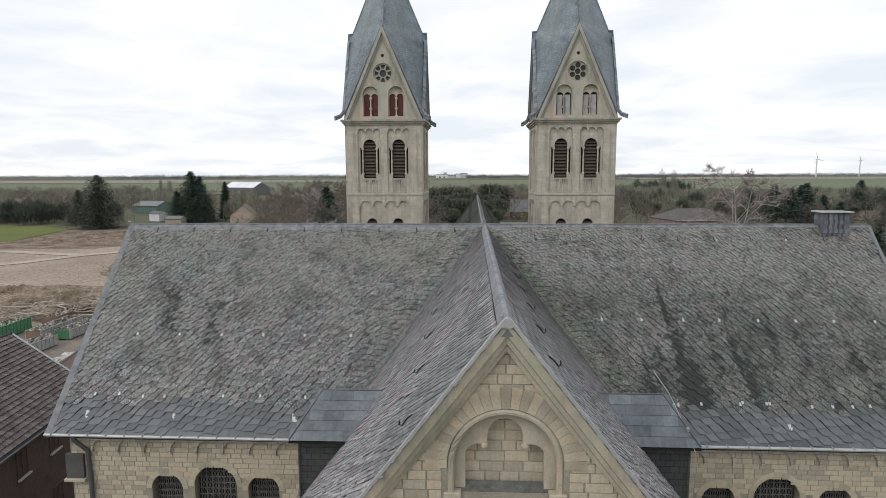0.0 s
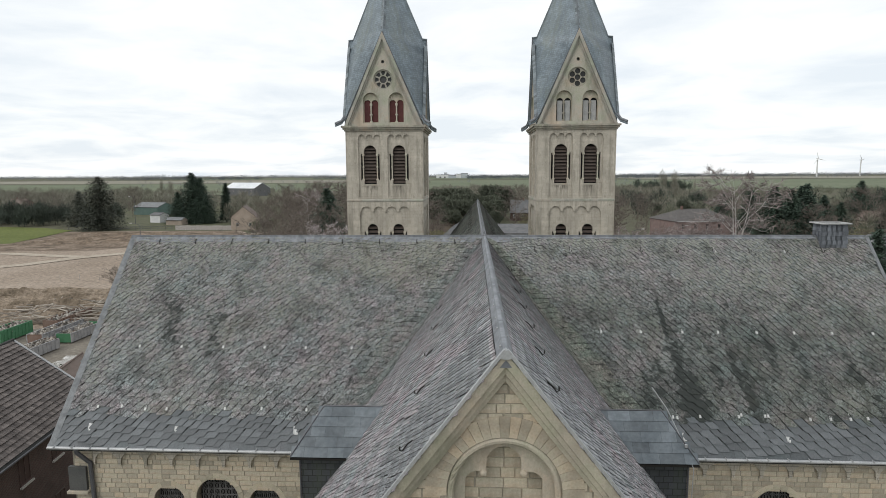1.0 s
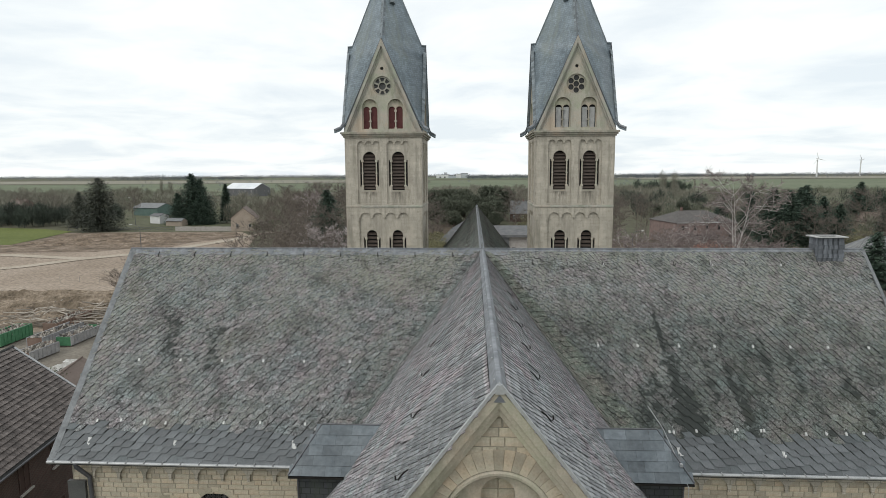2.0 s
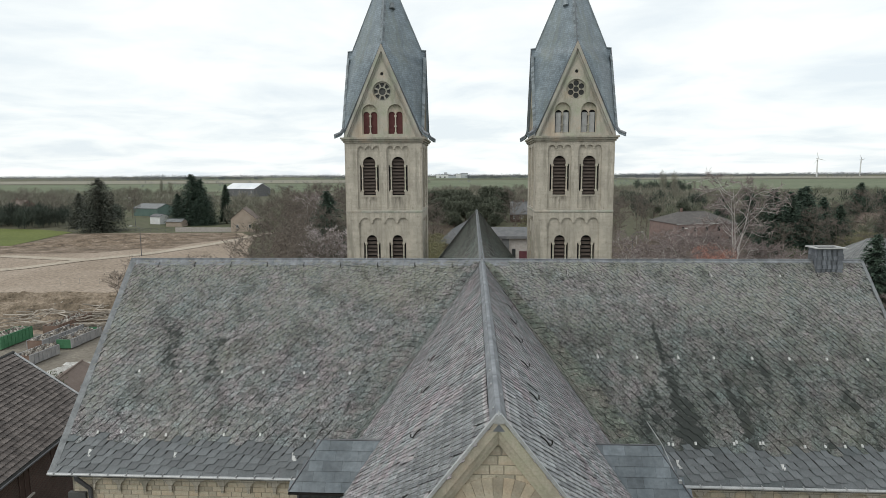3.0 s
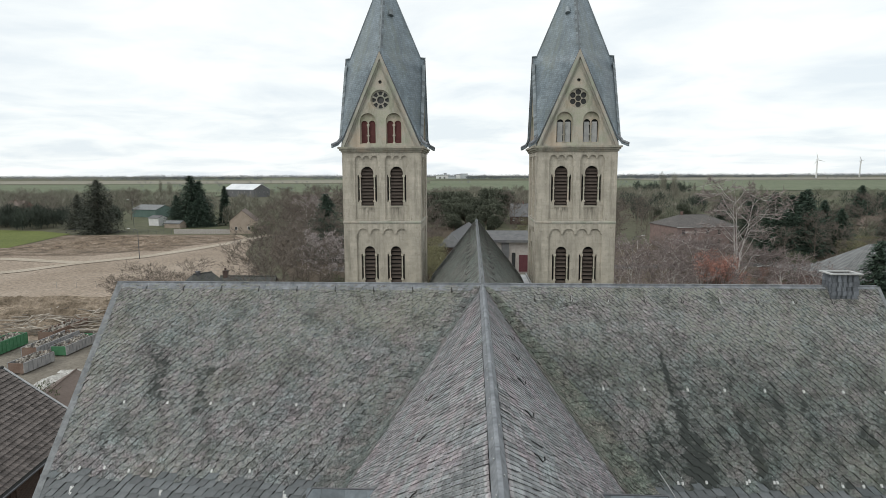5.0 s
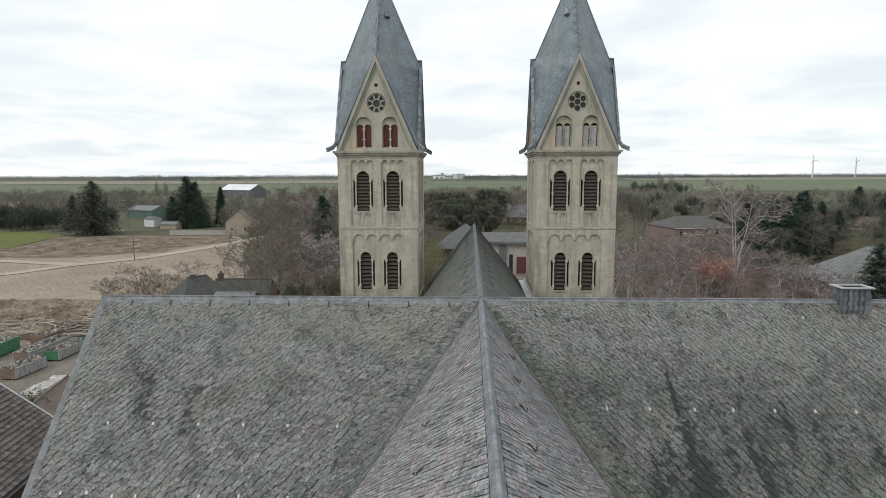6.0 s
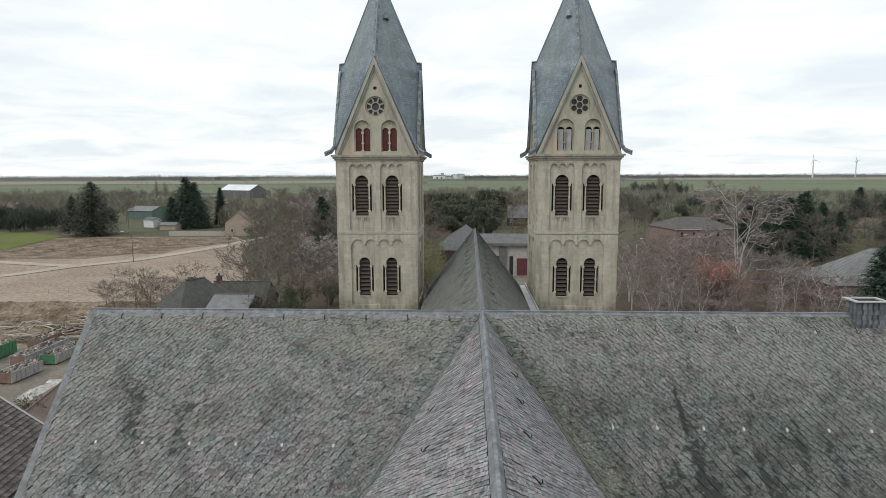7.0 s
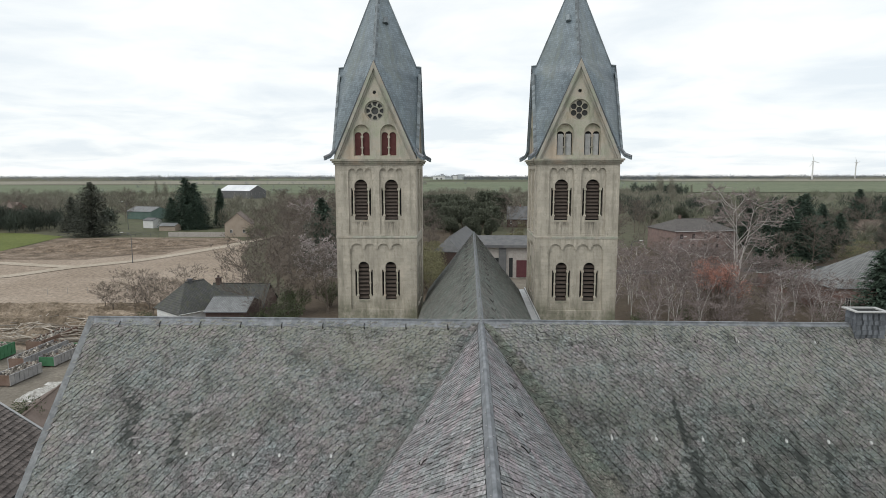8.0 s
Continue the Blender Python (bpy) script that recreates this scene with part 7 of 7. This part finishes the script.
def conifer(name, label, height, radius, needles, seed, tiers=26, start=0.06, droop=0.35, shape=1.0):
    """Evergreen: straight trunk, tiers of drooping boughs made of many small needle sprays."""
    rng = random.Random(seed)
    tree = thing(name, label, "tree", group="conifers")
    part("trunk", tube(bmesh.new(), [(0, 0, -0.1), (0, 0, height * 0.5), (0, 0, height * 0.98)], [height * 0.02, height * 0.012, 0.03], 7), BARK, tree)
    v, f = [], []
    for t in range(tiers):
        u = t / (tiers - 1)
        z = height * (start + (0.97 - start) * u)
        reach = radius * (1 - u) ** shape * rng.uniform(0.82, 1.12) + 0.25
        n = max(8, int(30 * (1 - u) + 9))
        for k in range(n):
            a = rng.uniform(0, 6.283)
            L = reach * rng.uniform(0.6, 1.1)
            out = Vector((math.cos(a), math.sin(a), 0))
            for s in range(15):
                w = (s + 0.6) / 15
                c = Vector((0, 0, z)) + out * L * w + Vector((0, 0, -droop * L * w * w + 0.1 * L * w)) + Vector((rng.uniform(-1, 1), rng.uniform(-1, 1), rng.uniform(-1, 1))) * 0.07 * radius
                size = height * 0.030 * rng.uniform(0.6, 1.3) + 0.1
                d = (out + Vector((rng.uniform(-0.9, 0.9), rng.uniform(-0.9, 0.9), rng.uniform(-0.6, 0.2)))).normalized()
                side = d.cross(Vector((rng.uniform(-0.6, 0.6), rng.uniform(-0.6, 0.6), 1))).normalized()
                i = len(v)
                v.extend([c - d * size * 0.3 + side * size * 0.26, c + d * size * 1.1, c - d * size * 0.3 - side * size * 0.26])
                f.append((i, i + 1, i + 2))
    part("crown", mesh("crown", v, f, needles), None, tree)
    return tree


def leafy(name, label, height, radius, leaf, seed, count=1600, low=0.15, category="bush", size=0.16, squash=1.0):
    """Shrub or evergreen crown: several uneven lobes of small leaf sprays on branching stems."""
    rng = random.Random(seed)
    tree = thing(name, label, category, group="shrubs")
    st = bmesh.new()
    lobes = []
    for k in range(9):
        a, q = rng.uniform(0, 6.28), rng.uniform(0.15, 0.75)
        c = Vector((math.cos(a) * radius * q, math.sin(a) * radius * q, height * rng.uniform(low + 0.22, 0.8)))
        lobes.append((c, radius * rng.uniform(0.32, 0.58)))
        tube(st, [(rng.uniform(-0.2, 0.2), rng.uniform(-0.2, 0.2), -0.1), (c.x * 0.4, c.y * 0.4, c.z * 0.45), c], [0.02 * height, 0.013 * height, 0.02], 5, caps=False)
    lobes.append((Vector((0, 0, height * 0.78)), radius * 0.5))
    part("stem", st, BARK, tree)
    v, f = [], []
    for _ in range(int(count * 1.7)):
        c, r = rng.choice(lobes)
        d = Vector((rng.gauss(0, 1), rng.gauss(0, 1), rng.gauss(0, 1) * squash)).normalized()
        p = c + d * r * rng.uniform(0.55, 1.12)
        p.z = min(max(p.z, height * low * rng.uniform(0.3, 1)), height * rng.uniform(0.93, 1.03))
        e = (d + Vector((rng.uniform(-1, 1), rng.uniform(-1, 1), rng.uniform(-1, 1))) * 0.9).normalized()
        s = e.cross(Vector((rng.uniform(-1, 1), rng.uniform(-1, 1), rng.uniform(-1, 1)))).normalized()
        q = size * rng.uniform(0.5, 1.5)
        i = len(v)
        v.extend([p - e * q * 0.7 + s * q * 0.4, p + e * q, p - e * q * 0.7 - s * q * 0.4])
        f.append((i, i + 1, i + 2))
    part("crown", mesh("crown", v, f, leaf), None, tree)
    return tree


def put(tree, x, y, scale=1.0, turn=0.0, tall=1.0):
    tree.matrix_basis = pose(x, y, 0, 0, 0, turn) @ Matrix.Diagonal((scale, scale, scale * tall, 1))


def again(tree, x, y, scale=1.0, turn=0.0, tall=1.0):
    t = copy_thing(tree, pose(x, y, 0, 0, 0, turn))
    t.matrix_basis = pose(x, y, 0, 0, 0, turn) @ Matrix.Diagonal((scale, scale, scale * tall, 1))
    return t


# by the church, seen beyond the transept roof
birch = bare_tree("birch_tree", "tall white-stemmed birch with reddish bare twigs", 22.5, 7.6, BIRCH, BIRCH, TWIG_RED, 4, mains=30, twigs=16, weep=0.34, stems=3, low=0.2, thick=0.0095, arm=0.058, steep=1.5)
put(birch, 50.5, 117, 1.0, 0.0, 1.13)
birch_b = bare_tree("birch_tree", "slender pale birch with bare reddish twigs", 15.0, 4.6, BIRCH, TWIG_RED, TWIG_RED, 8, mains=24, twigs=9, weep=0.15, stems=2, low=0.15, thick=0.009, arm=0.04, steep=1.7)
put(birch_b, 44.5, 119)
again(birch, -56, 200, 0.9, 140)
birch_c = bare_tree("bare_tree", "slender leafless tree with reddish-brown twigs", 14.0, 4.8, BARK, TWIG_RED, TWIG_RED, 9, mains=24, twigs=10, weep=0.1, stems=3, low=0.12, thick=0.007, arm=0.035, steep=1.5)
put(birch_c, 46.0, 122)
rng = random.Random(76)
for x, y, s in ((37, 117, 0.95), (32.5, 121, 0.9), (28, 115, 0.8), (47, 110, 0.8), (57, 120, 1.0), (40, 126, 1.0), (34, 131, 1.0), (61, 128, 0.95), (26, 126, 0.85), (54, 108, 0.75), (41, 108, 0.7), (35, 106, 0.65), (30, 103, 0.6), (64, 116, 0.75), (46, 133, 1.05), (53, 138, 1.0), (39, 140, 1.0), (60, 142, 0.9), (29, 142, 0.95), (67, 136, 0.8), (58, 100, 0.6), (49, 101, 0.6), (33, 112, 0.75), (42, 114, 0.85), (51, 126, 1.0), (56, 131, 0.95), (45, 127, 1.0), (36, 124, 0.95), (30, 133, 0.95), (48, 145, 1.0), (64, 122, 0.85), (69, 128, 0.8), (72, 118, 0.7), (25, 118, 0.75), (62, 109, 0.7), (38, 99, 0.55), (44, 104, 0.65)):
    again(birch_b if rng.random() < 0.6 else birch_c, x + rng.uniform(-1, 1), y + rng.uniform(-1, 1), s * (0.84 if y > 114 else 1.0), rng.uniform(0, 360))
for k in range(18):
    again(birch_c, rng.uniform(27, 72), rng.uniform(97, 112), rng.uniform(0.36, 0.52), rng.uniform(0, 360))
dark = bare_tree("bare_tree", "spreading leafless tree with dark twigs", 17.0, 8.0, BARK, BARK, TWIG, 15, mains=34, twigs=9, stems=3, low=0.12, thick=0.008)
put(dark, -41, 116)
mid = bare_tree("bare_tree", "leafless broad tree with brown twigs", 17.0, 6.4, BARK, BARK, TWIG, 23, mains=30, seconds=8, twigs=8, low=0.16)
put(mid, -58, 190)
bloom = bare_tree("blossoming_tree", "rounded tree with pale blossom on bare branches", 13.5, 5.4, BARK, BARK, TWIG_PALE, 31, mains=32, seconds=9, twigs=15, low=0.2, thick=0.012)
put(bloom, -35, 134)
again(bloom, -30.5, 140, 0.9, 80)
for x, y, s, a in ((-36.5, 101.5, 0.8, 15), (-50, 129, 0.75, 60), (-35, 122, 0.8, 10), (-66, 120, 0.45, 140), (-71, 124, 0.48, 240), (-62, 127, 0.5, 30), (-29, 120, 0.7, 200), (-45, 138, 0.85, 99), (-76, 121, 0.36, 20), (-68, 118, 0.36, 77), (-64, 121, 0.38, 177), (-73, 119, 0.34, 277), (-60, 119, 0.4, 5), (-63, 116, 0.33, 222)):
    again(dark, x, y, s, a)
rng = random.Random(77)
spread = [(70, 250, 0.8), (80, 290, 0.9), (74, 320, 1.0), (90, 315, 0.9), (66, 300, 0.9), (58, 240, 0.8), (-232, 322, 0.95), (-262, 335, 1.0), (-205, 345, 1.0), (-168, 352, 1.05), (-118, 372, 1.1), (-96, 352, 1.0), (-285, 318, 0.85), (-52, 205, 1.0), (-64, 214, 1.05), (-75, 224, 1.0), (-45, 215, 1.15), (-36, 225, 1.1), (-84, 236, 0.8), (-80, 255, 1.0), (-62, 240, 1.2), (-48, 250, 1.2), (-30, 190, 1.0), (-25, 240, 1.2), (-90, 300, 1.1), (-76, 290, 1.2), (-60, 280, 1.2), (-40, 285, 1.25), (-20, 262, 1.1),
          (-24, 205, 1.0), (-26, 165, 0.9), (-33, 158, 0.85), (-42, 165, 0.9), (-50, 172, 0.95), (-20, 175, 0.8), (-14, 185, 0.75), (-15, 205, 0.9), (-70, 200, 0.7), (-68, 245, 1.0),
          (58, 205, 0.45), (72, 190, 0.42), (98, 205, 0.8), (52, 170, 0.5), (64, 160, 0.5), (75, 172, 0.45), (92, 180, 0.6), (104, 190, 0.9), (50, 220, 1.0), (42, 240, 1.0), (120, 240, 1.0), (135, 225, 0.95), (150, 215, 0.9), (100, 168, 0.7), (118, 175, 0.8), (130, 190, 0.8), (24, 205, 0.95), (30, 240, 1.1), (18, 240, 1.1),
          (44, 190, 0.6), (56, 185, 0.45), (68, 178, 0.42), (82, 190, 0.42), (66, 205, 0.4), (38, 215, 0.9), (36, 265, 1.0), (140, 205, 0.9), (155, 240, 1.0), (165, 225, 0.9), (106, 255, 1.0), (62, 262, 1.0), (52, 280, 1.0), (98, 150, 0.6), (110, 205, 0.8)]
for x, y, s in spread:
    again(mid, x + rng.uniform(-2, 2), y + rng.uniform(-2, 2), s * rng.uniform(0.9, 1.1), rng.uniform(0, 360))

fir = conifer("fir_tree", "tall dark green fir with dense boughs", 26.0, 13.5, NEEDLES, 41, tiers=38, shape=0.66)
put(fir, -147, 306)
for x, y, s, a in ((-154, 304, 0.62, 30), (-141, 303, 0.70, 100), (-144, 309, 0.9, 200)):
    again(fir, x, y, s, a)
slim = conifer("cypress_tree", "narrow dark evergreen cypress tree", 21.0, 4.0, NEEDLES, 43, tiers=34, shape=0.6, droop=0.1)
put(slim, -131.7, 312)
broad = conifer("cedar_tree", "broad dark brownish evergreen tree", 24.5, 11.8, NEEDLES_BROWN, 45, tiers=34, shape=0.33, start=0.04)
put(broad, -173, 268)
again(broad, -196, 288, 0.7, 50)
again(fir, -46, 185, 0.8, 20)
again(slim, -50, 196, 0.7, 20)
for x, y, s, a in ((113, 212, 0.78, 80), (121, 224, 0.8, 150), (106, 234, 0.7, 210), (190, 270, 0.7, 220)):
    again(fir, x, y, s, a)
dense = conifer("yew_tree", "broad dense dark green evergreen tree", 20.0, 8.2, NEEDLES, 46, tiers=32, shape=0.62, start=0.04, droop=0.2)
put(dense, 93, 190, 1.05)
again(dense, 100, 194, 1.0, 30)
again(dense, 108, 199, 0.95, 90)
again(dense, 131, 196, 0.7, 170)
for x, y, s, a in ((108, 220, 0.95, 40), (117, 214, 0.85, 100), (124, 208, 0.75, 10), (96, 236, 0.85, 160), (132, 232, 0.8, 220), (140, 246, 0.8, 300), (176, 281, 1.05, 20), (186, 276, 1.0, 70), (169, 272, 0.9, 130), (196, 284, 0.95, 200), (205, 292, 0.9, 270)):
    again(dense, x, y, s, a)
clump = leafy("evergreen_tree", "rounded grey-green evergreen tree", 17.0, 8.0, EVERGREY, 47, 6400, low=0.08, category="tree", size=0.55)
put(clump, -4, 326)
for x, y, s, a in ((-14, 331, 1.0, 70), (7, 331, 1.1, 140), (16, 340, 1.0, 200), (-22, 338, 0.95, 260), (0, 312, 0.85, 320), (11, 318, 0.8, 30), (-10, 312, 0.85, 90), (-3, 290, 0.75, 10), (5, 284, 0.7, 80), (-12, 288, 0.75, 150), (-18, 300, 0.8, 200), (13, 300, 0.7, 260), (2, 262, 0.55, 310), (-8, 262, 0.55, 20), (9, 266, 0.5, 200), (150, 262, 0.5, 20), (168, 292, 0.55, 90), (188, 252, 0.5, 150), (140, 300, 0.5, 210), (205, 330, 0.6, 260), (120, 345, 0.55, 320), (235, 300, 0.6, 40), (98, 330, 0.5, 70)):
    again(clump, x, y, s, a)
pine = conifer("pine_tree", "dark green pine with dense boughs", 15.8, 5.2, NEEDLES, 51, tiers=24, shape=0.55, droop=0.05, start=0.12)
put(pine, 68.5, 104)
again(pine, 77, 108, 1.05, 120)
again(pine, 73, 99, 0.8, 220)
yew = leafy("evergreen_bush", "dense dark evergreen bush", 6.0, 3.6, IVY, 61, 1800)
put(yew, -44, 124)
for x, y, s, a in ((-36.5, 97, 0.95, 10), (-34, 100, 1.0, 70), (-44, 95.5, 0.7, 100), (-52, 97, 0.75, 10), (-56.5, 101, 0.8, 120), (-33, 105, 1.1, 190), (-36, 120, 1.0, 50), (-30, 126, 1.0, 120), (-53, 118, 0.6, 200), (-90, 258, 1.1, 10), (-94, 254, 1.0, 99), (-47.5, 62, 0.75, 0), (-66, 71, 0.85, 45), (-64, 66, 0.8, 160), (85, 160, 1.1, 20), (92, 152, 1.0, 110), (74, 140, 0.9, 220), (66, 112, 0.9, 250), (62, 104, 0.8, 330), (40, 112, 0.7, 66), (30, 108, 0.6, 20)):
    again(yew, x, y, s, a)
gold = leafy("budding_bush", "shrub with yellow-green budding twigs", 7.0, 5.0, OLIVE, 67, 2200)
put(gold, 122, 170)
for x, y, s, a in ((132, 178, 1.2, 40), (112, 180, 1.0, 130), (140, 170, 1.1, 220), (150, 190, 1.2, 300), (-20, 150, 0.8, 0), (-15, 160, 0.8, 60), (-16, 172, 0.9, 120), (9, 212, 0.7, 10), (-12, 214, 0.62, 100), (9, 220, 0.8, 190), (15, 228, 0.8, 30), (20, 246, 0.8, 70), (26, 300, 0.7, 120), (-12.5, 150, 1.15, 35), (-9.5, 158, 1.1, 80), (-14, 166, 1.2, 140), (-10, 143, 1.0, 200), (-11.5, 176, 1.2, 260), (-16, 140, 1.0, 300), (118, 186, 1.1, 10), (126, 164, 1.2, 250)):
    again(gold, x, y, s, a)
rus = leafy("russet_bush", "russet-leaved shrub among bare birches", 15.0, 3.8, RUSSET, 71, 2400, low=0.4, size=0.14)
put(rus, 43.4, 110)
again(rus, 45.6, 112, 0.86, 90)
again(rus, 48.6, 113, 0.7, 200)


# woods and hedges further off: too many to count
def woods(name, label, spots, mat, seed, sprays=34, wide=0.36, spray=0.12, thin=0.22):
    """Far trees as one mesh: a stem each and a crown of upswept slender sprays, fuller towards its rim."""
    r = np.random.default_rng(seed)
    at = np.array(spots, dtype=float)
    h = np.repeat(at[:, 2], sprays)
    rad = h * wide * np.repeat(r.uniform(0.75, 1.25, len(at)), sprays)
    n = len(h)
    d = r.normal(size=(n, 3))
    d *= (r.random(n) ** 0.42 / np.linalg.norm(d, axis=1))[:, None]
    p = np.stack([np.repeat(at[:, 0], sprays) + d[:, 0] * rad, np.repeat(at[:, 1], sprays) + d[:, 1] * rad, h * 0.54 + d[:, 2] * h * 0.44], axis=1)
    e = np.stack([d[:, 0] + r.normal(size=n) * 0.45, d[:, 1] + r.normal(size=n) * 0.45, 0.75 + r.random(n) * 0.7], axis=1)
    e /= np.linalg.norm(e, axis=1)[:, None]
    s = np.cross(e, r.normal(size=(n, 3)))
    s /= np.linalg.norm(s, axis=1)[:, None] + 1e-9
    q = (h * spray * r.uniform(0.6, 1.5, n))[:, None]
    leaf = np.stack([p - e * q + s * q * thin * 0.5, p - e * q - s * q * thin * 0.5, p + e * q], axis=1).reshape(-1, 3)
    stem = np.stack([np.stack([at[:, 0] + k * at[:, 2] * w, at[:, 1], at[:, 2] * z], axis=1) for k, w, z in ((-1, 0.013, 0), (1, 0.013, 0), (0, 0, 0.85))], axis=1).reshape(-1, 3)
    v = np.concatenate([stem, leaf])
    f = np.arange(len(v)).reshape(-1, 3)
    return solid(name, mesh(name, v.tolist(), f.tolist(), mat), None, label, "woodland", kind="stuff")


def clumped(x, y, scale, least):
    return noise.fractal(Vector((x * scale, y * scale * 0.7, 4.2)), 0.9, 2.0, 3) > least


rng = random.Random(99)
BARE_WOOD = plain("bare_woodland", (0.158, 0.152, 0.118), (0.222, 0.212, 0.172), 0.03, 0.95, fine=0.5, relief=0, island=True, spread=0.3)
OLIVE_WOOD = plain("budding_woodland", (0.132, 0.140, 0.098), (0.200, 0.206, 0.156), 0.03, 0.95, fine=0.5, relief=0, island=True, spread=0.3)
# FAR_WOOD and BLUE_WOOD: distance haze mixed into the base colour
FAR_WOOD = plain("hazy_distant_woodland", (0.165, 0.178, 0.190), (0.225, 0.236, 0.246), 0.01, 0.95, fine=0.1, relief=0, island=True, spread=0.3)
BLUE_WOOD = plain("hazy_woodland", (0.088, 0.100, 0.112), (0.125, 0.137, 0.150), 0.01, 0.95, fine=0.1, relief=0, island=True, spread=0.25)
DARK_WOOD = plain("distant_conifers", (0.040, 0.053, 0.042), (0.066, 0.078, 0.06), 0.03, 0.95, fine=0.5, relief=0, island=True, spread=0.4)
spots = []
for _ in range(2600):                       # left of the towers, behind the field
    x, y = rng.uniform(-620, -60), 282 + 480 * rng.random() ** 1.7
    if x < -y * 0.20 - 30 and not (-240 < x < -130 and y < 385) and not (-310 < x < -140 and 480 < y < 690) and not (x > -130 and y < 300):
        if clumped(x, y, 0.014, -0.12):
            spots.append((x, y, rng.choice((rng.uniform(4, 9), rng.uniform(7, 16))) * (1 - 0.2 * (y - 282) / 480)))
woods("bare_wood", "brown leafless woodland behind the meadow", spots, BARE_WOOD, 1, 150, 0.45, 0.10, 0.26)
spots = []
for _ in range(1500):                       # round and between the towers
    x, y = rng.uniform(-150, 230), rng.uniform(285, 800)
    if not (12 < x < 48 and y < 335) and (x > -y * 0.3):
        if clumped(x, y, 0.014, -0.1):
            spots.append((x, y, rng.uniform(5, 13)))
woods("bare_wood", "leafless brown village trees behind the towers", spots, BARE_WOOD, 2, 150, 0.45, 0.10, 0.26)
spots = [(rng.uniform(90, 620), 225 + 535 * rng.random() ** 1.4, rng.uniform(4, 10)) for _ in range(1900)]
woods("bare_wood", "leafless trees and gardens of the village", [s for s in spots if s[0] > s[1] * 0.28 and clumped(s[0], s[1], 0.016, -0.05)], OLIVE_WOOD, 3, 150, 0.45, 0.10, 0.26)
spots = [(rng.uniform(-330, -215), rng.uniform(282, 305), rng.uniform(6, 13)) for _ in range(150)] + [(rng.uniform(-320, -196), rng.uniform(296, 336), rng.uniform(5, 11)) for _ in range(110)] + [(rng.uniform(180, 330), rng.uniform(280, 420), rng.uniform(9, 18)) for _ in range(45)] + [(rng.uniform(205, 265), rng.uniform(720, 790), rng.uniform(11, 18)) for _ in range(40)] + [(rng.uniform(90, 200), rng.uniform(330, 480), rng.uniform(8, 15)) for _ in range(40)]
woods("conifer_wood", "dark conifer groups among bare trees", spots, DARK_WOOD, 4, 240, 0.3, 0.085)
for name, label, bands, sprays, wide, spray in (("hedgerow", "thin bare hedgerows between the fields", ((860, 150, 4, 9), (1150, 150, 4, 9), (1520, 220, 4, 10)), 34, 0.6, 0.13), ("distant_wood", "hazy blue-grey tree lines on the horizon", ((2280, 420, 6, 14), (3000, 800, 10, 20), (3600, 1000, 9, 19), (4200, 1500, 10, 20)), 14, 1.6, 0.25)):
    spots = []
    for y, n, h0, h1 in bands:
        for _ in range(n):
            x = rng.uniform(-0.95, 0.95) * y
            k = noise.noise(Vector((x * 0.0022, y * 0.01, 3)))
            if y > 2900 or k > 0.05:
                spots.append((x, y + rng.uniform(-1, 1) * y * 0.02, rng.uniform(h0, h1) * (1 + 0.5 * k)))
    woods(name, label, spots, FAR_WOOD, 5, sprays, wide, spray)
spots = []
for x0, x1, y, h in ((-20, 250, 2420, 24), (560, 760, 2420, 22), (760, 1500, 2900, 18), (-1500, -900, 2500, 18), (-700, -420, 2600, 15)):
    for k in range(int((x1 - x0) / 4)):
        x = rng.uniform(x0, x1)
        spots.append((x, y + rng.uniform(-40, 60), h * rng.uniform(0.55, 1.0) * (0.8 + 0.5 * noise.noise(Vector((x * 0.01, y, 1))))))
woods("distant_wood", "hazy blue-grey wooded rise on the horizon", spots, BLUE_WOOD, 6, 34, 1.1, 0.22)
woods("poplar_row", "tall narrow leafless poplars in the fields", [(165, 500, 28), (167, 506, 22), (217, 700, 30), (221, 704, 25), (250, 690, 17), (300, 640, 15), (-330, 620, 22), (-322, 626, 18), (-318, 615, 20), (185, 560, 17)], BARE_WOOD, 7, 700, 0.13, 0.05, 0.1)
